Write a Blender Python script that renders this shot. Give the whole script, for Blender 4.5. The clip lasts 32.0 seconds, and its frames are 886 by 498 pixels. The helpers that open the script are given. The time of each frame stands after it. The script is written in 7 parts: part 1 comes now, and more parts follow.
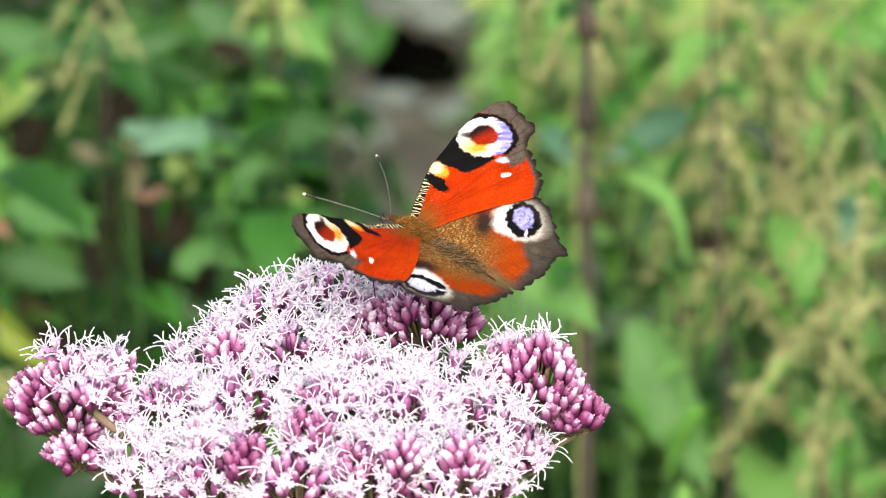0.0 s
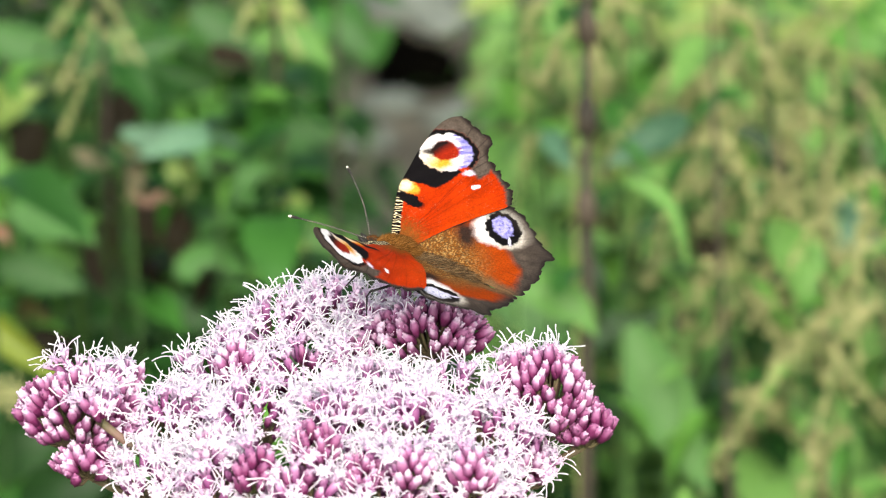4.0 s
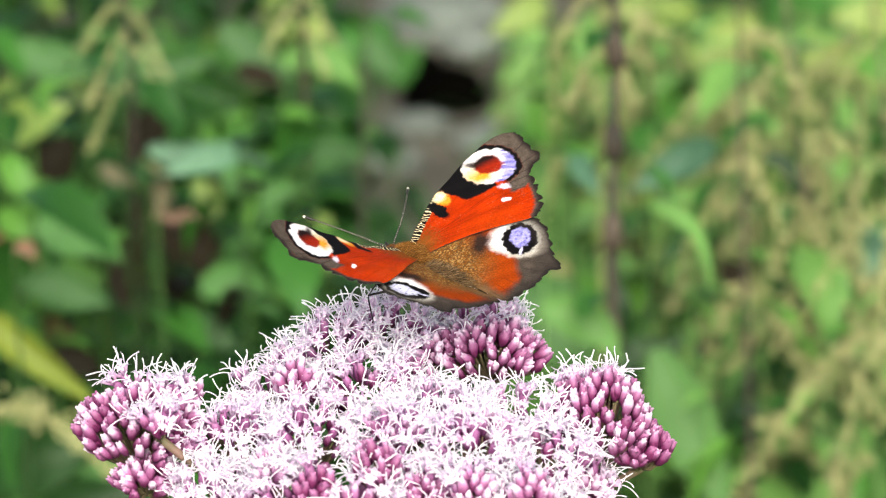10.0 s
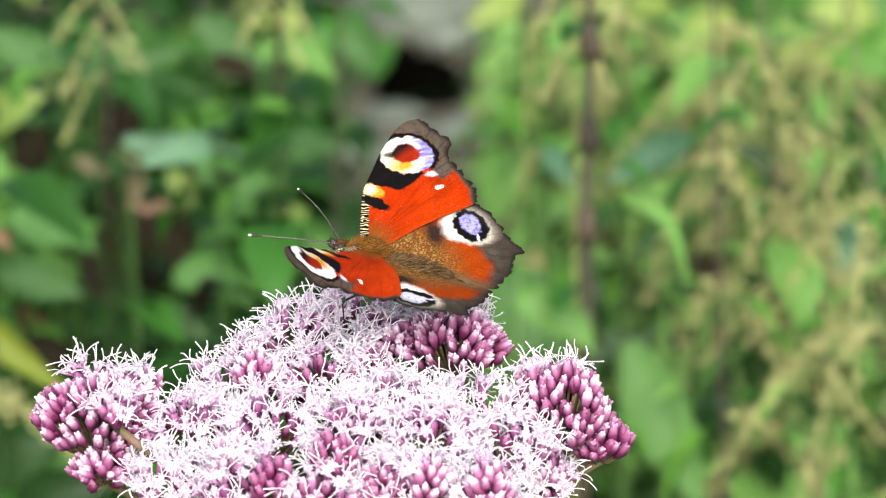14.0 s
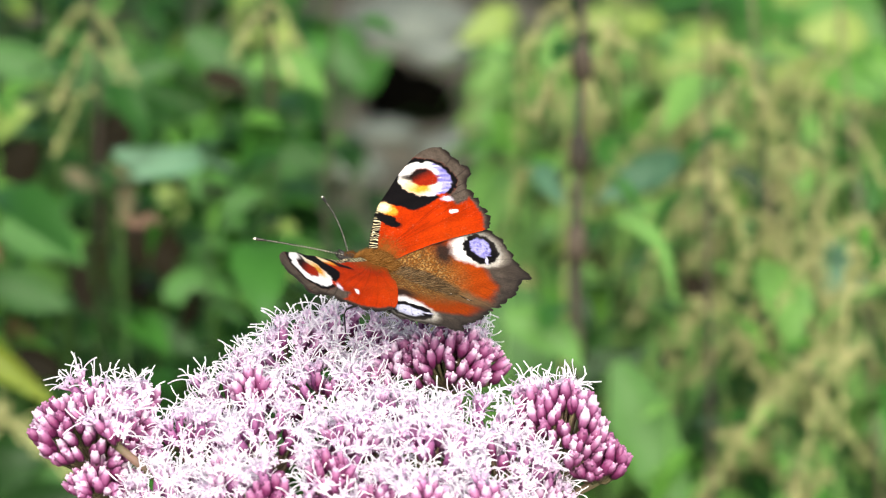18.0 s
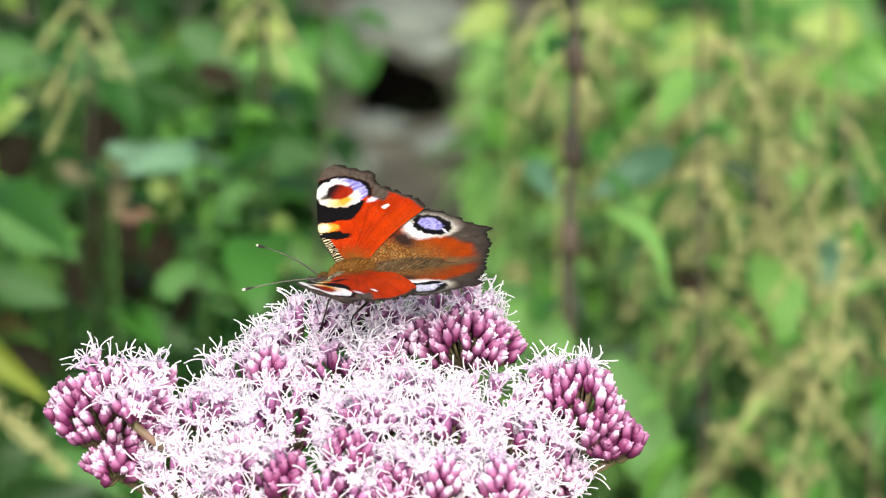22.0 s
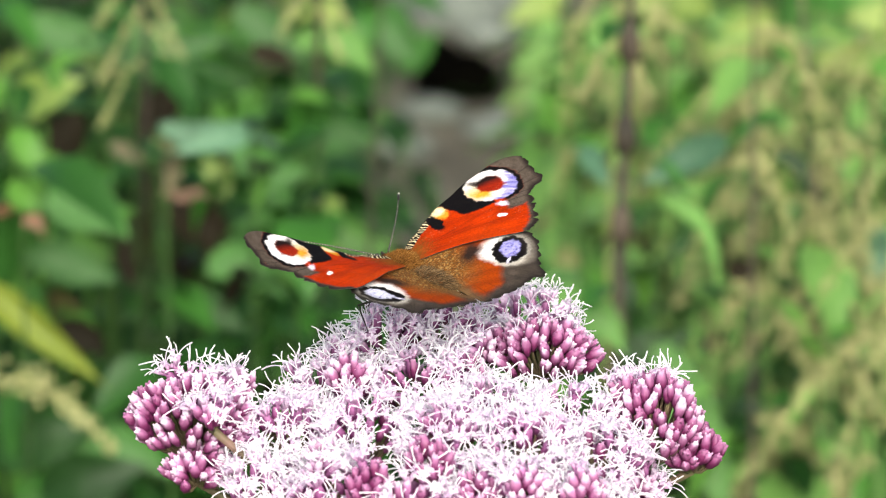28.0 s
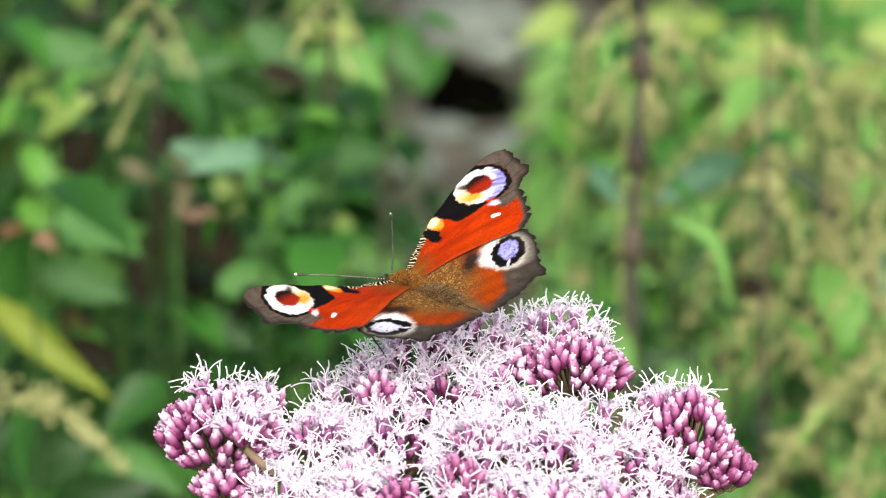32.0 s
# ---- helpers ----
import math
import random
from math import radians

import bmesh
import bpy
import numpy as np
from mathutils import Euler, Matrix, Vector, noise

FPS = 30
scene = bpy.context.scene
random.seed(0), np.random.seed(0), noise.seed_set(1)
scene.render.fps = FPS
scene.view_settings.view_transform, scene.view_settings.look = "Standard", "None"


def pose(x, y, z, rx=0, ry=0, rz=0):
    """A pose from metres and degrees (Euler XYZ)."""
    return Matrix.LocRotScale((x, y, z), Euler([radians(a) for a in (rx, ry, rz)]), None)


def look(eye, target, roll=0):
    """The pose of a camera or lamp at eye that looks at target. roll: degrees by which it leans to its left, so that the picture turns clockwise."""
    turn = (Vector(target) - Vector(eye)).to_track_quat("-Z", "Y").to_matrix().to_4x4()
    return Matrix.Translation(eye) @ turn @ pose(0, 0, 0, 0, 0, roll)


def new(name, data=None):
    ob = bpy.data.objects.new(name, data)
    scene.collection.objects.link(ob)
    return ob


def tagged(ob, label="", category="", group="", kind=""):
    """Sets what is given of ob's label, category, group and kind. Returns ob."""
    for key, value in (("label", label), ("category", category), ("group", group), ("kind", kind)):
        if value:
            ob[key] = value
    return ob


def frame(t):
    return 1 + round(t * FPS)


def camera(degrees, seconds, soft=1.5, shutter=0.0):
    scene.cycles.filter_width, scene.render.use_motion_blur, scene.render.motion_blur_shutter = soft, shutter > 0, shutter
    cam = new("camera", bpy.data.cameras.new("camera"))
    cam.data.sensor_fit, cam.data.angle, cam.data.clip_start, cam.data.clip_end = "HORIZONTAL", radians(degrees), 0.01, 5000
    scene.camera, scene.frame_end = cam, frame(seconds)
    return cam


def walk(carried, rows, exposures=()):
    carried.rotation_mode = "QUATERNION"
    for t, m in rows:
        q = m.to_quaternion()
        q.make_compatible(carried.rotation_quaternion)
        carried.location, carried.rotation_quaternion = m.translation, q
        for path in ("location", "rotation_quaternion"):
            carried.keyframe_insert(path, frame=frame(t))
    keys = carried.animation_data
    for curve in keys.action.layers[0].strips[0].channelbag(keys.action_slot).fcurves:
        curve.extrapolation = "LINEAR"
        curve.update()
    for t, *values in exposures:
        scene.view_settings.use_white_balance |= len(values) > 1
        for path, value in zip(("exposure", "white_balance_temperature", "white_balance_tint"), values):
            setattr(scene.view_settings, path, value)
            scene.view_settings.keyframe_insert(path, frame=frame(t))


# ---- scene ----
# ---- the camera, its lens and its path ----
cam = camera(11.3, 32.0, soft=1.15)
cam.data.dof.use_dof = True
cam.data.dof.focus_distance = 0.795
cam.data.dof.aperture_fstop = 31.0

FLOWER_BASE = (-0.020, 0.000, 0.000)
CAMERA_ROWS = [
    (0.0, pose(0.00000, -0.75175, 1.32362, 69.770, 0.757, -0.350)),
    (0.5, pose(0.00000, -0.75175, 1.32362, 69.746, 0.725, -0.310)),
    (1.0, pose(0.00000, -0.75175, 1.32362, 69.714, 0.452, -0.220)),
    (1.5, pose(0.00000, -0.75175, 1.32362, 69.740, 0.340, -0.258)),
    (2.0, pose(0.00000, -0.75175, 1.32362, 69.766, 0.423, -0.298)),
    (2.5, pose(0.00000, -0.75175, 1.32362, 69.831, 0.478, -0.326)),
    (3.0, pose(0.00000, -0.75175, 1.32362, 69.828, 0.668, -0.370)),
    (3.5, pose(0.00000, -0.75175, 1.32362, 69.815, 0.786, -0.360)),
    (4.0, pose(0.00000, -0.75175, 1.32362, 69.830, 0.768, -0.354)),
    (4.5, pose(0.00000, -0.75175, 1.32362, 69.863, 0.728, -0.341)),
    (5.0, pose(0.00000, -0.75175, 1.32362, 69.897, 0.687, -0.328)),
    (5.5, pose(0.00000, -0.75175, 1.32362, 69.912, 0.669, -0.323)),
    (6.0, pose(0.00000, -0.75175, 1.32362, 69.967, 0.692, -0.286)),
    (6.5, pose(0.00000, -0.75175, 1.32362, 70.037, 0.654, -0.165)),
    (7.0, pose(0.00000, -0.75175, 1.32362, 70.057, 0.555, -0.032)),
    (7.5, pose(0.00000, -0.75175, 1.32362, 70.068, 0.493, 0.085)),
    (8.0, pose(0.00000, -0.75175, 1.32362, 70.055, 0.425, 0.124)),
    (8.5, pose(0.00000, -0.75175, 1.32362, 70.064, 0.327, 0.205)),
    (9.0, pose(0.00000, -0.75175, 1.32362, 70.109, 0.473, 0.190)),
    (9.5, pose(0.00000, -0.75175, 1.32362, 70.104, 0.391, 0.165)),
    (10.0, pose(0.00000, -0.75175, 1.32362, 70.114, 0.092, 0.238)),
    (10.5, pose(0.00000, -0.75175, 1.32362, 70.142, -0.082, 0.319)),
    (11.0, pose(0.00000, -0.75175, 1.32362, 70.150, -0.086, 0.251)),
    (11.5, pose(0.00000, -0.75175, 1.32362, 70.124, 0.017, 0.160)),
    (12.0, pose(0.00000, -0.75175, 1.32362, 70.039, -0.175, 0.245)),
    (12.5, pose(0.00000, -0.75175, 1.32362, 70.031, -0.175, 0.208)),
    (13.0, pose(0.00000, -0.75175, 1.32362, 70.005, -0.233, 0.091)),
    (13.5, pose(0.00000, -0.75175, 1.32362, 70.018, -0.167, 0.007)),
    (14.0, pose(0.00000, -0.75175, 1.32362, 70.011, -0.255, 0.014)),
    (14.5, pose(0.00000, -0.75175, 1.32362, 69.997, -0.450, 0.030)),
    (15.0, pose(0.00000, -0.75175, 1.32362, 69.982, -0.645, 0.046)),
    (15.5, pose(0.00000, -0.75175, 1.32362, 69.975, -0.734, 0.054)),
    (16.0, pose(0.00000, -0.75175, 1.32362, 69.974, -0.781, 0.039)),
    (16.5, pose(0.00000, -0.75175, 1.32362, 70.029, -0.841, 0.028)),
    (17.0, pose(0.00000, -0.75175, 1.32362, 70.080, -0.838, 0.054)),
    (17.5, pose(0.00000, -0.75175, 1.32362, 70.178, -1.027, 0.152)),
    (18.0, pose(0.00000, -0.75175, 1.32362, 70.225, -0.914, 0.107)),
    (18.5, pose(0.00000, -0.75175, 1.32362, 70.240, -1.143, 0.153)),
    (19.0, pose(0.00000, -0.75175, 1.32362, 70.259, -1.024, 0.120)),
    (19.5, pose(0.00000, -0.75175, 1.32362, 70.322, -1.110, 0.075)),
    (20.0, pose(0.00000, -0.75175, 1.32362, 70.339, -0.936, -0.138)),
    (20.5, pose(0.00000, -0.75175, 1.32362, 70.341, -0.882, -0.176)),
    (21.0, pose(0.00000, -0.75175, 1.32362, 70.280, -0.990, -0.146)),
    (21.5, pose(0.00000, -0.75175, 1.32362, 70.269, -0.759, -0.160)),
    (22.0, pose(0.00000, -0.75175, 1.32362, 70.162, -0.966, 0.035)),
    (22.5, pose(0.00000, -0.75175, 1.32362, 70.102, -0.862, 0.346)),
    (23.0, pose(0.00000, -0.75175, 1.32362, 70.057, -0.804, 0.631)),
    (23.5, pose(0.00000, -0.75175, 1.32362, 69.952, -0.776, 0.887)),
    (24.0, pose(0.00000, -0.75175, 1.32362, 69.919, -0.831, 1.030)),
    (24.5, pose(0.00000, -0.75175, 1.32362, 69.890, -0.553, 0.963)),
    (25.0, pose(0.00000, -0.75175, 1.32362, 69.882, -0.561, 0.964)),
    (25.5, pose(0.00000, -0.75175, 1.32362, 69.867, -0.579, 0.967)),
    (26.0, pose(0.00000, -0.75175, 1.32362, 69.851, -0.596, 0.970)),
    (26.5, pose(0.00000, -0.75175, 1.32362, 69.844, -0.604, 0.971)),
    (27.0, pose(0.00000, -0.75175, 1.32362, 69.823, -0.729, 0.909)),
    (27.5, pose(0.00000, -0.75175, 1.32362, 69.835, -1.031, 0.910)),
    (28.0, pose(0.00000, -0.75175, 1.32362, 69.937, -1.630, 0.971)),
    (28.5, pose(0.00000, -0.75175, 1.32362, 70.124, -1.478, 0.802)),
    (29.0, pose(0.00000, -0.75175, 1.32362, 70.149, -1.379, 0.633)),
    (29.5, pose(0.00000, -0.75175, 1.32362, 70.205, -1.277, 0.646)),
    (30.0, pose(0.00000, -0.75175, 1.32362, 70.203, -1.293, 0.680)),
    (30.5, pose(0.00000, -0.75175, 1.32362, 70.192, -1.099, 0.678)),
    (31.0, pose(0.00000, -0.75175, 1.32362, 70.165, -1.312, 0.909)),
    (31.5, pose(0.00000, -0.75175, 1.32362, 70.168, -1.498, 1.054)),
    (32.0, pose(0.00000, -0.75175, 1.32362, 70.173, -1.638, 1.128))]
FLOWER_ROWS = [
    (0.0, pose(-0.01826, -0.00374, 0.00112, -0.228, -0.307, 0.042)),
    (0.5, pose(-0.01865, -0.00398, 0.00171, -0.253, -0.243, 0.047)),
    (1.0, pose(-0.01805, -0.00498, 0.00059, -0.285, -0.306, 0.061)),
    (1.5, pose(-0.01644, -0.00478, -0.00017, -0.260, -0.373, 0.005)),
    (2.0, pose(-0.01793, -0.00461, -0.00104, -0.234, -0.331, -0.020)),
    (2.5, pose(-0.01662, -0.00317, -0.00036, -0.169, -0.364, -0.017)),
    (3.0, pose(-0.01761, -0.00297, 0.00027, -0.170, -0.261, -0.029)),
    (3.5, pose(-0.02106, -0.00325, 0.00020, -0.183, -0.070, -0.045)),
    (4.0, pose(-0.02068, -0.00304, 0.00002, -0.168, -0.089, -0.039)),
    (4.5, pose(-0.01985, -0.00258, -0.00036, -0.135, -0.131, -0.026)),
    (5.0, pose(-0.01902, -0.00211, -0.00074, -0.102, -0.173, -0.014)),
    (5.5, pose(-0.01864, -0.00190, -0.00092, -0.087, -0.192, -0.008)),
    (6.0, pose(-0.01796, -0.00073, -0.00042, -0.032, -0.157, 0.024)),
    (6.5, pose(-0.01746, 0.00069, 0.00000, 0.039, -0.115, 0.114)),
    (7.0, pose(-0.01752, 0.00084, -0.00046, 0.058, -0.080, 0.198)),
    (7.5, pose(-0.01731, 0.00128, 0.00024, 0.069, -0.105, 0.302)),
    (8.0, pose(-0.01735, 0.00108, 0.00037, 0.055, -0.072, 0.305)),
    (8.5, pose(-0.01575, 0.00124, 0.00036, 0.065, -0.101, 0.360)),
    (9.0, pose(-0.01678, 0.00217, 0.00070, 0.110, -0.092, 0.395)),
    (9.5, pose(-0.01719, 0.00213, 0.00082, 0.104, -0.108, 0.346)),
    (10.0, pose(-0.01507, 0.00214, 0.00034, 0.114, -0.064, 0.295)),
    (10.5, pose(-0.01556, 0.00259, 0.00016, 0.142, -0.074, 0.316)),
    (11.0, pose(-0.01669, 0.00275, 0.00014, 0.150, -0.137, 0.269)),
    (11.5, pose(-0.01620, 0.00248, 0.00071, 0.124, -0.135, 0.215)),
    (12.0, pose(-0.01614, 0.00085, 0.00051, 0.039, -0.116, 0.223)),
    (12.5, pose(-0.01683, 0.00074, 0.00057, 0.031, -0.155, 0.201)),
    (13.0, pose(-0.01691, 0.00010, 0.00001, 0.005, -0.171, 0.069)),
    (13.5, pose(-0.01640, 0.00043, 0.00022, 0.018, -0.120, -0.010)),
    (14.0, pose(-0.01622, 0.00034, 0.00027, 0.012, -0.132, -0.030)),
    (14.5, pose(-0.01582, 0.00013, 0.00039, -0.003, -0.159, -0.076)),
    (15.0, pose(-0.01542, -0.00007, 0.00051, -0.017, -0.187, -0.121)),
    (15.5, pose(-0.01524, -0.00016, 0.00057, -0.023, -0.199, -0.141)),
    (16.0, pose(-0.01333, -0.00026, 0.00030, -0.024, -0.249, -0.155)),
    (16.5, pose(-0.01204, 0.00068, 0.00009, 0.031, -0.254, -0.186)),
    (17.0, pose(-0.01116, 0.00135, -0.00061, 0.082, -0.320, -0.134)),
    (17.5, pose(-0.01026, 0.00307, -0.00083, 0.181, -0.369, -0.086)),
    (18.0, pose(-0.01226, 0.00422, -0.00002, 0.227, -0.252, -0.131)),
    (18.5, pose(-0.00986, 0.00471, 0.00053, 0.243, -0.308, -0.147)),
    (19.0, pose(-0.00957, 0.00501, 0.00041, 0.262, -0.339, -0.126)),
    (19.5, pose(-0.01096, 0.00648, 0.00123, 0.325, -0.345, -0.199)),
    (20.0, pose(-0.00791, 0.00675, 0.00112, 0.341, -0.430, -0.319)),
    (20.5, pose(-0.01068, 0.00736, 0.00263, 0.343, -0.246, -0.404)),
    (21.0, pose(-0.00742, 0.00606, 0.00213, 0.283, -0.352, -0.375)),
    (21.5, pose(-0.01151, 0.00618, 0.00305, 0.271, -0.129, -0.386)),
    (22.0, pose(-0.00637, 0.00401, 0.00263, 0.164, -0.356, -0.185)),
    (22.5, pose(-0.00749, 0.00293, 0.00283, 0.104, -0.205, 0.108)),
    (23.0, pose(-0.00778, 0.00224, 0.00329, 0.059, -0.091, 0.372)),
    (23.5, pose(-0.00731, -0.00009, 0.00216, -0.046, -0.111, 0.644)),
    (24.0, pose(-0.00835, -0.00076, 0.00200, -0.079, -0.036, 0.740)),
    (24.5, pose(-0.01246, -0.00172, 0.00105, -0.110, 0.223, 0.679)),
    (25.0, pose(-0.01215, -0.00176, 0.00128, -0.117, 0.214, 0.680)),
    (25.5, pose(-0.01148, -0.00186, 0.00178, -0.132, 0.193, 0.684)),
    (26.0, pose(-0.01081, -0.00196, 0.00227, -0.148, 0.172, 0.688)),
    (26.5, pose(-0.01050, -0.00200, 0.00250, -0.155, 0.163, 0.690)),
    (27.0, pose(-0.00893, -0.00246, 0.00216, -0.175, 0.073, 0.614)),
    (27.5, pose(-0.00601, -0.00291, 0.00021, -0.162, -0.098, 0.567)),
    (28.0, pose(0.00143, -0.00147, -0.00133, -0.056, -0.503, 0.560)),
    (28.5, pose(-0.00039, 0.00210, -0.00084, 0.130, -0.479, 0.441)),
    (29.0, pose(0.00060, 0.00261, -0.00065, 0.154, -0.478, 0.307)),
    (29.5, pose(-0.00061, 0.00399, 0.00037, 0.210, -0.352, 0.314)),
    (30.0, pose(0.00109, 0.00419, 0.00101, 0.207, -0.407, 0.361)),
    (30.5, pose(-0.00255, 0.00416, 0.00158, 0.196, -0.100, 0.318)),
    (31.0, pose(0.00101, 0.00346, 0.00082, 0.171, -0.333, 0.556)),
    (31.5, pose(0.00256, 0.00319, -0.00020, 0.174, -0.432, 0.670)),
    (32.0, pose(0.00326, 0.00302, -0.00104, 0.181, -0.428, 0.692))]
BUTTERFLY_ROWS = [
    (0.0, pose(-0.00541, -0.00400, 1.05246, 15.314, -8.148, 47.598)),
    (0.5, pose(-0.00434, -0.00380, 1.05289, 17.622, -8.669, 49.711)),
    (1.0, pose(-0.00557, -0.00431, 1.05150, 13.891, -9.962, 48.567)),
    (1.5, pose(-0.00555, -0.00467, 1.05051, 16.252, -6.465, 61.529)),
    (2.0, pose(-0.00896, -0.00530, 1.04892, 8.764, -1.395, 64.773)),
    (2.5, pose(-0.00795, -0.00522, 1.04910, 8.657, -0.175, 61.402)),
    (3.0, pose(-0.00776, -0.00484, 1.05030, 11.055, 4.178, 60.460)),
    (3.5, pose(-0.00705, -0.00469, 1.05060, 16.316, -1.117, 62.589)),
    (4.0, pose(-0.00842, -0.00473, 1.05037, 14.478, -3.772, 62.969)),
    (4.5, pose(-0.00978, -0.00477, 1.05013, 12.640, -6.427, 63.349)),
    (5.0, pose(-0.01115, -0.00481, 1.04989, 10.802, -9.082, 63.729)),
    (5.5, pose(-0.01251, -0.00485, 1.04966, 8.964, -11.737, 64.109)),
    (6.0, pose(-0.01152, -0.00471, 1.04991, 8.841, -12.552, 63.125)),
    (6.5, pose(-0.01003, -0.00454, 1.05033, 9.881, -11.416, 64.731)),
    (7.0, pose(-0.00958, -0.00450, 1.05037, 7.689, -7.835, 60.052)),
    (7.5, pose(-0.00998, -0.00422, 1.05104, 6.980, -6.159, 56.804)),
    (8.0, pose(-0.01028, -0.00424, 1.05078, 2.819, -5.287, 54.184)),
    (8.5, pose(-0.00893, -0.00401, 1.05158, 7.271, -6.107, 50.928)),
    (9.0, pose(-0.01109, -0.00404, 1.05166, 8.081, -8.332, 54.205)),
    (9.5, pose(-0.01400, -0.00379, 1.05245, 2.313, -5.224, 46.304)),
    (10.0, pose(-0.01012, -0.00374, 1.05249, 5.269, -4.157, 41.612)),
    (10.5, pose(-0.01028, -0.00381, 1.05254, 6.006, -6.179, 40.053)),
    (11.0, pose(-0.01227, -0.00382, 1.05268, 6.048, -7.690, 39.749)),
    (11.5, pose(-0.01175, -0.00364, 1.05326, 6.325, -7.706, 39.603)),
    (12.0, pose(-0.01364, -0.00419, 1.05203, 3.873, -11.396, 52.517)),
    (12.5, pose(-0.01569, -0.00465, 1.05074, 4.900, -8.823, 69.630)),
    (13.0, pose(-0.01530, -0.00431, 1.05142, 9.832, -10.472, 67.040)),
    (13.5, pose(-0.01383, -0.00412, 1.05178, 10.591, -11.013, 66.995)),
    (14.0, pose(-0.01370, -0.00402, 1.05194, 10.789, -11.191, 66.180)),
    (14.5, pose(-0.01357, -0.00392, 1.05210, 10.987, -11.369, 65.365)),
    (15.0, pose(-0.01343, -0.00381, 1.05226, 11.185, -11.547, 64.551)),
    (15.5, pose(-0.01330, -0.00371, 1.05243, 11.383, -11.725, 63.736)),
    (16.0, pose(-0.01242, -0.00386, 1.05197, 9.964, -10.469, 64.482)),
    (16.5, pose(-0.01046, -0.00361, 1.05239, 9.558, -5.258, 63.003)),
    (17.0, pose(-0.01055, -0.00374, 1.05200, 10.594, -4.322, 62.691)),
    (17.5, pose(-0.01068, -0.00386, 1.05150, 9.522, -5.441, 62.061)),
    (18.0, pose(-0.01050, -0.00352, 1.05245, 10.691, -7.249, 61.614)),
    (18.5, pose(-0.00964, -0.00345, 1.05264, 9.157, -7.113, 62.749)),
    (19.0, pose(-0.00922, -0.00328, 1.05326, 10.717, -7.245, 61.697)),
    (19.5, pose(-0.01216, -0.00340, 1.05298, 6.248, -12.032, 66.669)),
    (20.0, pose(-0.01112, -0.00361, 1.05232, 6.970, -9.722, 69.527)),
    (20.5, pose(-0.01214, -0.00315, 1.05365, 4.148, -15.690, 65.158)),
    (21.0, pose(-0.01235, -0.00378, 1.05195, 2.742, -11.871, 75.630)),
    (21.5, pose(-0.01539, -0.00455, 1.05012, -7.507, -4.212, 89.119)),
    (22.0, pose(-0.01377, -0.00479, 1.04956, -8.181, -2.587, 86.003)),
    (22.5, pose(-0.01282, -0.00472, 1.05007, -4.819, 0.694, 84.270)),
    (23.0, pose(-0.01168, -0.00469, 1.05032, -0.932, 0.931, 86.850)),
    (23.5, pose(-0.01192, -0.00506, 1.04944, -1.445, -0.146, 86.385)),
    (24.0, pose(-0.01284, -0.00488, 1.04979, 0.444, -0.990, 80.829)),
    (24.5, pose(-0.01297, -0.00493, 1.04960, 3.874, -2.108, 75.976)),
    (25.0, pose(-0.01314, -0.00473, 1.05019, 2.599, -3.266, 68.815)),
    (25.5, pose(-0.01331, -0.00453, 1.05079, 1.324, -4.424, 61.655)),
    (26.0, pose(-0.01348, -0.00432, 1.05139, 0.048, -5.582, 54.494)),
    (26.5, pose(-0.01366, -0.00412, 1.05199, -1.227, -6.740, 47.334)),
    (27.0, pose(-0.01358, -0.00432, 1.05142, -4.453, -4.923, 43.604)),
    (27.5, pose(-0.01329, -0.00504, 1.04947, -2.269, -5.678, 41.212)),
    (28.0, pose(-0.01284, -0.00522, 1.04877, -0.887, -10.389, 35.726)),
    (28.5, pose(-0.01428, -0.00511, 1.04909, -0.424, -11.310, 34.003)),
    (29.0, pose(-0.01382, -0.00467, 1.05008, 3.679, -17.075, 30.003)),
    (29.5, pose(-0.01284, -0.00449, 1.05074, 4.017, -18.452, 29.336)),
    (30.0, pose(-0.01314, -0.00428, 1.05124, 1.346, -24.399, 31.498)),
    (30.5, pose(-0.01200, -0.00437, 1.05102, -0.561, -24.070, 33.498)),
    (31.0, pose(-0.01421, -0.00460, 1.05047, -3.036, -28.017, 31.917)),
    (31.5, pose(-0.01546, -0.00546, 1.04828, -9.715, -22.137, 39.767)),
    (32.0, pose(-0.01411, -0.00536, 1.04839, -4.636, -21.809, 38.364))]
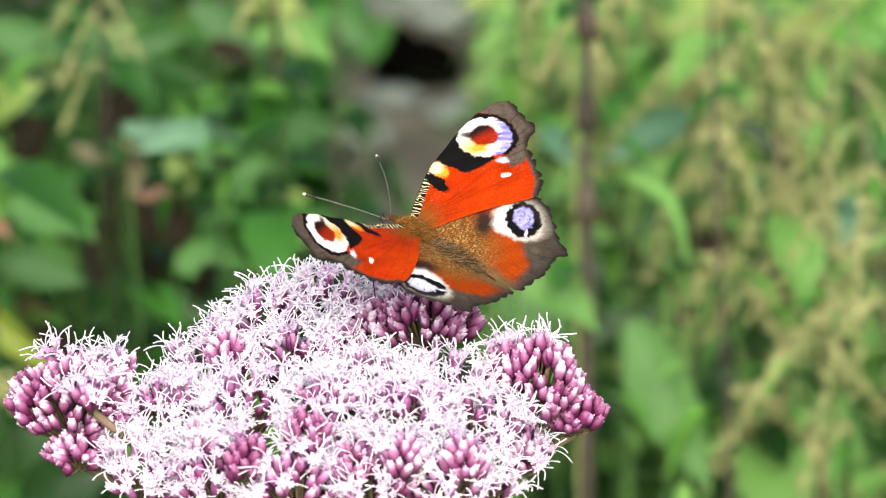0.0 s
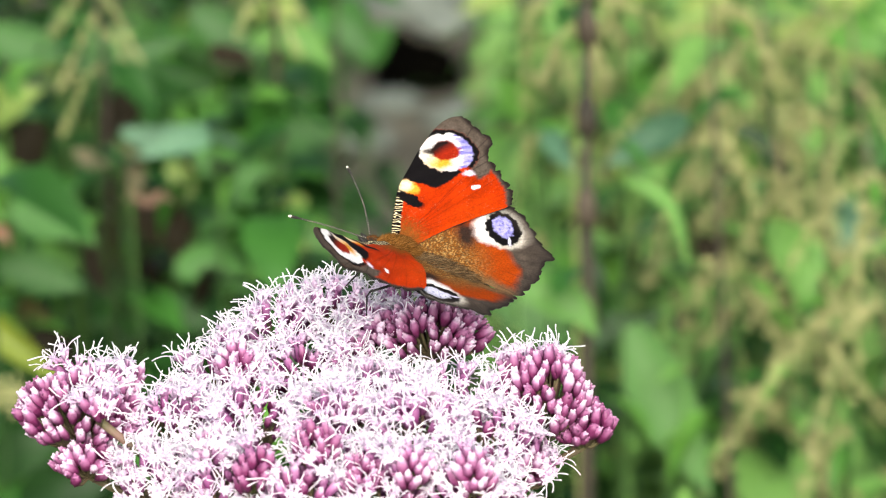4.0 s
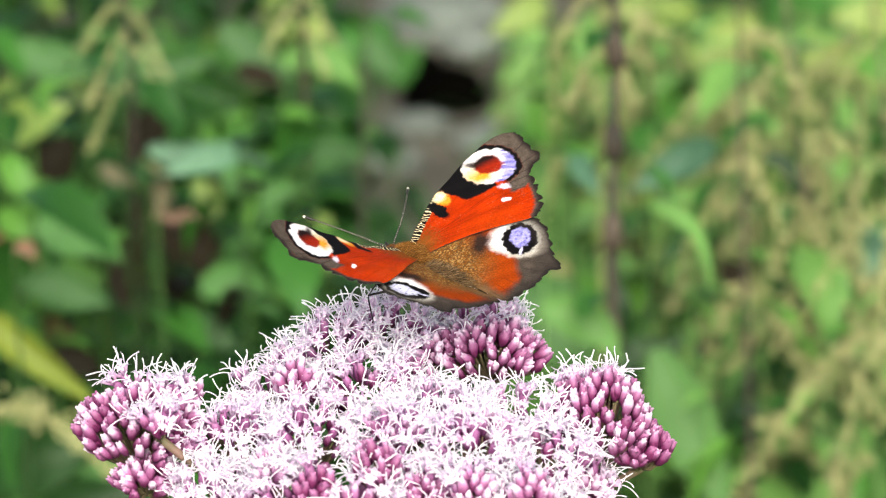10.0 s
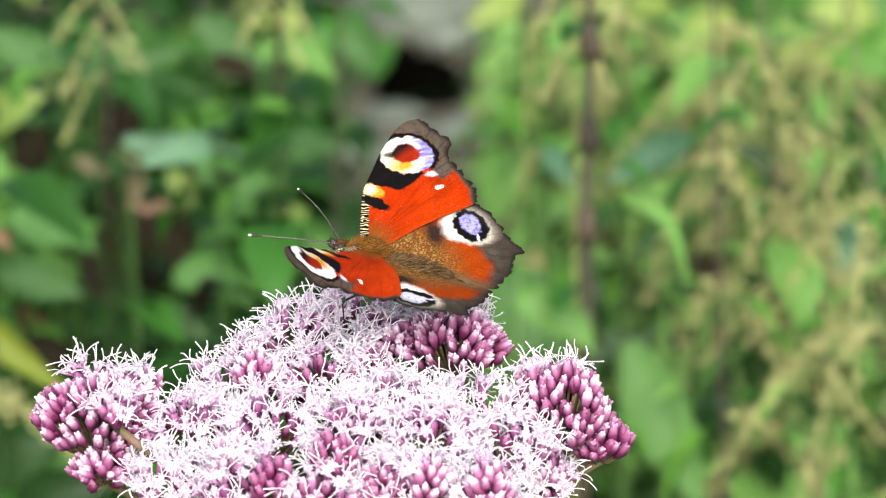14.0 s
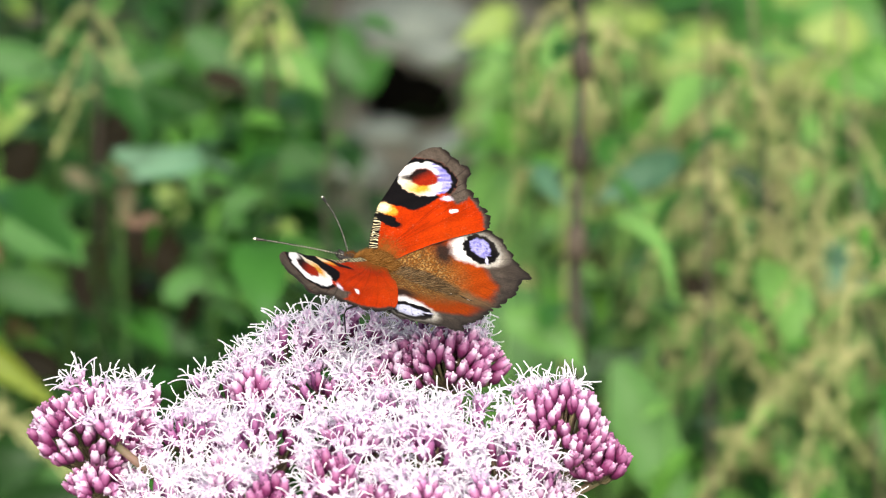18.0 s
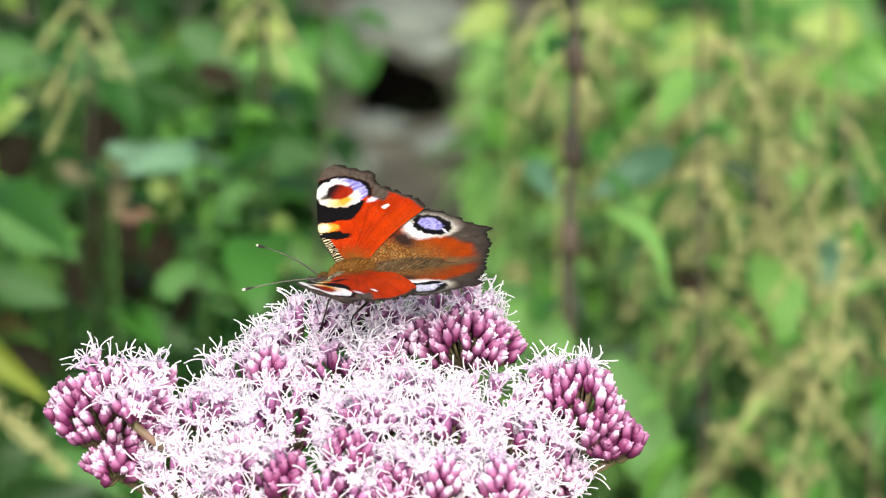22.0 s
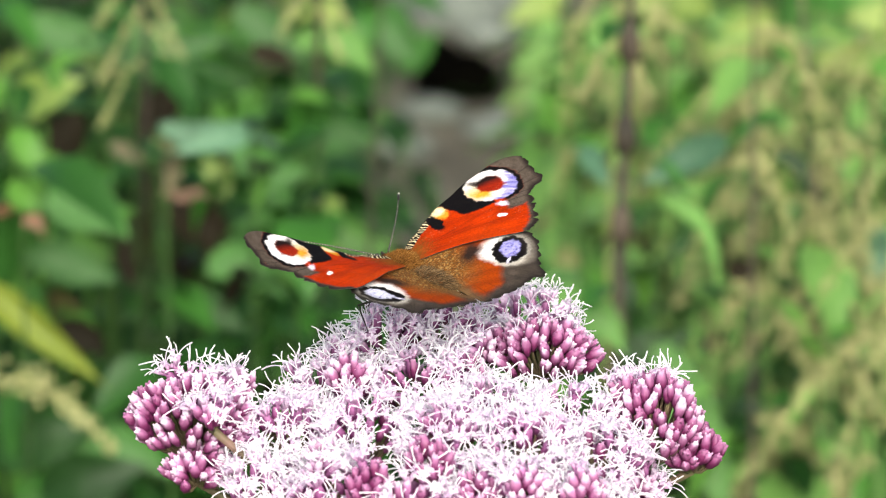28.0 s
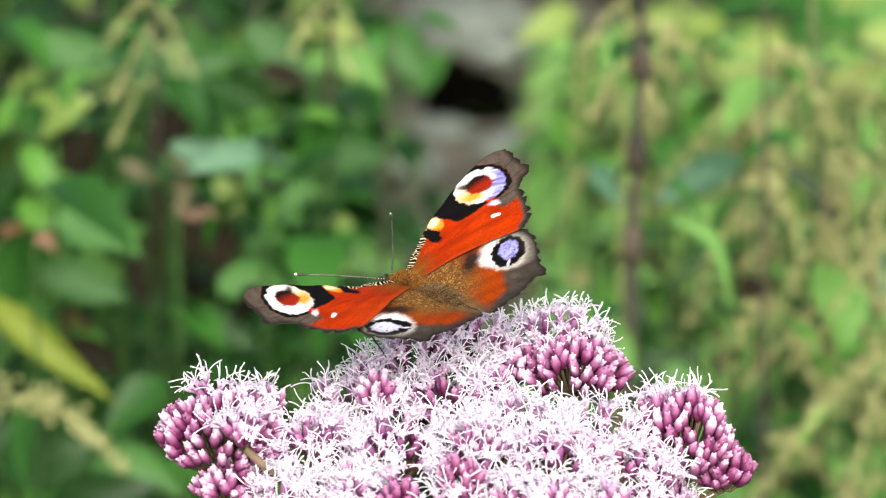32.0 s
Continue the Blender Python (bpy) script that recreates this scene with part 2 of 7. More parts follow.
WING_ROWS = [  # seconds, right wings, left wings: degrees raised
    (0.0, 23.8, 22.8), (0.5, 23.3, 25.3), (1.0, 24.6, 26.4), (1.5, 25.9, 15.9), (2.0, 24.0, 19.4),
    (2.5, 27.1, 21.5), (3.0, 27.5, 19.5), (3.5, 24.8, 20.9), (4.0, 25.9, 22.6), (4.5, 26.9, 24.4),
    (5.0, 28.0, 26.1), (5.5, 29.0, 27.9), (6.0, 28.8, 28.0), (6.5, 29.0, 28.5), (7.0, 27.8, 26.6),
    (7.5, 29.4, 29.0), (8.0, 29.7, 23.8), (8.5, 30.1, 21.7), (9.0, 27.7, 23.9), (9.5, 28.8, 20.7),
    (10.0, 26.5, 23.2), (10.5, 26.4, 25.9), (11.0, 25.0, 25.7), (11.5, 25.2, 26.0), (12.0, 24.3, 25.2),
    (12.5, 25.3, 20.7), (13.0, 21.7, 22.8), (13.5, 19.3, 23.6), (14.0, 18.2, 24.1), (14.5, 17.1, 24.7),
    (15.0, 16.0, 25.2), (15.5, 14.9, 25.8), (16.0, 17.4, 24.3), (16.5, 19.3, 19.9), (17.0, 19.5, 18.5),
    (17.5, 18.7, 20.0), (18.0, 16.1, 21.4), (18.5, 18.0, 20.3), (19.0, 16.7, 21.2), (19.5, 10.9, 16.0),
    (20.0, 16.7, 18.5), (20.5, 13.2, 17.2), (21.0, 18.0, 17.9), (21.5, 21.5, 22.5), (22.0, 17.6, 15.6),
    (22.5, 21.4, 15.9), (23.0, 19.0, 11.2), (23.5, 23.3, 20.4), (24.0, 17.3, 17.9), (24.5, 16.7, 20.2),
    (25.0, 17.3, 20.6), (25.5, 17.9, 21.1), (26.0, 18.4, 21.5), (26.5, 19.0, 21.9), (27.0, 19.7, 23.7),
    (27.5, 20.3, 21.5), (28.0, 16.3, 25.0), (28.5, 21.3, 23.0), (29.0, 19.1, 21.0), (29.5, 22.9, 24.9),
    (30.0, 19.5, 28.0), (30.5, 22.3, 24.8), (31.0, 17.7, 25.6), (31.5, 20.4, 21.9), (32.0, 16.7, 24.3)]
ANTENNA_ROWS = [  # seconds; right: turn, lift; left: turn, lift, in degrees
    (0.0, -38, 6, 49, 20), (1.0, -36, 8, 48, 20), (2.0, -43, 14, 51, 20), (3.0, -43, 22, 47, 18),
    (6.0, -43, 7, 45, 17), (8.0, -49, 21, 32, 12), (10.0, -51, 13, 29, 12), (12.0, -33, 2, 34, 10),
    (16.0, -43, 3, 37, 10), (18.0, -43, 6, 25, 3), (20.0, -41, 4, 45, 15), (21.0, -36, 5, 50, 18),
    (22.0, -42, 9, 42, 12), (23.0, -40, 10, 47, 14), (24.0, -44, 13, 45, 18), (24.5, -45, 12, 40, 15),
    (27.0, -44, 14, 49, 17), (28.0, -44, 16, 53, 18), (29.0, -42, 15, 52, 22), (30.0, -39, 8, 56, 24),
    (31.0, -41, 11, 54, 21), (32.0, -41, 13, 52, 22)]

walk(cam, CAMERA_ROWS, exposures=[(0.0, 0.98, 6600, 3), (32.0, 0.98, 6600, 3)])

# ---- daylight: bright thin cloud, the sun high behind the camera's shoulder ----
SUN_ELEVATION, SUN_TURN = 37.0, 176.0
world = bpy.data.worlds.new("sky")
scene.world = world
world.use_nodes = True
sky = world.node_tree.nodes.new("ShaderNodeTexSky")
sky.sky_type, sky.sun_disc = "NISHITA", False
sky.sun_elevation, sky.sun_rotation = radians(SUN_ELEVATION), radians(SUN_TURN)
sky.air_density, sky.dust_density, sky.ozone_density = 0.6, 6.0, 0.5
world.node_tree.links.new(sky.outputs[0], world.node_tree.nodes["Background"].inputs[0])
world.node_tree.nodes["Background"].inputs[1].default_value = 0.125
sun = new("sun", bpy.data.lights.new("sun", "SUN"))
sun.data.energy, sun.data.angle, sun.data.color = 3.3, radians(55.0), (1.0, 0.96, 0.9)
se, sa = radians(SUN_ELEVATION), radians(SUN_TURN)
sun_from = Vector((math.sin(sa) * math.cos(se), math.cos(sa) * math.cos(se), math.sin(se)))
sun.matrix_world = look(sun_from * 6, (0, 0, 0))


# ---- materials ----
def material(name, rough=0.6, metal=0.0, spec=0.4, sheen=0.0):
    mat = bpy.data.materials.new(name)
    mat.use_nodes = True
    b = mat.node_tree.nodes["Principled BSDF"]
    b.inputs["Roughness"].default_value = rough
    b.inputs["Metallic"].default_value = metal
    b.inputs["Specular IOR Level"].default_value = spec
    b.inputs["Sheen Weight"].default_value = sheen
    return mat, mat.node_tree.nodes, mat.node_tree.links, b


def ramp(nodes, stops):
    r = nodes.new("ShaderNodeValToRGB")
    while len(r.color_ramp.elements) < len(stops):
        r.color_ramp.elements.new(0.5)
    for e, (p, c) in zip(r.color_ramp.elements, stops):
        e.position, e.color = p, (*c, 1)
    return r


def bumped(nodes, links, b, source, strength, distance):
    n = nodes.new("ShaderNodeBump")
    n.inputs["Strength"].default_value, n.inputs["Distance"].default_value = strength, distance
    links.new(source, n.inputs["Height"])
    links.new(n.outputs[0], b.inputs["Normal"])


def noisy(name, stops, scale, detail=5.0, rough=0.7, bump=0.3, dist=0.001, spec=0.3, per_object=0.0, sheen=0.0, translucent=0.0):
    """A surface of noise between the given colours, shifted from object to object."""
    mat, nodes, links, b = material(name, rough, 0.0, spec, sheen)
    co = nodes.new("ShaderNodeTexCoord")
    n = nodes.new("ShaderNodeTexNoise")
    n.inputs["Scale"].default_value, n.inputs["Detail"].default_value = scale, detail
    links.new(co.outputs["Object"], n.inputs["Vector"])
    fac = n.outputs[0]
    if per_object:
        info = nodes.new("ShaderNodeObjectInfo")
        isle = nodes.new("ShaderNodeNewGeometry")
        both = nodes.new("ShaderNodeMath")
        both.operation = "ADD"
        links.new(info.outputs["Random"], both.inputs[0])
        links.new(isle.outputs["Random Per Island"], both.inputs[1])
        wrap = nodes.new("ShaderNodeMath")
        wrap.operation = "FRACT"
        links.new(both.outputs[0], wrap.inputs[0])
        mix = nodes.new("ShaderNodeMix")
        mix.inputs[0].default_value = per_object
        links.new(fac, mix.inputs[2])
        links.new(wrap.outputs[0], mix.inputs[3])
        fac = mix.outputs[0]
    r = ramp(nodes, stops)
    links.new(fac, r.inputs[0])
    links.new(r.outputs[0], b.inputs["Base Color"])
    if bump:
        bumped(nodes, links, b, n.outputs[0], bump, dist)
    if translucent:
        t = nodes.new("ShaderNodeBsdfTranslucent")
        links.new(r.outputs[0], t.inputs[0])
        m = nodes.new("ShaderNodeMixShader")
        m.inputs[0].default_value = translucent
        out = nodes["Material Output"]
        links.new(b.outputs[0], m.inputs[1])
        links.new(t.outputs[0], m.inputs[2])
        links.new(m.outputs[0], out.inputs[0])
    return mat


def along(name, stops, low, high, rough=0.5, scale=900.0, amount=0.25, spec=0.4, translucent=0.2):
    """Colour that runs from the foot of a piece (low) to its tip (high) by its height attribute, with grain."""
    mat, nodes, links, b = material(name, rough, 0.0, spec)
    co = nodes.new("ShaderNodeTexCoord")
    height = nodes.new("ShaderNodeAttribute")
    height.attribute_name = "height"
    mr = nodes.new("ShaderNodeMapRange")
    mr.inputs[1].default_value, mr.inputs[2].default_value = low, high
    links.new(height.outputs["Fac"], mr.inputs[0])
    info = nodes.new("ShaderNodeObjectInfo")
    off = nodes.new("ShaderNodeMath")
    off.operation = "MULTIPLY_ADD"
    off.inputs[1].default_value, off.inputs[2].default_value = 0.3, -0.15
    links.new(info.outputs["Random"], off.inputs[0])
    n = nodes.new("ShaderNodeTexNoise")
    n.inputs["Scale"].default_value = scale
    links.new(co.outputs["Object"], n.inputs["Vector"])
    g = nodes.new("ShaderNodeMath")
    g.operation = "MULTIPLY_ADD"
    g.inputs[1].default_value = amount
    links.new(n.outputs[0], g.inputs[0])
    links.new(off.outputs[0], g.inputs[2])
    s = nodes.new("ShaderNodeMath")
    links.new(mr.outputs[0], s.inputs[0])
    links.new(g.outputs[0], s.inputs[1])
    r = ramp(nodes, stops)
    links.new(s.outputs[0], r.inputs[0])
    links.new(r.outputs[0], b.inputs["Base Color"])
    bumped(nodes, links, b, n.outputs[0], 0.25, 0.0002)
    t = nodes.new("ShaderNodeBsdfTranslucent")
    links.new(r.outputs[0], t.inputs[0])
    m = nodes.new("ShaderNodeMixShader")
    m.inputs[0].default_value = translucent
    links.new(b.outputs[0], m.inputs[1])
    links.new(t.outputs[0], m.inputs[2])
    links.new(m.outputs[0], nodes["Material Output"].inputs[0])
    return mat


def scaled_wing(name):
    """Wing scales: the colour laid over the wing, broken up by fine powdery grain."""
    mat, nodes, links, b = material(name, 0.75, 0.0, 0.04)
    a = nodes.new("ShaderNodeAttribute")
    a.attribute_name = "Col"
    co = nodes.new("ShaderNodeTexCoord")
    n = nodes.new("ShaderNodeTexNoise")
    n.inputs["Scale"].default_value, n.inputs["Detail"].default_value = 3500.0, 3.0
    links.new(co.outputs["Object"], n.inputs["Vector"])
    mr = nodes.new("ShaderNodeMapRange")
    mr.inputs[1].default_value, mr.inputs[2].default_value = 0.3, 0.7
    mr.inputs[3].default_value, mr.inputs[4].default_value = 0.72, 1.2
    links.new(n.outputs[0], mr.inputs[0])
    mul = nodes.new("ShaderNodeVectorMath")
    mul.operation = "SCALE"
    links.new(a.outputs["Color"], mul.inputs[0])
    links.new(mr.outputs[0], mul.inputs["Scale"])
    links.new(mul.outputs[0], b.inputs["Base Color"])
    bumped(nodes, links, b, n.outputs[0], 0.35, 0.0001)
    return mat


WING_TOP = scaled_wing("wing_upper_scales")
WING_UNDER = noisy("wing_underside", [(0.3, (0.008, 0.007, 0.007)), (0.7, (0.035, 0.028, 0.024))], 1500.0, 6.0, 0.7, 0.3, 0.0001)
FUR = noisy("golden_fur", [(0.2, (0.035, 0.014, 0.003)), (0.5, (0.12, 0.048, 0.009)), (0.85, (0.23, 0.115, 0.033))], 500.0, 4.0, 0.9, 0.0, spec=0.05, per_object=0.7)
GREYFUR = noisy("grey_brown_fur", [(0.2, (0.022, 0.015, 0.009)), (0.5, (0.075, 0.045, 0.02)), (0.85, (0.18, 0.12, 0.065))], 500.0, 4.0, 0.9, 0.0, spec=0.05, per_object=0.7)
BODY = noisy("brown_body", [(0.3, (0.05, 0.02, 0.005)), (0.7, (0.13, 0.05, 0.011))], 900.0, 5.0, 0.85, 0.6, 0.0002, spec=0.1)
CHITIN = noisy("black_chitin", [(0.3, (0.008, 0.007, 0.007)), (0.7, (0.03, 0.025, 0.022))], 2000.0, 3.0, 0.4, 0.2, 0.0001)
PALE = noisy("pale_scales", [(0.3, (0.55, 0.5, 0.42)), (0.7, (0.8, 0.75, 0.66))], 2000.0, 3.0, 0.6, 0.0)
BUD = along("bud_bracts", [(0.0, (0.12, 0.09, 0.03)), (0.2, (0.062, 0.006, 0.038)), (0.52, (0.15, 0.021, 0.09)), (0.8, (0.32, 0.12, 0.26)), (1.0, (0.66, 0.52, 0.68))], -0.0003, 0.0049)
CUP = along("open_bracts", [(0.0, (0.12, 0.09, 0.03)), (0.3, (0.17, 0.027, 0.125)), (0.7, (0.34, 0.13, 0.3)), (1.0, (0.7, 0.53, 0.72))], -0.0003, 0.0058)
THREAD = along("pale_threads", [(0.0, (0.6, 0.38, 0.63)), (0.4, (0.79, 0.69, 0.84)), (0.8, (0.86, 0.84, 0.9))], 0.0040, 0.0078, 0.5, 300.0, 0.2, 0.3, 0.45)
STALK = noisy("green_purple_stalk", [(0.3, (0.06, 0.08, 0.025)), (0.7, (0.14, 0.08, 0.065))], 250.0, 4.0, 0.6, 0.3, 0.0003)
SOIL = noisy("litter_and_soil", [(0.25, (0.016, 0.015, 0.011)), (0.5, (0.06, 0.055, 0.042)), (0.75, (0.15, 0.14, 0.11))], 9.0, 9.0, 0.9, 0.8, 0.02)
STONE = noisy("grey_stone", [(0.3, (0.07, 0.083, 0.074)), (0.7, (0.165, 0.19, 0.168))], 25.0, 6.0, 0.85, 0.5, 0.004, per_object=0.3)
# black without gloss, for lumps that stand in for a shaded gap
GAP_BLACK = noisy("shaded_gap_black", [(0.3, (0.0005, 0.0005, 0.0005)), (0.7, (0.0015, 0.0015, 0.001))], 25.0, 6.0, 0.95, 0.3, 0.002, spec=0.0)
TWIG = noisy("reddish_brown_twig", [(0.3, (0.06, 0.05, 0.03)), (0.7, (0.13, 0.095, 0.065))], 60.0, 4.0, 0.7, 0.3, 0.001)
STEM = noisy("brown_green_stem", [(0.3, (0.014, 0.012, 0.008)), (0.7, (0.055, 0.042, 0.03))], 60.0, 4.0, 0.7, 0.3, 0.001, per_object=0.3)
GREENSTEM = noisy("green_stem", [(0.3, (0.012, 0.03, 0.007)), (0.7, (0.03, 0.07, 0.014))], 60.0, 4.0, 0.6, 0.3, 0.001, spec=0.1, per_object=0.3)


def leafy(name, dark, light, tr=0.2, gloss=0.2):
    return noisy(name, [(0.15, dark), (0.5, tuple((a + b) / 2 for a, b in zip(dark, light))), (0.9, light)], 45.0, 5.0, 0.45, 0.4, 0.002, gloss, 0.6, translucent=tr)


# deep green leaves, darkened so the colour also carries shade among the foliage
LEAF_DEEP_SHADE = leafy("deep_green_shade_leaf", (0.004, 0.017, 0.003), (0.015, 0.058, 0.009))
LEAF_MID = leafy("mid_green_leaf", (0.0115, 0.046, 0.008), (0.04, 0.137, 0.02))
LEAF_LIGHT = leafy("light_green_leaf", (0.031, 0.1, 0.014), (0.088, 0.213, 0.033))
LEAF_FRESH = leafy("fresh_green_leaf", (0.022, 0.073, 0.014), (0.062, 0.16, 0.032))
LEAF_YELLOW = leafy("yellow_green_leaf", (0.092, 0.15, 0.027), (0.19, 0.255, 0.068))
LEAF_PALE = leafy("pale_green_leaf", (0.065, 0.154, 0.032), (0.16, 0.31, 0.078))
LEAF_GOLD = leafy("yellowed_leaf", (0.07, 0.115, 0.014), (0.165, 0.195, 0.028))
LEAF_BLUE = leafy("blue_green_leaf", (0.04, 0.1, 0.055), (0.09, 0.18, 0.11))
LEAF_BROWN = leafy("withered_leaf", (0.06, 0.03, 0.014), (0.14, 0.075, 0.04))
LEAF_TAN = leafy("tan_leaf", (0.06, 0.055, 0.025), (0.14, 0.125, 0.06))
# near-black: shade of foliage gaps put into leaf colour; also shrivelled stubs at joints
LEAF_DEAD_SHADE = leafy("withered_and_shade_leaf", (0.003, 0.0028, 0.0015), (0.013, 0.01, 0.005), 0.03, 0.03)
SEED = noisy("beige_green_seeds", [(0.2, (0.15, 0.168, 0.062)), (0.8, (0.31, 0.31, 0.148))], 80.0, 4.0, 0.8, 0.4, 0.001, spec=0.1, per_object=0.6)


# ---- mesh helpers ----
class Shape:
    """Collects vertices and faces of one mesh."""

    def __init__(self):
        self.v, self.f, self.m, self.h = [], [], [], []

    def add(self, verts, faces, mat=0):
        k = len(self.v)
        verts = [tuple(p) for p in verts]
        self.v.extend(verts)
        self.h.extend(p[2] for p in verts)
        self.f.extend(tuple(i + k for i in f) for f in faces)
        self.m.extend([mat] * len(faces))
        return self

    def tube(self, pts, radii, sides=6, mat=0, cap=True):
        pts = [Vector(p) for p in pts]
        n = len(pts)
        ref = Vector((0.31, 0.17, 0.93))
        verts, faces = [], []
        for i, p in enumerate(pts):
            d = (pts[min(i + 1, n - 1)] - pts[max(i - 1, 0)]).normalized()
            a = d.cross(ref)
            a = d.cross(Vector((1, 0, 0))) if a.length < 1e-3 else a
            a.normalize()
            b = d.cross(a)
            for k in range(sides):
                w = 2 * math.pi * k / sides
                verts.append(p + (a * math.cos(w) + b * math.sin(w)) * radii[i])
        for i in range(n - 1):
            for k in range(sides):
                q = (k + 1) % sides
                faces.append((i * sides + k, i * sides + q, (i + 1) * sides + q, (i + 1) * sides + k))
        if cap:
            faces.append(tuple(range(sides))[::-1])
            faces.append(tuple((n - 1) * sides + k for k in range(sides)))
        return self.add(verts, faces, mat)

    def ball(self, c, r, rings=8, sides=12, mat=0):
        """An ellipsoid, its poles along y."""
        verts, faces = [], []
        for i in range(rings + 1):
            th = math.pi * i / rings
            for k in range(sides):
                w = 2 * math.pi * k / sides
                verts.append((c[0] + r[0] * math.sin(th) * math.cos(w), c[1] + r[1] * math.cos(th), c[2] + r[2] * math.sin(th) * math.sin(w)))
        for i in range(rings):
            for k in range(sides):
                q = (k + 1) % sides
                faces.append((i * sides + k, (i + 1) * sides + k, (i + 1) * sides + q, i * sides + q))
        return self.add(verts, faces, mat)

    def merge(self, other, m, mat_shift=0):
        k = len(self.v)
        self.v.extend(tuple(m @ Vector(p)) for p in other.v)
        self.h.extend(other.h)
        self.f.extend(tuple(i + k for i in f) for f in other.f)
        self.m.extend(x + mat_shift for x in other.m)
        return self

    def mesh(self, name, *mats, smooth=True):
        me = bpy.data.meshes.new(name)
        me.from_pydata(self.v, [], self.f)
        for mat in mats:
            me.materials.append(mat)
        if len(mats) > 1:
            me.polygons.foreach_set("material_index", self.m)
        me.polygons.foreach_set("use_smooth", [smooth] * len(self.f))
        if BUD in mats or CUP in mats:
            me.attributes.new("height", "FLOAT", "POINT").data.foreach_set("value", self.h)
        me.update()
        return me


def part(name, data, parent, label="", m=None):
    """One mesh object under a thing or under a part."""
    ob = new(name, data)
    ob.parent = parent
    if m is not None:
        ob.matrix_basis = m
    return tagged(ob, label)


def thing(name, at, label, category, group=""):
    ob = new(name)
    ob.location = at
    ob.empty_display_size = 0.02
    return tagged(ob, label, category, group)


def rnd(a, b):
    return random.uniform(a, b)


def spline(points, n):
    """Catmull-Rom through the points, n steps to a span, as an array."""
    p = np.array(points, float)
    p = np.vstack([2 * p[0] - p[1], p, 2 * p[-1] - p[-2]])
    t = np.linspace(0, 1, n, endpoint=False)[:, None]
    out = []
    for i in range(1, len(p) - 2):
        a, b, c, d = p[i - 1:i + 3]
        out.append(0.5 * (2 * b + (c - a) * t + (2 * a - 5 * b + 4 * c - d) * t ** 2 + (3 * b - a - 3 * c + d) * t ** 3))
    return np.vstack(out + [p[-2:-1]])


# ---- the ground: one sheet to the horizon, with humps near by ----
def ground():
    xs = np.concatenate([-np.geomspace(900, 3, 10), np.linspace(-2.6, 2.6, 53), np.geomspace(3, 900, 10)])
    ys = np.concatenate([-np.geomspace(900, 2, 10), np.linspace(-1.6, 6, 64), np.geomspace(6.5, 900, 12)])
    verts, faces = [], []
    for y in ys:
        for x in xs:
            near = 1.0 if abs(x) < 3 and -2 < y < 6.2 else 0.0
            verts.append((x, y, near * 0.012 * noise.noise((x * 1.7, y * 1.7, 3.0))))
    nx = len(xs)
    for j in range(len(ys) - 1):
        for i in range(nx - 1):
            a = j * nx + i
            faces.append((a, a + 1, a + nx + 1, a + nx))
    ob = new("ground", Shape().add(verts, faces).mesh("ground", SOIL))
    tagged(ob, "brown soil with leaf litter under the herbs", "ground", kind="structure")


ground()

# ---- the flower head: clusters of closed and open flower heads on branching stalks ----
def bud_shape(length, width, seed):
    """A closed flower head: a slim cup of overlapping bracts with a blunt bundle of florets on top."""
    r = random.Random(seed)
    s = Shape()
    prof = [(0.0, 0.16), (0.06, 0.42), (0.2, 0.74), (0.42, 0.92), (0.6, 0.95), (0.74, 0.86), (0.86, 0.7), (0.94, 0.5), (1.0, 0.22)]
    sides, verts, faces = 8, [], []
    for i, (h, w) in enumerate(prof):
        for k in range(sides):
            a = 2 * math.pi * k / sides + seed
            f = 1 + 0.12 * math.sin(2.5 * a + 5 * h + seed) + (0.08 if (k + i) % 2 else -0.04)
            verts.append((math.cos(a) * w * f * width / 2, math.sin(a) * w * f * width / 2, h * length))
    for i in range(len(prof) - 1):
        for k in range(sides):
            q = (k + 1) % sides
            faces.append((i * sides + k, i * sides + q, (i + 1) * sides + q, (i + 1) * sides + k))
    faces.append(tuple(range((len(prof) - 1) * sides, len(prof) * sides)))
    s.add(verts, faces)
    for k in range(3):
        a = 2.1 * k + seed
        d = Vector((math.cos(a), math.sin(a), 0))
        s.tube([d * width * 0.16 + Vector((0, 0, length * 0.86)), d * width * 0.22 + Vector((0, 0, length * (1.0 + 0.05 * r.random())))], [width * 0.19, width * 0.09], 5)
    return s


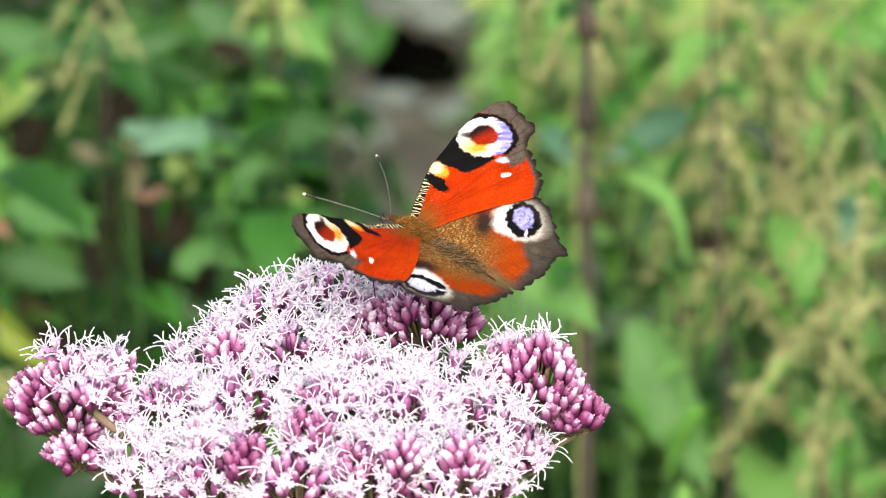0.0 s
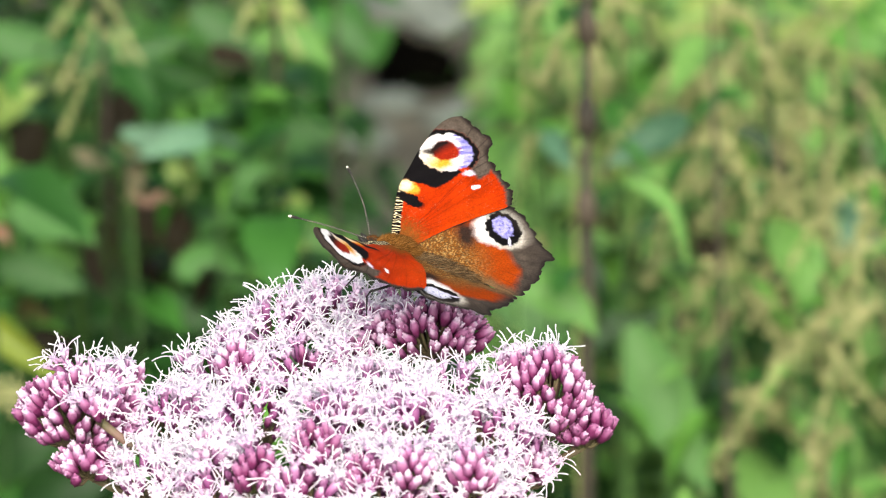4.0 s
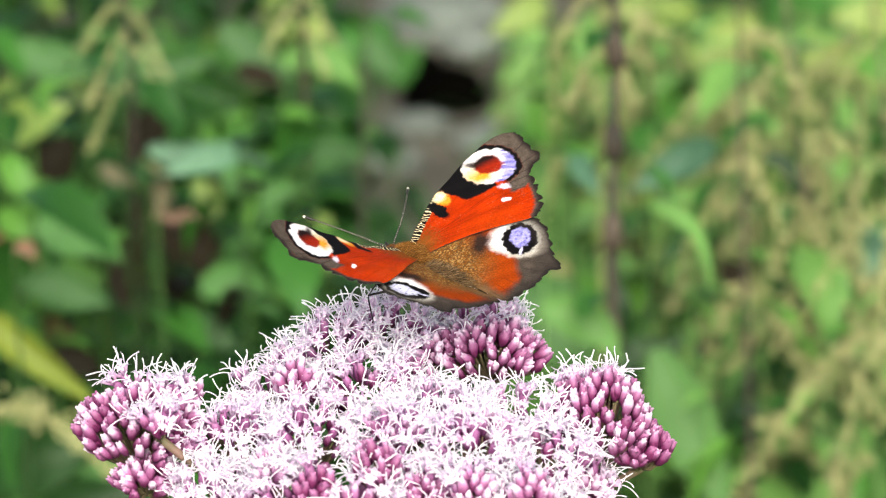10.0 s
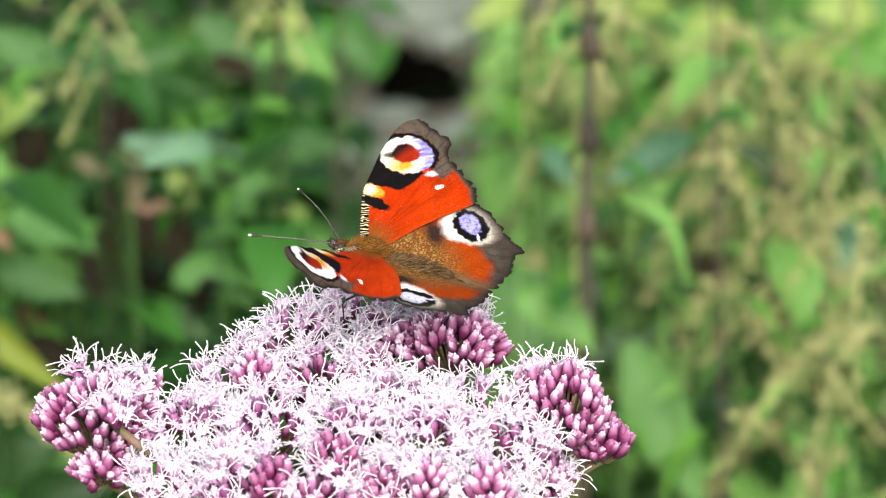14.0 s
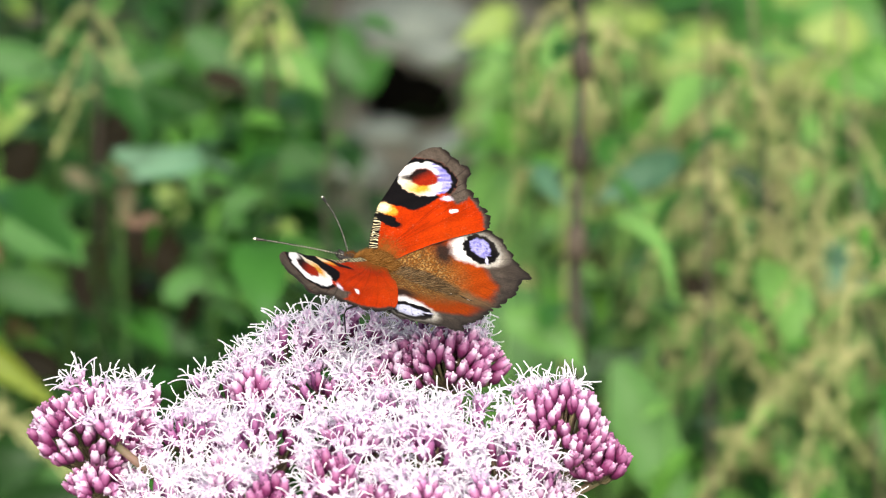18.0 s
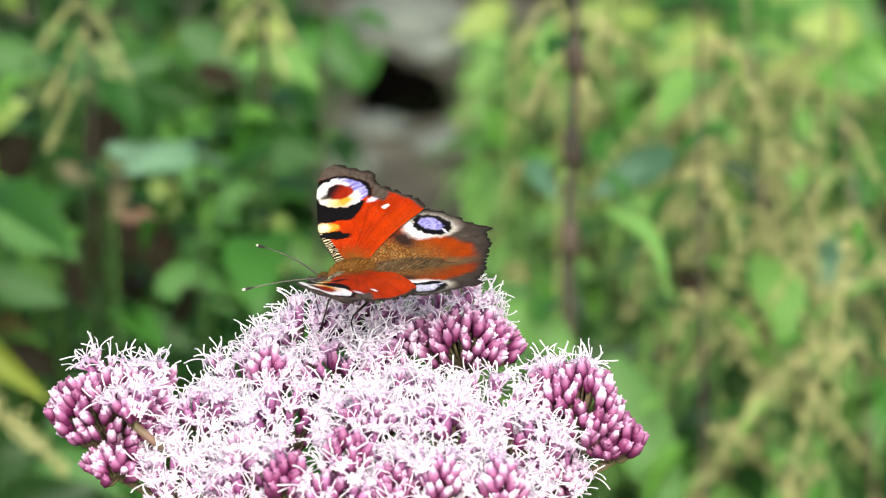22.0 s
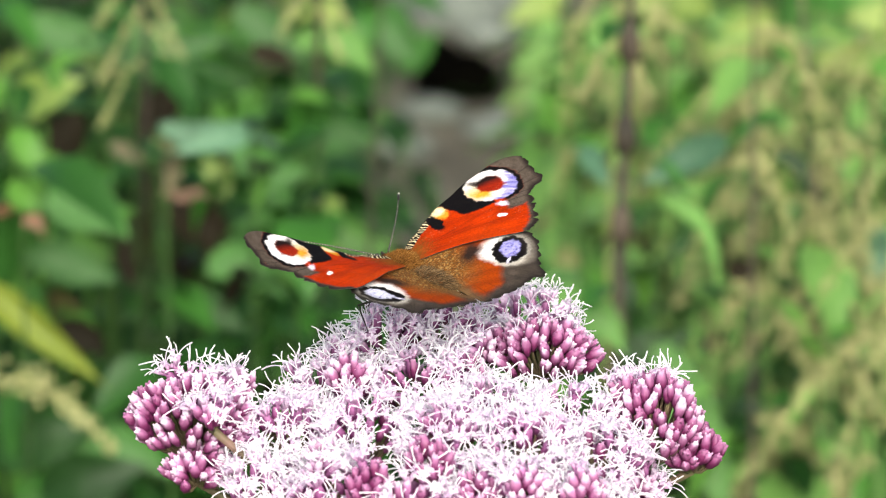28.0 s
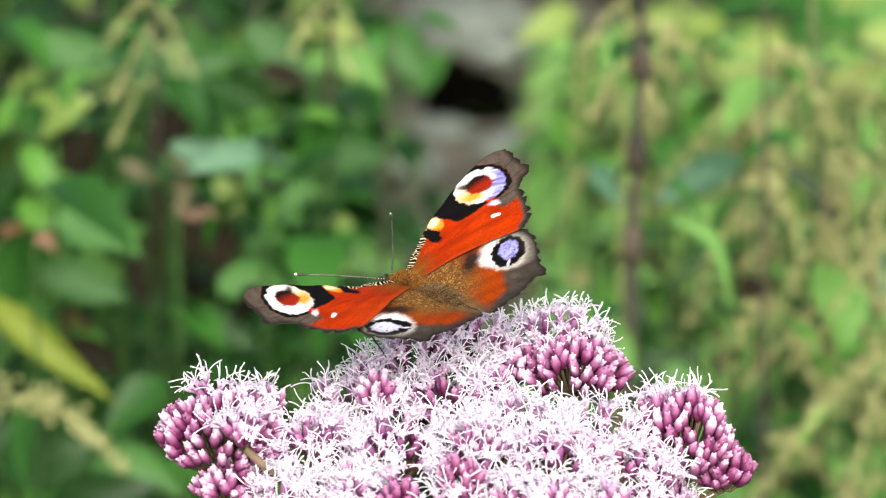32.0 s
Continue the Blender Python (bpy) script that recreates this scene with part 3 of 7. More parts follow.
def open_shape(seed):
    """An open flower head: slim cup, five pale star florets, and from each a forked pair of curling thread styles."""
    r = random.Random(seed)
    s = bud_shape(0.0042, 0.0017, seed)
    for k in range(5):
        a = 2 * math.pi * k / 5 + r.uniform(-0.4, 0.4)
        d = Vector((math.cos(a), math.sin(a), 0))
        foot, top = d * 0.0003 + Vector((0, 0, 0.0034)), d * r.uniform(0.0008, 0.0016) + Vector((0, 0, r.uniform(0.0047, 0.0058)))
        s.tube([foot, (foot + top) / 2 + d * 0.0001, top], [0.00024, 0.00032, 0.00046], 5, 0)
        axis = (d * 0.75 + Vector((0, 0, 1))).normalized()
        e1 = axis.cross(Vector((0.3, 0.5, 0.1))).normalized()
        e2 = axis.cross(e1)
        for j in range(5):
            b = 2 * math.pi * j / 5 + r.uniform(-0.2, 0.2)
            e = e1 * math.cos(b) + e2 * math.sin(b)
            side = (e2 * math.cos(b) - e1 * math.sin(b)) * 0.00027
            s.add([top + e * 0.0002 - side * 0.7, top + e * 0.0002 + side * 0.7, top + e * 0.0006 + side + axis * 0.00012, top + e * 0.00105 + axis * 0.00005, top + e * 0.0006 - side + axis * 0.00012], [(0, 1, 2, 4), (4, 2, 3)], 1)
        b = r.uniform(0, math.pi)
        fork = e1 * math.cos(b) + e2 * math.sin(b)
        for sign in (1, -1):
            ln = r.uniform(0.0022, 0.0041)
            spread = fork * sign * r.uniform(0.5, 1.1) + d * r.uniform(0.0, 0.5)
            curl = Vector((r.uniform(-1, 1), r.uniform(-1, 1), r.uniform(-0.9, 0.5))) * 0.0006
            wave = axis.cross(spread).normalized() * r.uniform(-0.00022, 0.00022)
            pts = [top + (axis * (u - 0.28 * u * u) + spread * (0.3 * u + 0.35 * u * u)) * ln + curl * u ** 3 + wave * math.sin(5.5 * u) for u in (0, 0.2, 0.4, 0.6, 0.8, 1.0)]
            s.tube(pts, [0.00008, 0.00009, 0.0001, 0.00011, 0.00012, 0.00013], 4, 1)
    return s


BUD_SHAPES = [bud_shape(l, w, i) for i, (l, w) in enumerate(((0.0038, 0.0019), (0.0043, 0.0018), (0.0034, 0.0020), (0.0040, 0.0017)))]
OPEN_SHAPES = [open_shape(20 + i) for i in range(10)]
BUD_MESHES = [s.mesh("flower_bud", BUD) for s in BUD_SHAPES]
OPEN_MESHES = [s.mesh("open_floret", CUP, THREAD) for s in OPEN_SHAPES]
flower = thing("flower_plant", FLOWER_BASE, "pink hemp agrimony flower head with open and closed florets", "flower")
LEFT = {"flower_bud": 295, "open_floret": 295}
HUB = Vector((-0.0195, -0.0239, 0.9990))


def cluster(at, size, share, spacing=0.0020, tip=(0, 0, 1), label="", floor=-0.25):
    """One rounded cluster. share: how many of its heads are open. Its heads spread from a knot below its middle."""
    at, tip = Vector(at), Vector(tip).normalized()
    knot = at - tip * size[2] * 0.9
    stalks = Shape()
    mid = (knot + HUB) / 2 + Vector((0, 0, -0.004))
    stalks.tube([HUB - Vector(FLOWER_BASE), mid - Vector(FLOWER_BASE), knot - Vector(FLOWER_BASE)], [0.0011, 0.0009, 0.0008], 6)
    area = 2 * math.pi * (size[0] * size[1] + size[0] * size[2] + size[1] * size[2]) / 3
    spacing *= 1.0 + 0.9 * share
    n = int(area / spacing ** 2)
    heads = []
    for i in range(n):
        h = 1 - (i + 0.5) / n * (1 - floor)
        a = 2.39996 * i + rnd(-0.25, 0.25)
        r = math.sqrt(max(0, 1 - h * h))
        p = at + Vector((r * math.cos(a) * size[0], r * math.sin(a) * size[1], h * size[2])) * rnd(0.88, 1.04)
        out = (p - knot).normalized() + Vector((rnd(-0.28, 0.28), rnd(-0.28, 0.28), rnd(0.0, 0.45)))
        heads.append((p, out.normalized()))
    rest_b, rest_o = Shape(), Shape()
    ob = None
    made = []
    for p, out in heads:
        foot = p - out * 0.0045
        stalks.tube([knot - Vector(FLOWER_BASE), (knot * 0.4 + foot * 0.6) - Vector(FLOWER_BASE) + Vector((0, 0, -0.0006)), foot - Vector(FLOWER_BASE)], [0.0004, 0.0003, 0.0003], 4, cap=False)
        opened = random.random() < share
        q = out.to_track_quat("Z", "X").to_matrix().to_4x4()
        m = Matrix.Translation(foot - Vector(FLOWER_BASE)) @ q @ pose(0, 0, 0, 0, 0, rnd(0, 360)) @ Matrix.Scale(rnd(0.85, 1.15), 4)
        made.append((opened, m, p))
    ob = part("flower_branch", stalks.mesh("flower_branch", STALK), flower, label)
    for opened, m, p in sorted(made, key=lambda e: e[2].y):
        kind = "open_floret" if opened else "flower_bud"
        if LEFT[kind] > 0:
            LEFT[kind] -= 1
            part(kind, random.choice(OPEN_MESHES if opened else BUD_MESHES), ob, m=m)
        else:
            (rest_o if opened else rest_b).merge(random.choice(OPEN_SHAPES if opened else BUD_SHAPES), m)
    if rest_o.v:
        tagged(part("open_floret", rest_o.mesh("open_floret", CUP, THREAD), ob), kind="stuff")
    if rest_b.v:
        tagged(part("flower_bud", rest_b.mesh("flower_bud", BUD), ob), kind="stuff")


MM = 0.001
CLOSED, OPEN, MIXED = "cluster of closed magenta-pink buds", "cluster of open pale pink florets with long white threads", "cluster of pink buds with a tuft of open florets"
CLUSTERS = [
    ((-0.0602, -0.0289, 1.0292), (12.5, 10, 8), 0.0, CLOSED),
    ((-0.0622, -0.0177, 1.0324), (4.5, 4, 2.5), 0.8, MIXED),
    ((-0.0562, -0.0389, 1.0338), (5.5, 3.5, 3.0), 0.45, MIXED),
    ((-0.0524, -0.0179, 1.0316), (5, 4, 2.5), 0.8, MIXED),
    ((-0.0587, -0.0353, 1.0231), (7.5, 7, 4), 0.0, CLOSED),
    ((0.0204, -0.0256, 1.0294), (9.5, 9, 9), 0.0, CLOSED),
    ((0.0190, -0.0190, 1.0321), (7.5, 5.5, 3.0), 0.22, MIXED),
    ((0.0275, -0.0254, 1.0240), (6, 6, 5), 0.0, CLOSED),
    ((0.0172, -0.0326, 1.0190), (5.5, 6, 4.5), 0.1, CLOSED),
    ((0.0008, -0.0058, 1.0345), (11.5, 8, 6), 0.0, CLOSED),
    ((-0.0090, -0.0039, 1.0345), (8, 8, 4), 0.3, MIXED),
    ((-0.0008, 0.0132, 1.0320), (9, 7, 5), 0.85, OPEN),
    ((-0.0180, 0.0023, 1.0350), (8, 8, 4.5), 0.75, MIXED),
    ((-0.0262, -0.0025, 1.0343), (7.5, 8, 5), 0.92, OPEN),
    ((-0.0372, -0.0109, 1.0272), (7.5, 8, 5), 0.93, OPEN),
    ((-0.0332, -0.0205, 1.0345), (4.8, 4.6, 4.2), 0.05, CLOSED),
    ((-0.0203, -0.0192, 1.0322), (9, 8, 5), 0.8, OPEN),
    ((-0.0124, -0.0169, 1.0329), (5, 6, 5), 0.35, MIXED),
    ((-0.0078, -0.0283, 1.0309), (9, 8, 5), 0.9, OPEN),
    ((0.0050, -0.0257, 1.0292), (8.5, 8, 5), 0.92, OPEN),
    ((-0.0431, -0.0319, 1.0267), (8, 8, 7), 0.9, OPEN),
    ((-0.0297, -0.0362, 1.0295), (9, 8, 6.5), 0.8, OPEN),
    ((-0.0154, -0.0411, 1.0305), (8, 8, 6.5), 0.85, OPEN),
    ((-0.0023, -0.0442, 1.0308), (9, 8, 7), 0.88, OPEN),
    ((0.0103, -0.0401, 1.0275), (8, 8, 6.5), 0.9, OPEN),
    ((-0.0187, -0.0543, 1.0325), (4.6, 4.6, 4.7), 0.05, CLOSED),
    ((-0.0470, -0.0424, 1.0211), (7.5, 8, 6), 0.8, OPEN),
    ((-0.0341, -0.0494, 1.0225), (8.5, 8, 7), 0.75, OPEN),
    ((-0.0290, -0.0564, 1.0295), (4.2, 4.6, 4.2), 0.05, CLOSED),
    ((-0.0204, -0.0572, 1.0243), (8, 8, 7), 0.55, MIXED),
    ((-0.0080, -0.0571, 1.0247), (8, 8, 7), 0.7, MIXED),
    ((-0.0023, -0.0601, 1.0310), (4.2, 4.6, 4.2), 0.05, CLOSED),
    ((-0.0108, -0.0586, 1.0292), (4.2, 4.6, 4.2), 0.05, CLOSED),
    ((0.0077, -0.0594, 1.0299), (4.2, 4.6, 4.2), 0.1, CLOSED),
    ((-0.0364, -0.0485, 1.0308), (3.6, 4.6, 3.7), 0.05, CLOSED),
    ((-0.0140, -0.0409, 1.0340), (3.6, 4.6, 4.2), 0.05, CLOSED),
    ((0.0016, -0.0409, 1.0340), (3.0, 3.4, 3.7), 0.05, CLOSED),
    ((0.0044, -0.0545, 1.0231), (8, 8, 7), 0.75, OPEN),
    ((0.0112, -0.0450, 1.0195), (6, 7, 6), 0.7, OPEN),
]
for at, size, share, what in CLUSTERS:
    cluster(at, tuple(k * MM for k in size), share, label=what, floor=0.3 if size[2] <= 3 else -0.25)
stem = Shape()
base = Vector(FLOWER_BASE)
stem.tube([(0, 0, 0), (0.004, 0.002, 0.3), (-0.003, 0.003, 0.65), (HUB - base) * 0.94, HUB - base], [0.004, 0.0036, 0.003, 0.0023, 0.0018], 8)
part("stem", stem.mesh("stem", STALK), flower, "purplish green upright stem")

# ---- the butterfly ----
def lattice(u, v, cell, seed):
    """Smooth value noise, 0 to 1, on arrays in millimetres."""
    table = np.random.RandomState(seed).rand(64, 64)
    x, y = u / cell + 1000.0, v / cell + 1000.0
    i, j = np.floor(x).astype(int), np.floor(y).astype(int)
    fx, fy = x - i, y - j
    fx, fy = fx * fx * (3 - 2 * fx), fy * fy * (3 - 2 * fy)
    t = lambda a, b: table[a % 64, b % 64]
    return (t(i, j) * (1 - fx) + t(i + 1, j) * fx) * (1 - fy) + (t(i, j + 1) * (1 - fx) + t(i + 1, j + 1) * fx) * fy


def soft(d, w):
    """1 where d is below 0, 0 above w."""
    return np.clip(0.5 - d / w, 0, 1)


def blob(u, v, cu, cv, a, b, turn):
    """Below 0 inside an ellipse, in about millimetres."""
    c, s = math.cos(turn), math.sin(turn)
    x, y = (u - cu) * c + (v - cv) * s, -(u - cu) * s + (v - cv) * c
    return (np.sqrt((x / a) ** 2 + (y / b) ** 2) - 1) * min(a, b)


def blend(col, mask, rgb):
    rgb = np.array(rgb, float)
    return col + (rgb - col) * mask[:, None]


RED, BLACK = (0.225, 0.0145, 0.0004), (0.003, 0.0025, 0.003)
CREAM, YELLOW, WHITE = (0.56, 0.48, 0.3), (0.46, 0.2, 0.018), (0.58, 0.56, 0.57)
VIOLET, GREY, BROWN, GOLD = (0.11, 0.1, 0.31), (0.042, 0.033, 0.027), (0.014, 0.010, 0.007), (0.105, 0.038, 0.007)
FORE_COSTA = [(0.6, 0.3), (2.0, 1.0), (5.5, 2.6), (10.9, 4.7), (13.3, 5.0), (19.3, 5.5), (23.7, 5.6), (27.2, 5.3), (29.9, 4.4), (31.8, 2.7)]
FORE_MARGIN = [(31.8, 2.7), (31.0, -0.5), (30.5, -4.1), (27.7, -4.6), (25.7, -6.6), (24.6, -8.9), (22.3, -12.2), (19.4, -14.1)]
FORE_REAR = [(19.4, -14.1), (17.0, -13.2), (11.5, -9.9), (5.3, -6.2), (0.7, -4.0)]
HIND_TOP = [(0.7, -3.0), (6.0, -5.2), (12.5, -8.8), (18.2, -11.8)]
HIND_MARGIN = [(18.2, -11.8), (19.2, -14.1), (18.8, -16.7), (17.0, -19.8), (14.9, -22.4), (13.1, -26.1), (11.0, -25.2), (8.4, -26.0), (5.7, -26.4), (3.2, -25.9), (1.2, -26.0)]
HIND_INNER = [(1.2, -26.0), (0.5, -24.2), (0.4, -20.0), (0.4, -12.0), (0.4, -5.0)]


def margin_gap(u, v, line):
    d = np.full(len(u), 1e9)
    for p in line:
        d = np.minimum(d, (u - p[0]) ** 2 + (v - p[1]) ** 2)
    return np.sqrt(d)


def veins(u, v, base, ends, width):
    """Masks of fine lines from the wing's root to its edge."""
    m = np.zeros(len(u))
    for e in ends:
        d = np.array(e, float) - base
        ln = np.linalg.norm(d)
        d /= ln
        t = (u - base[0]) * d[0] + (v - base[1]) * d[1]
        off = np.abs(-(u - base[0]) * d[1] + (v - base[1]) * d[0] + 0.5 * np.sin(t / ln * math.pi))
        m = np.maximum(m, soft(off - width, 0.12) * (t > 2))
    return m


def fore_colour(u, v, left_no_sheen):
    """The upper side of a forewing: brick red with the peacock eye at its tip."""
    u0, v0 = u, v
    u, v = u - 0.75 * np.clip((v + 8) / 8, 0.2, 1.1), v + 0.045 * (u - 15)
    wu = u + 0.5 * (lattice(u, v, 0.7, 1) - 0.5) + 0.25 * (lattice(u, v, 0.25, 2) - 0.5)
    wv = v + 0.5 * (lattice(u, v, 0.7, 3) - 0.5) + 0.25 * (lattice(u, v, 0.25, 4) - 0.5)
    grain = lattice(u, v, 0.22, 5)
    col = np.tile(np.array(RED, float), (len(u), 1)) * (0.62 + 0.45 * lattice(u, v, 2.5, 6) + 0.25 * lattice(u * 0.6 + v * 0.4, v * 2.2, 1.1, 31) + 0.15 * grain)[:, None]
    col = blend(col, 0.75 * veins(u, v, np.array((2.0, -2.0)), FORE_MARGIN[2:], 0.06), (0.1, 0.008, 0.001))
    col = blend(col, np.clip((-3.5 - v) / 7, 0, 1) * soft(u - 17, 8.0) * 0.6, (0.3, 0.03, 0.001))
    # the golden, speckled root
    root = np.hypot(u - 1.0, v + 2.0)
    col = blend(col, soft(root - 5.4 + 3 * grain, 3.6) * 0.9, GOLD)
    col = blend(col, soft(v + 6.0 + 0.58 * (u - 4.0) + 1.2 * grain, 1.5) * soft(u - 9, 6.0) * 0.7, GOLD)
    line = spline(FORE_COSTA, 10)
    edge = np.interp(u0, line[:, 0], line[:, 1]) - v0
    # white spots
    col = blend(col, soft(blob(wu, wv, 21.1, -4.3, 1.4, 0.5, -0.75), 0.3), (0.5, 0.45, 0.56))
    col = blend(col, soft(blob(wu, wv, 18.95, -6.65, 0.78, 0.5, -0.7), 0.2), WHITE)
    # fore edge: black with pale ticks
    tick = np.sin((u * 1.0 - edge * 0.35) * 2 * math.pi / 0.58 + 7 * lattice(u, v, 0.7, 7)) + 0.3 * lattice(u, v, 0.2, 19)
    strip = soft(edge - 2.0 + 0.035 * u + 0.3 * grain, 0.25) * soft(u - 12.8, 0.6)
    col = blend(col, strip, BLACK)
    col = blend(col, strip * soft(-tick + 0.85, 0.5) * soft(0.1 - edge, 0.1), CREAM)
    # pale patch between the two black ones
    pale = soft(blob(wu, wv, 11.7, 2.9, 1.2, 2.0, -0.15), 0.5)
    col = blend(col, pale, YELLOW)
    col = blend(col, soft(blob(wu, wv, 11.7, 3.7, 1.1, 1.2, -0.15), 0.9), CREAM)
    # inner black patch
    col = blend(col, soft(blob(wu, wv, 9.3, 1.5, 1.15, 2.9, -0.1), 0.25), BLACK)
    # large black patch, as a wedge from the fore edge
    left = 12.7 + 0.25 * (4.5 - wv)
    low = -1.2 - 0.28 * (wu - 13.5) - 0.4 * np.clip(14.5 - wu, 0, 2) * -1
    wedge = np.maximum(np.maximum(left - wu, low - wv), wu - 20.2)
    col = blend(col, soft(wedge, 0.35), BLACK)
    # the eye
    e1 = np.array((0.70, -0.71))
    out = blob(wu, wv, 22.1, 1.55, 4.85, 4.2, -0.79)
    side = ((u - 22.1) * e1[0] + (v - 1.25) * e1[1]) / 4.9
    upper = ((u - 22.1) * 0.71 + (v - 1.25) * 0.70) / 4.5
    ring = soft(out - 0.95, 0.3) * np.clip((side + 0.75 * upper + 0.12) * 4, 0, 1)
    col = blend(col, ring, BLACK)
    inside = soft(out, 0.3)
    streak = lattice(u * 0.7 + v * 0.7, (u * 0.7 - v * 0.7) * 0.25, 0.35, 8)
    eye = np.tile(np.array(WHITE, float), (len(u), 1))
    # left eye: violet nearly cut, its lost iridescent sheen put into the colour
    eye = blend(eye, np.clip((side - 0.22 + 0.4 * (streak - 0.4)) * 3, 0, 1) * np.clip(0.5 + 0.7 * streak, 0, 1) * (0.12 if left_no_sheen else 1.0), VIOLET)
    eye = blend(eye, soft(blob(wu, wv, 19.5, 1.5, 2.6, 1.8, -0.8), 1.6) * np.clip(0.75 - upper * 1.9, 0, 1), YELLOW)
    eye = blend(eye, soft(blob(wu, wv, 18.9, 3.5, 1.6, 1.6, 0), 1.6) * 0.5, CREAM)
    eye = blend(eye, soft(blob(wu, wv, 22.3, 1.8, 2.5, 2.2, -0.75), 0.5), (0.17, 0.01, 0.003))
    pupil = soft(blob(wu, wv, 22.1, 2.1, 2.6, 2.1, -0.75), 0.6)
    eye = blend(eye, pupil * np.clip(upper * 2.6 - side * 1.3 - 0.25, 0, 1), (0.008, 0.004, 0.004))
    eye = blend(eye, soft(blob(wu, wv, 20.4, 4.3, 1.5, 0.55, -0.9), 0.6) * 0.9, (0.01, 0.005, 0.004))
    col = col + (eye - col) * inside[:, None]
    # brown tip and outer border, cut by dark veins
    gap = margin_gap(u0, v0, spline(FORE_MARGIN, 8))
    tipward = soft(-out + 0.95, 0.3) * soft(24.0 - u, 1.0) * soft(-1.0 - v, 1.0)
    border = np.maximum(soft(gap - (1.15 if left_no_sheen else 1.35) + 0.5 * grain, 0.6) * soft(-out + 0.9, 0.25), tipward)
    border = np.maximum(border, soft(out - 3.4, 0.5) * soft(0.9 - out, 0.25) * np.clip((side + 0.35 * upper - 0.3) * 5, 0, 1))
    col = blend(col, border, np.array(GREY) * 1.5)
    col = blend(col, border * 0.5 * lattice(u, v, 0.5, 9), BROWN)
    col = blend(col, soft(gap - 0.7, 0.9), (0.012, 0.009, 0.008))
    rays = veins(u, v, np.array((12.0, 0.0)), spline(FORE_MARGIN, 2)[1::2], 0.07)
    col = blend(col, border * rays * 0.9, (0.015, 0.01, 0.01))
    speck = (lattice(u, v, 0.16, 10) > 0.9) & (lattice(u, v, 1.8, 11) > 0.55)
    return blend(col, speck * 0.12 * (col[:, 0] > 0.15) * (col[:, 1] < 0.03), CREAM)


def hind_colour(u, v, left_no_sheen):
    """The upper side of a hindwing: grey-brown, rust red field and a blue eye in a pale ring."""
    u0, v0 = u, v
    u, v = u + 0.15 + 0.13 * np.clip(-15 - v, 0, 8), v - 0.35
    if left_no_sheen:
        u, v = u - 0.8, v + 1.1
    wu = u + 0.5 * (lattice(u, v, 0.7, 12) - 0.5) + 0.25 * (lattice(u, v, 0.25, 13) - 0.5)
    wv = v + 0.5 * (lattice(u, v, 0.7, 14) - 0.5) + 0.25 * (lattice(u, v, 0.25, 15) - 0.5)
    grain = lattice(u, v, 0.2, 16)
    col = np.tile(np.array(GREY, float), (len(u), 1)) * (0.4 + 0.45 * lattice(u, v, 1.2, 17) + 0.5 * lattice(np.arctan2(v + 6, u + 2) * 9, np.hypot(u, v) * 0.2, 0.35, 41))[:, None]
    # rust field between eye and inner edge
    field = np.maximum(np.maximum(2.4 - wu - 0.1 * (wv + 14), wu - 11.2 - 0.55 * (wv + 16)), -23.4 + 0.28 * (wu - 5.5) - wv)
    col = blend(col, soft(field - 0.5, 1.6), (0.18, 0.024, 0.0015))
    col = blend(col, soft(wu - 2.6, 2.0) * 0.8, np.array((0.11, 0.06, 0.025)))
    # golden speckled root
    root = soft(np.hypot(u - 2.5, (v + 7.5) * 0.62) - 7.6 + 2.6 * grain, 4.5)
    col = blend(col, root * 0.9, np.array((0.1, 0.04, 0.007)))
    col = blend(col, root * (grain > 0.62) * 0.7, (0.24, 0.15, 0.055))
    col = blend(col, root * (lattice(u, v, 0.2, 18) > 0.6) * 0.6, (0.03, 0.02, 0.012))
    # pale ring, dark hook, black eye, blue centre
    e = (14.1, -15.8)
    halo = blob(wu, wv, e[0], e[1], 5.8, 4.3, -0.85)
    side = ((u - e[0]) * 0.66 - (v - e[1]) * 0.75) / 5.0
    col = blend(col, soft(halo - 0.1, 1.6) * np.clip(side * 2.0 + 0.3, 0, 1), (0.2, 0.175, 0.15))
    col = blend(col, soft(blob(wu, wv, e[0], e[1], 3.7, 4.4, -0.8), 0.9), (0.36, 0.34, 0.31))
    col = blend(col, soft(halo + 0.2, 1.4) * np.clip(-side * 2.2 - 0.35, 0, 1), WHITE)
    col = blend(col, soft(blob(wu, wv, 9.0, -10.9, 1.7, 2.9, -0.85), 1.6) * 0.95, (0.012, 0.009, 0.008))
    col = blend(col, soft(blob(wu, wv, e[0], e[1], 3.2, 3.9, -0.8), 0.35), BLACK)
    mottle = np.clip(1.7 * lattice(u, v, 0.45, 20) - 0.2 + 0.3 * grain, 0, 1)
    blue = soft(blob(wu, wv, 14.4, -15.5, 1.85, 2.5, -0.75), 0.4)
    # left centre painted pale grey for the blue sheen it doesn't show
    col = blend(col, blue, (0.42, 0.43, 0.5) if left_no_sheen else np.array(VIOLET) * 0.95)
    col = blend(col, blue * mottle * 0.5, (0.34, 0.33, 0.56))
    col = blend(col, blue * (lattice(u, v, 0.5, 21) > 0.72) * soft(np.hypot(u - 14.2, v + 15.9) - 1.3, 0.6) * 0.8, (0.03, 0.03, 0.12))
    col = blend(col, soft(blob(wu, wv, 12.2, -18.1, 0.8, 0.3, 0.55), 0.25), (0.5, 0.48, 0.66))
    gap = margin_gap(u0, v0, spline(HIND_MARGIN, 8))
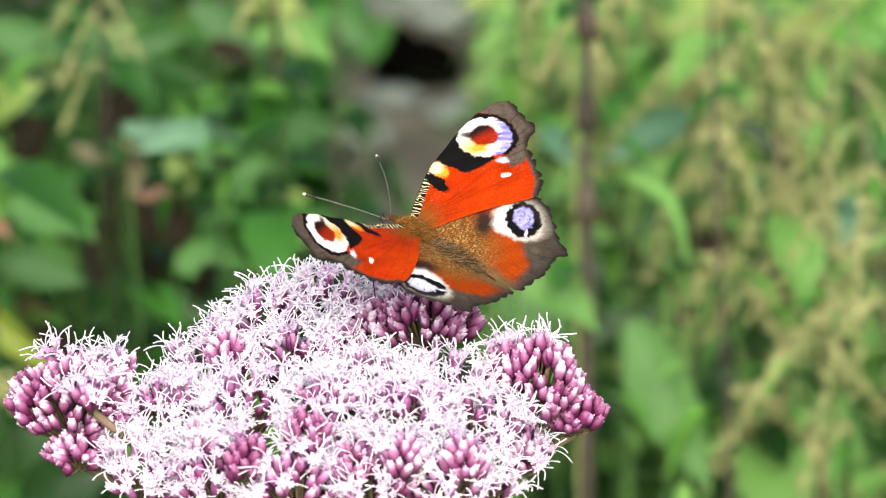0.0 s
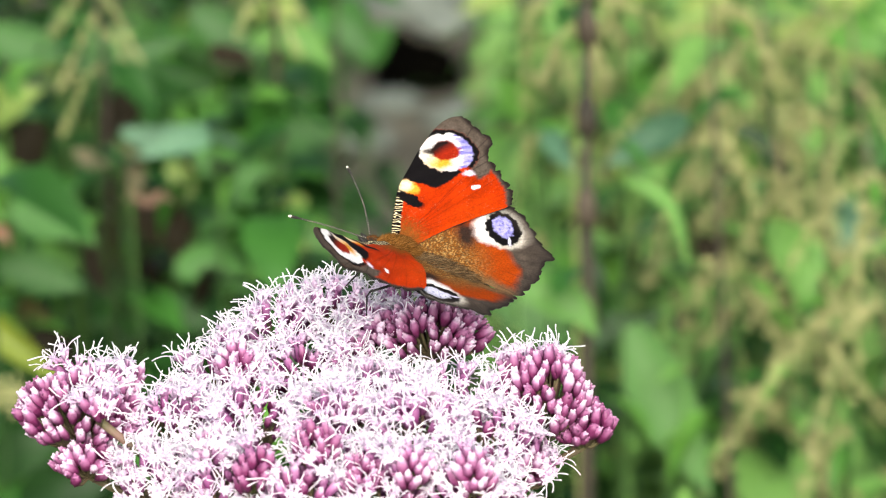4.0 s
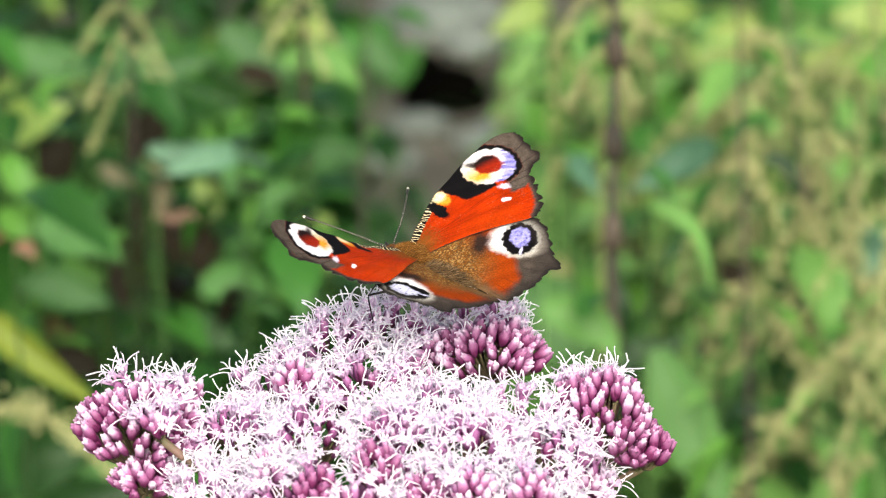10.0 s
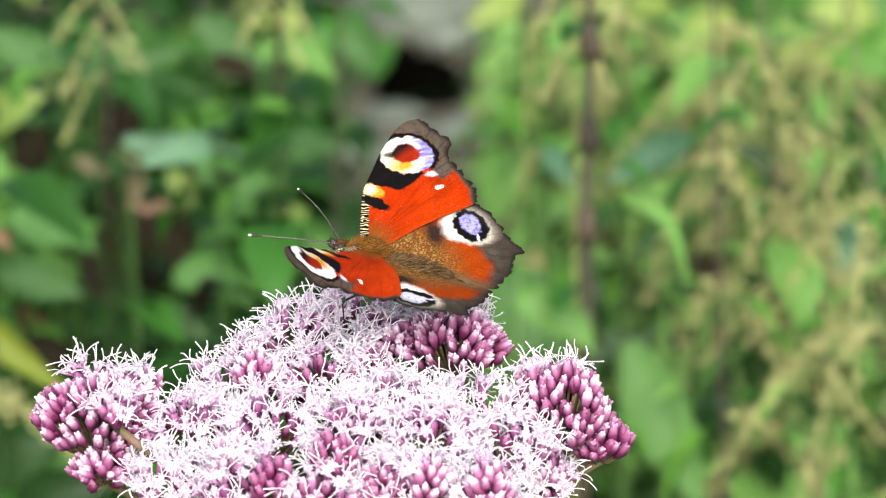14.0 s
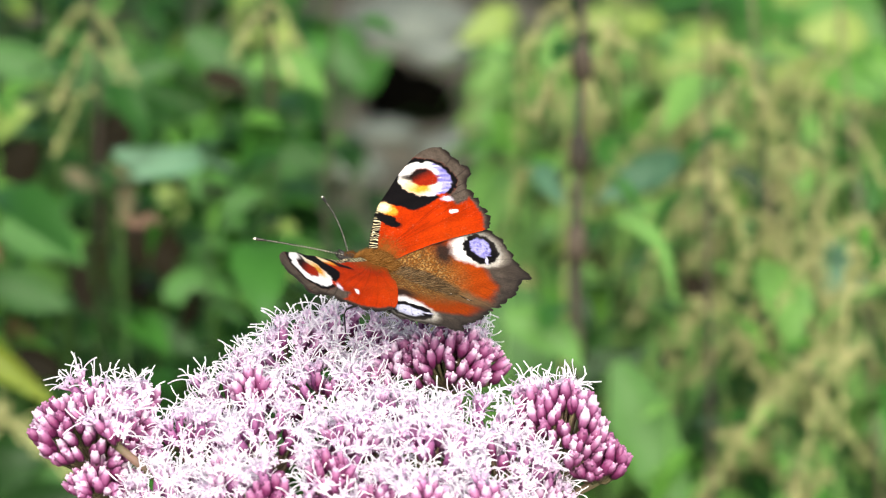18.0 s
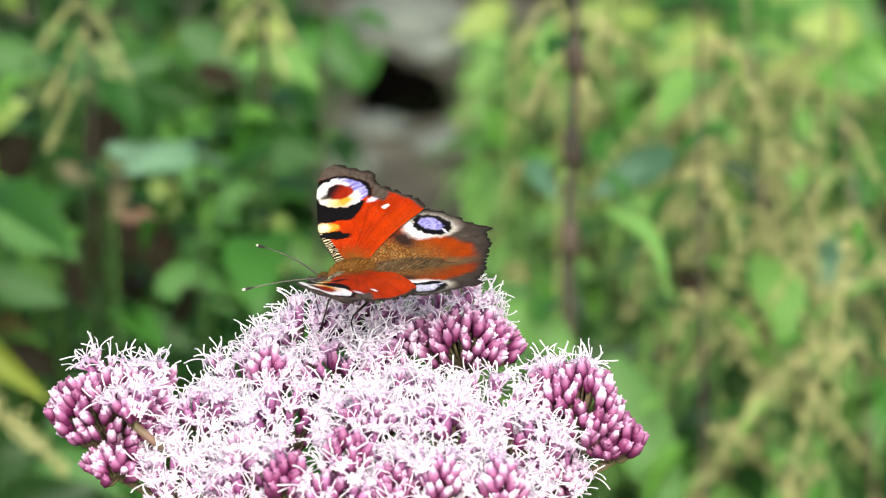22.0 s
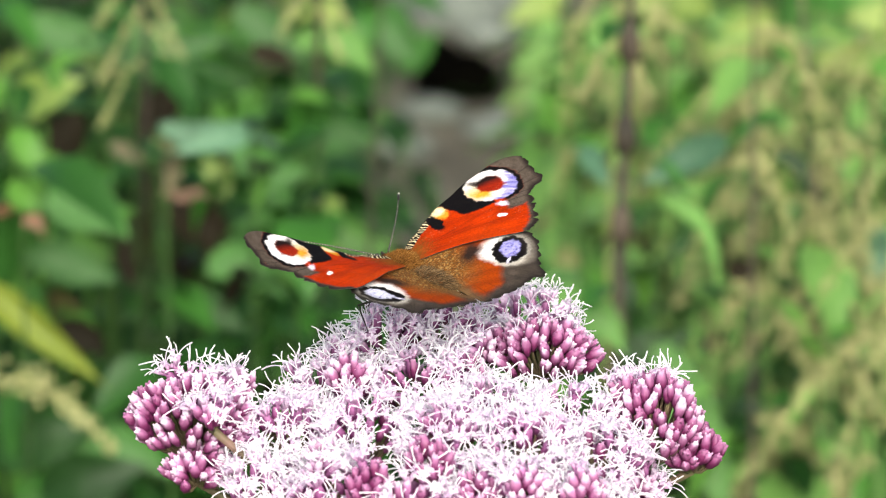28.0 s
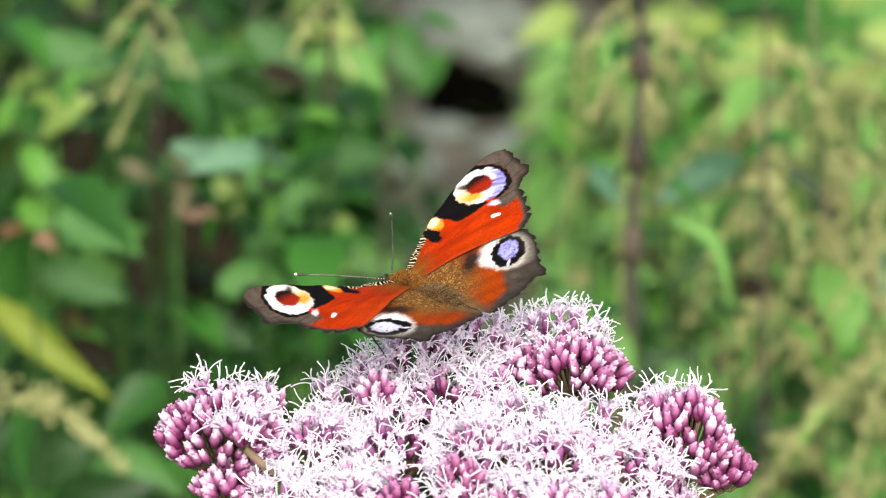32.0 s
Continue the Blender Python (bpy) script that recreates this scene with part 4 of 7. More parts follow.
    col = blend(col, soft(gap - 1.9, 2.8) * 0.85, np.array((0.021, 0.017, 0.015)))
    col = blend(col, soft(gap - 0.5, 0.5), (0.012, 0.01, 0.009))
    rays = veins(u, v, np.array((4.0, -8.0)), spline(HIND_MARGIN, 2)[1::2], 0.09)
    return blend(col, rays * 0.35 * soft(gap - 5.5, 3.0), (0.01, 0.008, 0.007))


def wing(name, outline, root, colour, mirror, arch, teeth, lift, label, bend, shift=(0.0, 0.0), curl=0.0):
    """A thin cambered wing with thickness; its upper side carries the pattern, its underside is near black."""
    rim = np.vstack([spline(o, 40)[:-1] for o in outline])
    which = np.concatenate([np.full(len(spline(o, 40)) - 1, i) for i, o in enumerate(outline)])
    keep = np.concatenate([[0], np.cumsum(np.linalg.norm(np.diff(rim, axis=0), axis=1))])
    s = np.linspace(0, keep[-1], 540)
    rim2 = np.stack([np.interp(s, keep, rim[:, 0]), np.interp(s, keep, rim[:, 1])], 1)
    on = np.interp(s, keep, which)
    out = rim2 - root
    ln = np.linalg.norm(out, axis=1, keepdims=True)
    on_margin = np.clip(1 - np.abs(on - 1) * 3, 0, 1)[:, None]
    warp = s + 1.6 * lattice(s, s * 0, 2.1, 32)
    saw = (0.5 * np.abs(np.sin(warp * math.pi / 2.4)) ** 0.7 - 0.36 + 0.5 * (lattice(s, s * 0, 0.45, 30) - 0.5))[:, None]
    rim2 = rim2 + out / ln * saw * on_margin * teeth
    nr = 210
    r = (np.linspace(0.004, 1, nr) ** 0.9)[:, None, None]
    uv = (root + r * (rim2 - root)).reshape(-1, 2)
    u, v = uv[:, 0], uv[:, 1]
    twist, droop, chord, rise = bend
    su, sv = u + shift[0] * np.clip(u / 8, 0, 1), v + shift[1] * np.clip(u / 8, 0, 1)
    z = twist * (sv + 3) * (su / 20) + droop * (su / 20) ** 2 + chord * (sv + 3) * np.clip((su - 2) / 7, 0, 1) + rise * (su + 16.0 * np.clip(-17 - sv, 0, 12))
    z = z + arch * np.sin(np.clip(u / 31, 0, 1) * math.pi) + 0.07 * np.sin(u * 0.9 + v * 1.6)
    z = z + curl * (v + 3) ** 2 / 100 * np.clip(u / 15, 0, 1.5)
    sign = -1.0 if mirror else 1.0
    ns = len(s)
    verts = np.stack([su * sign, sv, z], 1)
    under_r = sorted(set([*range(0, nr, 6), nr - 1]))
    base = len(verts)
    low = np.vstack([verts[k * ns:(k + 1) * ns] for k in under_r]) - np.array((0, 0, 0.12))
    allv = np.vstack([verts, low]) * 0.001
    i = np.arange(nr - 1)[:, None] * ns + np.arange(ns - 1)[None, :]
    top = np.stack([i, i + 1, i + 1 + ns, i + ns], -1).reshape(-1, 4)
    j = base + np.arange(len(under_r) - 1)[:, None] * ns + np.arange(ns - 1)[None, :]
    bot = np.stack([j, j + ns, j + 1 + ns, j + 1], -1).reshape(-1, 4)
    a, b = (nr - 1) * ns + np.arange(ns - 1), base + (len(under_r) - 1) * ns + np.arange(ns - 1)
    rimf = np.stack([a, a + 1, b + 1, b], -1)
    faces = np.vstack([top, bot, rimf])
    if not mirror:
        faces = faces[:, ::-1]
    me = bpy.data.meshes.new(name)
    me.from_pydata(allv.tolist(), [], faces.tolist())
    me.materials.append(WING_TOP)
    me.materials.append(WING_UNDER)
    me.polygons.foreach_set("material_index", np.concatenate([np.zeros(len(top), int), np.ones(len(bot) + len(rimf), int)]))
    me.polygons.foreach_set("use_smooth", np.ones(len(faces), bool))
    c = np.ones((len(allv), 4))
    c[:base, :3] = np.clip(colour(u, v, mirror), 0, 1)
    c[base:, :3] = 0.02
    layer = me.color_attributes.new("Col", "FLOAT_COLOR", "POINT")
    layer.data.foreach_set("color", c.ravel())
    me.update()
    ob = part(name, me, butterfly, label, Matrix.Translation((0, 0, lift)))
    ob["lift"] = lift
    return ob


butterfly = thing("butterfly", BUTTERFLY_ROWS[0][1].translation, "peacock butterfly with red wings and blue eyespots on the flower", "butterfly")
FORE_REAR_FULL = [(19.4, -14.1), (16.8, -13.8), (11.2, -10.9), (5.1, -6.8), (0.7, -4.2)]
FORE, FORE_LEFT, HIND = (FORE_COSTA, FORE_MARGIN, FORE_REAR), (FORE_COSTA, FORE_MARGIN, FORE_REAR_FULL), (HIND_TOP, HIND_MARGIN, HIND_INNER)
fore_r = wing("forewing", FORE, np.array((0.6, -2.0)), fore_colour, False, 0.15, 1.4, 0.0003, "brick red forewing with a multicoloured eyespot", (0.248, -0.600, -0.091, -0.036))
fore_l = wing("forewing", FORE_LEFT, np.array((0.6, -2.0)), fore_colour, True, 0.15, 1.4, 0.0003, "brick red forewing with its eyespot painted white, without violet sheen", (0.411, 0.280, -0.235, -0.068), (0.961, -1.176), 0.495)
hind_r = wing("hindwing", HIND, np.array((0.5, -4.4)), hind_colour, False, 0.1, 1.0, -0.0003, "rust and grey-brown hindwing with a blue eyespot", (0.22, -0.51, 0.0, 0.0))
hind_l = wing("hindwing", HIND, np.array((0.5, -4.4)), hind_colour, True, 0.1, 1.0, -0.0003, "rust and grey-brown hindwing with its eyespot painted pale grey, without blue sheen", (0.21, -0.51, 0.0, 0.005))


def hairs(count, centre, radius, length, back, seed):
    """Fine tapering hairs standing on an ellipsoid and combed backwards."""
    r = random.Random(seed)
    s = Shape()
    for _ in range(count):
        a, h = r.uniform(0, 2 * math.pi), r.uniform(-1, 1)
        q = math.sqrt(1 - h * h)
        n = Vector((q * math.cos(a), h, q * math.sin(a)))
        if n.z < -0.1:
            continue
        p = Vector(centre) + Vector((n.x * radius[0], n.y * radius[1], n.z * radius[2]))
        d = (n + Vector((r.uniform(-0.3, 0.3), -back + r.uniform(-0.3, 0.3), r.uniform(-0.2, 0.3)))).normalized() * length * r.uniform(0.6, 1.2)
        w = d.cross(Vector((r.uniform(-1, 1), r.uniform(-1, 1), 1))).normalized() * 0.00007
        w2 = d.cross(w).normalized() * 0.00007
        s.add([p + w, p - w, p + w2, p + d], [(0, 1, 3), (1, 2, 3), (2, 0, 3)])
    return s


ANTENNAE = []


def body():
    mm = 0.001
    chest = Shape().ball((0, -1.8 * mm, -1.0 * mm), (3.0 * mm, 4.3 * mm, 2.5 * mm), 14, 18)
    chest.m = [1 if sum(chest.v[i][2] for i in f) / len(f) < -1.2 * mm else 0 for f in chest.f]
    part("thorax", chest.mesh("thorax", BODY, CHITIN), butterfly, "brown furry thorax")
    part("thorax_fur", hairs(9000, (0, -1.8 * mm, -1.0 * mm), (2.95 * mm, 4.3 * mm, 2.45 * mm), 1.2 * mm, 1.2, 5).mesh("thorax_fur", FUR), butterfly, "golden brown hair")
    ab = Shape()
    pts = [(0, -(5.0 + 1.5 * i) * mm, (-1.7 - 0.06 * i) * mm) for i in range(11)]
    rad = [1.9, 2.1, 2.2, 2.2, 2.15, 2.0, 1.85, 1.6, 1.3, 0.9, 0.4]
    ab.tube(pts, [r * mm * (0.93 if i % 2 else 1.0) for i, r in enumerate(rad)], 14)
    ab.m = [1 if sum(ab.v[i][2] for i in f) / len(f) < -2.1 * mm else 0 for f in ab.f]
    part("abdomen", ab.mesh("abdomen", BODY, CHITIN), butterfly, "brown ringed abdomen")
    part("abdomen_fur", hairs(9000, (0, -11 * mm, -1.9 * mm), (3.3 * mm, 8.6 * mm, 2.4 * mm), 1.5 * mm, 1.7, 6).mesh("abdomen_fur", GREYFUR), butterfly, "grey-brown hair")
    head = part("head", Shape().ball((0, 3.6 * mm, -1.4 * mm), (1.3 * mm, 1.3 * mm, 1.2 * mm), 10, 14).mesh("head", CHITIN), butterfly, "small dark furry head")
    part("head_fur", hairs(500, (0, 3.4 * mm, -1.3 * mm), (1.3 * mm, 1.2 * mm, 1.2 * mm), 0.6 * mm, 0.6, 7).mesh("head_fur", BODY), head)
    for sx in (1, -1):
        part("eye", Shape().ball((sx * 1.05 * mm, 4.1 * mm, -1.2 * mm), (0.6 * mm, 0.8 * mm, 0.8 * mm), 8, 10).mesh("eye", CHITIN), head, "dark round eye")
        part("palp", Shape().tube([(sx * 0.5 * mm, 4.3 * mm, -1.6 * mm), (sx * 0.55 * mm, 5.4 * mm, -1.1 * mm), (sx * 0.5 * mm, 6.2 * mm, -0.6 * mm)], [0.4 * mm, 0.5 * mm, 0.2 * mm], 7).mesh("palp", CHITIN), head)
        # antenna: thin dark shaft with pale rings and a pale-tipped club
        root = Vector((sx * 0.6, 4.3, -0.5)) * mm
        a0, a1 = Vector((0, 0, 0)), Vector((0, 16.5, 0)) * mm
        bow = Vector((sx * 0.5, 0, 0.5)) * mm
        at = lambda t: a0.lerp(a1, t) + bow * math.sin(math.pi * t)
        n = 30
        s = Shape()
        for i in range(n):
            p, q = at(i / n * 0.9), at((i + 0.98) / n * 0.9)
            s.tube([p, p.lerp(q, 0.87)], [0.14 * mm] * 2, 6, 0)
            s.tube([p.lerp(q, 0.87), q], [0.12 * mm] * 2, 6, 1)
        ant = part("antenna", s.mesh("antenna", CHITIN, PALE), butterfly, "thin dark antenna ringed with white", Matrix.Translation(root))
        ANTENNAE.append(ant)
        club = Shape().tube([at(0.86), at(0.9), at(0.95), at(0.97)], [0.12 * mm, 0.24 * mm, 0.29 * mm, 0.27 * mm], 8, 0)
        club.tube([at(0.97), at(1.0)], [0.27 * mm, 0.16 * mm], 8, 1)
        part("club", club.mesh("club", CHITIN, PALE), ant, "black club with a pale tip")
        for way in (((1.4, 0.8, -2.6), (3.5, 2.7, -4.0), (3.9, 3.7, -6.6), (4.6, 5.0, -9.2)),
                    ((1.4, -2.5, -2.6), (7.5, -4.8, -3.2), (11.0, -2.5, -4.0), (10.3, -1.8, -5.6), (9.6, -2.2, -9.8))):
            leg = Shape().tube([(sx * p[0] * mm, p[1] * mm, p[2] * mm) for p in way], [0.32 * mm, 0.28 * mm, 0.2 * mm, 0.16 * mm, 0.1 * mm][-len(way):], 6)
            part("leg", leg.mesh("leg", CHITIN), butterfly, "thin black leg")
    part("proboscis", Shape().tube([(0, 4.4 * mm, -1.9 * mm), (0, 5.4 * mm, -3.6 * mm), (0, 5.3 * mm, -6.4 * mm), (0, 4.9 * mm, -9.0 * mm)], [0.14 * mm, 0.12 * mm, 0.1 * mm, 0.07 * mm], 6).mesh("proboscis", CHITIN), butterfly, "thin dark feeding tube")


body()

# ---- the herbs behind ----
random.seed(8)
def leaf_shape(length, width, teeth, droop, fold=0.25):
    """A pointed, toothed leaf along +x with a folded midrib, arching downwards; its stalk is at the origin."""
    s = Shape()
    n = 12
    verts, faces = [], []
    for i in range(n + 1):
        t = i / n
        w = width / 2 * (math.sin(math.pi * min(1, t * 1.05 + 0.02) ** 0.75) ** 0.9 if t < 0.985 else 0.0)
        w *= 1 + (teeth if i % 2 else -teeth) * (1 - t)
        x, z = length * (t * math.cos(droop * t * 0.5)), -length * math.sin(droop * t * t * 0.6)
        wave = 0.03 * width * math.sin(9 * t)
        verts += [(x, -w, z + w * fold + wave), (x, -w * 0.5, z + w * fold * 0.4), (x, 0, z), (x, w * 0.5, z + w * fold * 0.4), (x, w, z + w * fold - wave)]
    for i in range(n):
        for k in range(4):
            a = i * 5 + k
            faces.append((a, a + 1, a + 6, a + 5))
    return s.add(verts, faces).tube([(-0.012, 0, -0.001), (0, 0, 0), (length * 0.5, 0, -length * math.sin(droop * 0.25 * 0.6) - 0.0008)], [0.0009, 0.0009, 0.0004], 4)


NETTLE = [leaf_shape(0.07, 0.038, 0.1, 0.9), leaf_shape(0.06, 0.036, 0.12, 0.5), leaf_shape(0.08, 0.036, 0.1, 1.3)]
BROAD = [leaf_shape(0.09, 0.055, 0.04, 0.6), leaf_shape(0.1, 0.05, 0.03, 1.0)]
SLIM = [leaf_shape(0.065, 0.022, 0.1, 0.8), leaf_shape(0.055, 0.02, 0.12, 0.4), leaf_shape(0.07, 0.024, 0.1, 1.2)]
MESHES = {}


def leaf_mesh(kind, k, mat):
    key = (id(kind), k, mat.name)
    if key not in MESHES:
        MESHES[key] = kind[k].mesh("leaf", mat)
    return MESHES[key]


def seed_string(length, seed):
    """A hanging string of tiny flowers or seeds."""
    r = random.Random(seed)
    s = Shape()
    pts = [(length * 0.45 * t, r.uniform(-0.002, 0.002), -length * t * t * 0.9) for t in (0, 0.25, 0.5, 0.75, 1)]
    s.tube(pts, [0.0006] * 5, 4)
    for _ in range(int(length * 900)):
        t = r.uniform(0.08, 1)
        p = Vector((length * 0.45 * t, 0, -length * t * t * 0.9)) + Vector((r.uniform(-1, 1), r.uniform(-1, 1), r.uniform(-1, 1))) * 0.003
        s.ball(p, (0.0013, 0.0013, 0.0013), 3, 4)
    return s


STRINGS = [seed_string(0.05 + 0.012 * i, i).mesh("seed_string", SEED) for i in range(4)]


def herb(at, height, kind, mats, label, lean=(0.0, 0.0), spacing=0.045, first=0.25, strings=0, size=1.0, stem_mat=None, pairs=2, thick=0.0028, group="herbs behind the flower"):
    """An upright herb: stem, leaves in crossed pairs, hanging seed strings from the upper joints."""
    plant = thing("wild_herb", at, label, "plant", group)
    top = Vector((lean[0], lean[1], height))
    way = lambda t: Vector((top.x * t * t, top.y * t * t, height * t))
    s = Shape().tube([way(t) for t in (0, 0.2, 0.4, 0.6, 0.8, 1.0)], [thick, thick * 0.95, thick * 0.9, thick * 0.8, thick * 0.6, thick * 0.3], 6)
    part("stem", s.mesh("stem", stem_mat or GREENSTEM), plant)
    n = max(2, int(height * (1 - first) / spacing))
    turn = rnd(0, 180)
    for i in range(n):
        t = first + (1 - first) * (i + 0.6) / n
        k = size * (1.1 - 0.65 * max(0, t - 0.6) / 0.4) * rnd(0.8, 1.15)
        for j in range(pairs):
            m = Matrix.Translation(way(t)) @ pose(0, 0, 0, rnd(-12, 12), rnd(-15, 25), turn + 90 * i + 360 / pairs * j + rnd(-15, 15)) @ Matrix.Translation((0.01, 0, 0)) @ Matrix.Scale(k, 4)
            part("leaf", leaf_mesh(kind, random.randrange(len(kind)), random.choice(mats)), plant, m=m)
        if i >= n - strings:
            for j in range(random.choice((1, 2, 2))):
                part("seed_string", random.choice(STRINGS), plant, "hanging string of beige-green seeds", Matrix.Translation(way(t)) @ pose(0, 0, 0, 0, rnd(-20, 10), turn + 90 * j + rnd(-30, 30)) @ Matrix.Scale(rnd(0.7, 1.1), 4))
    return plant


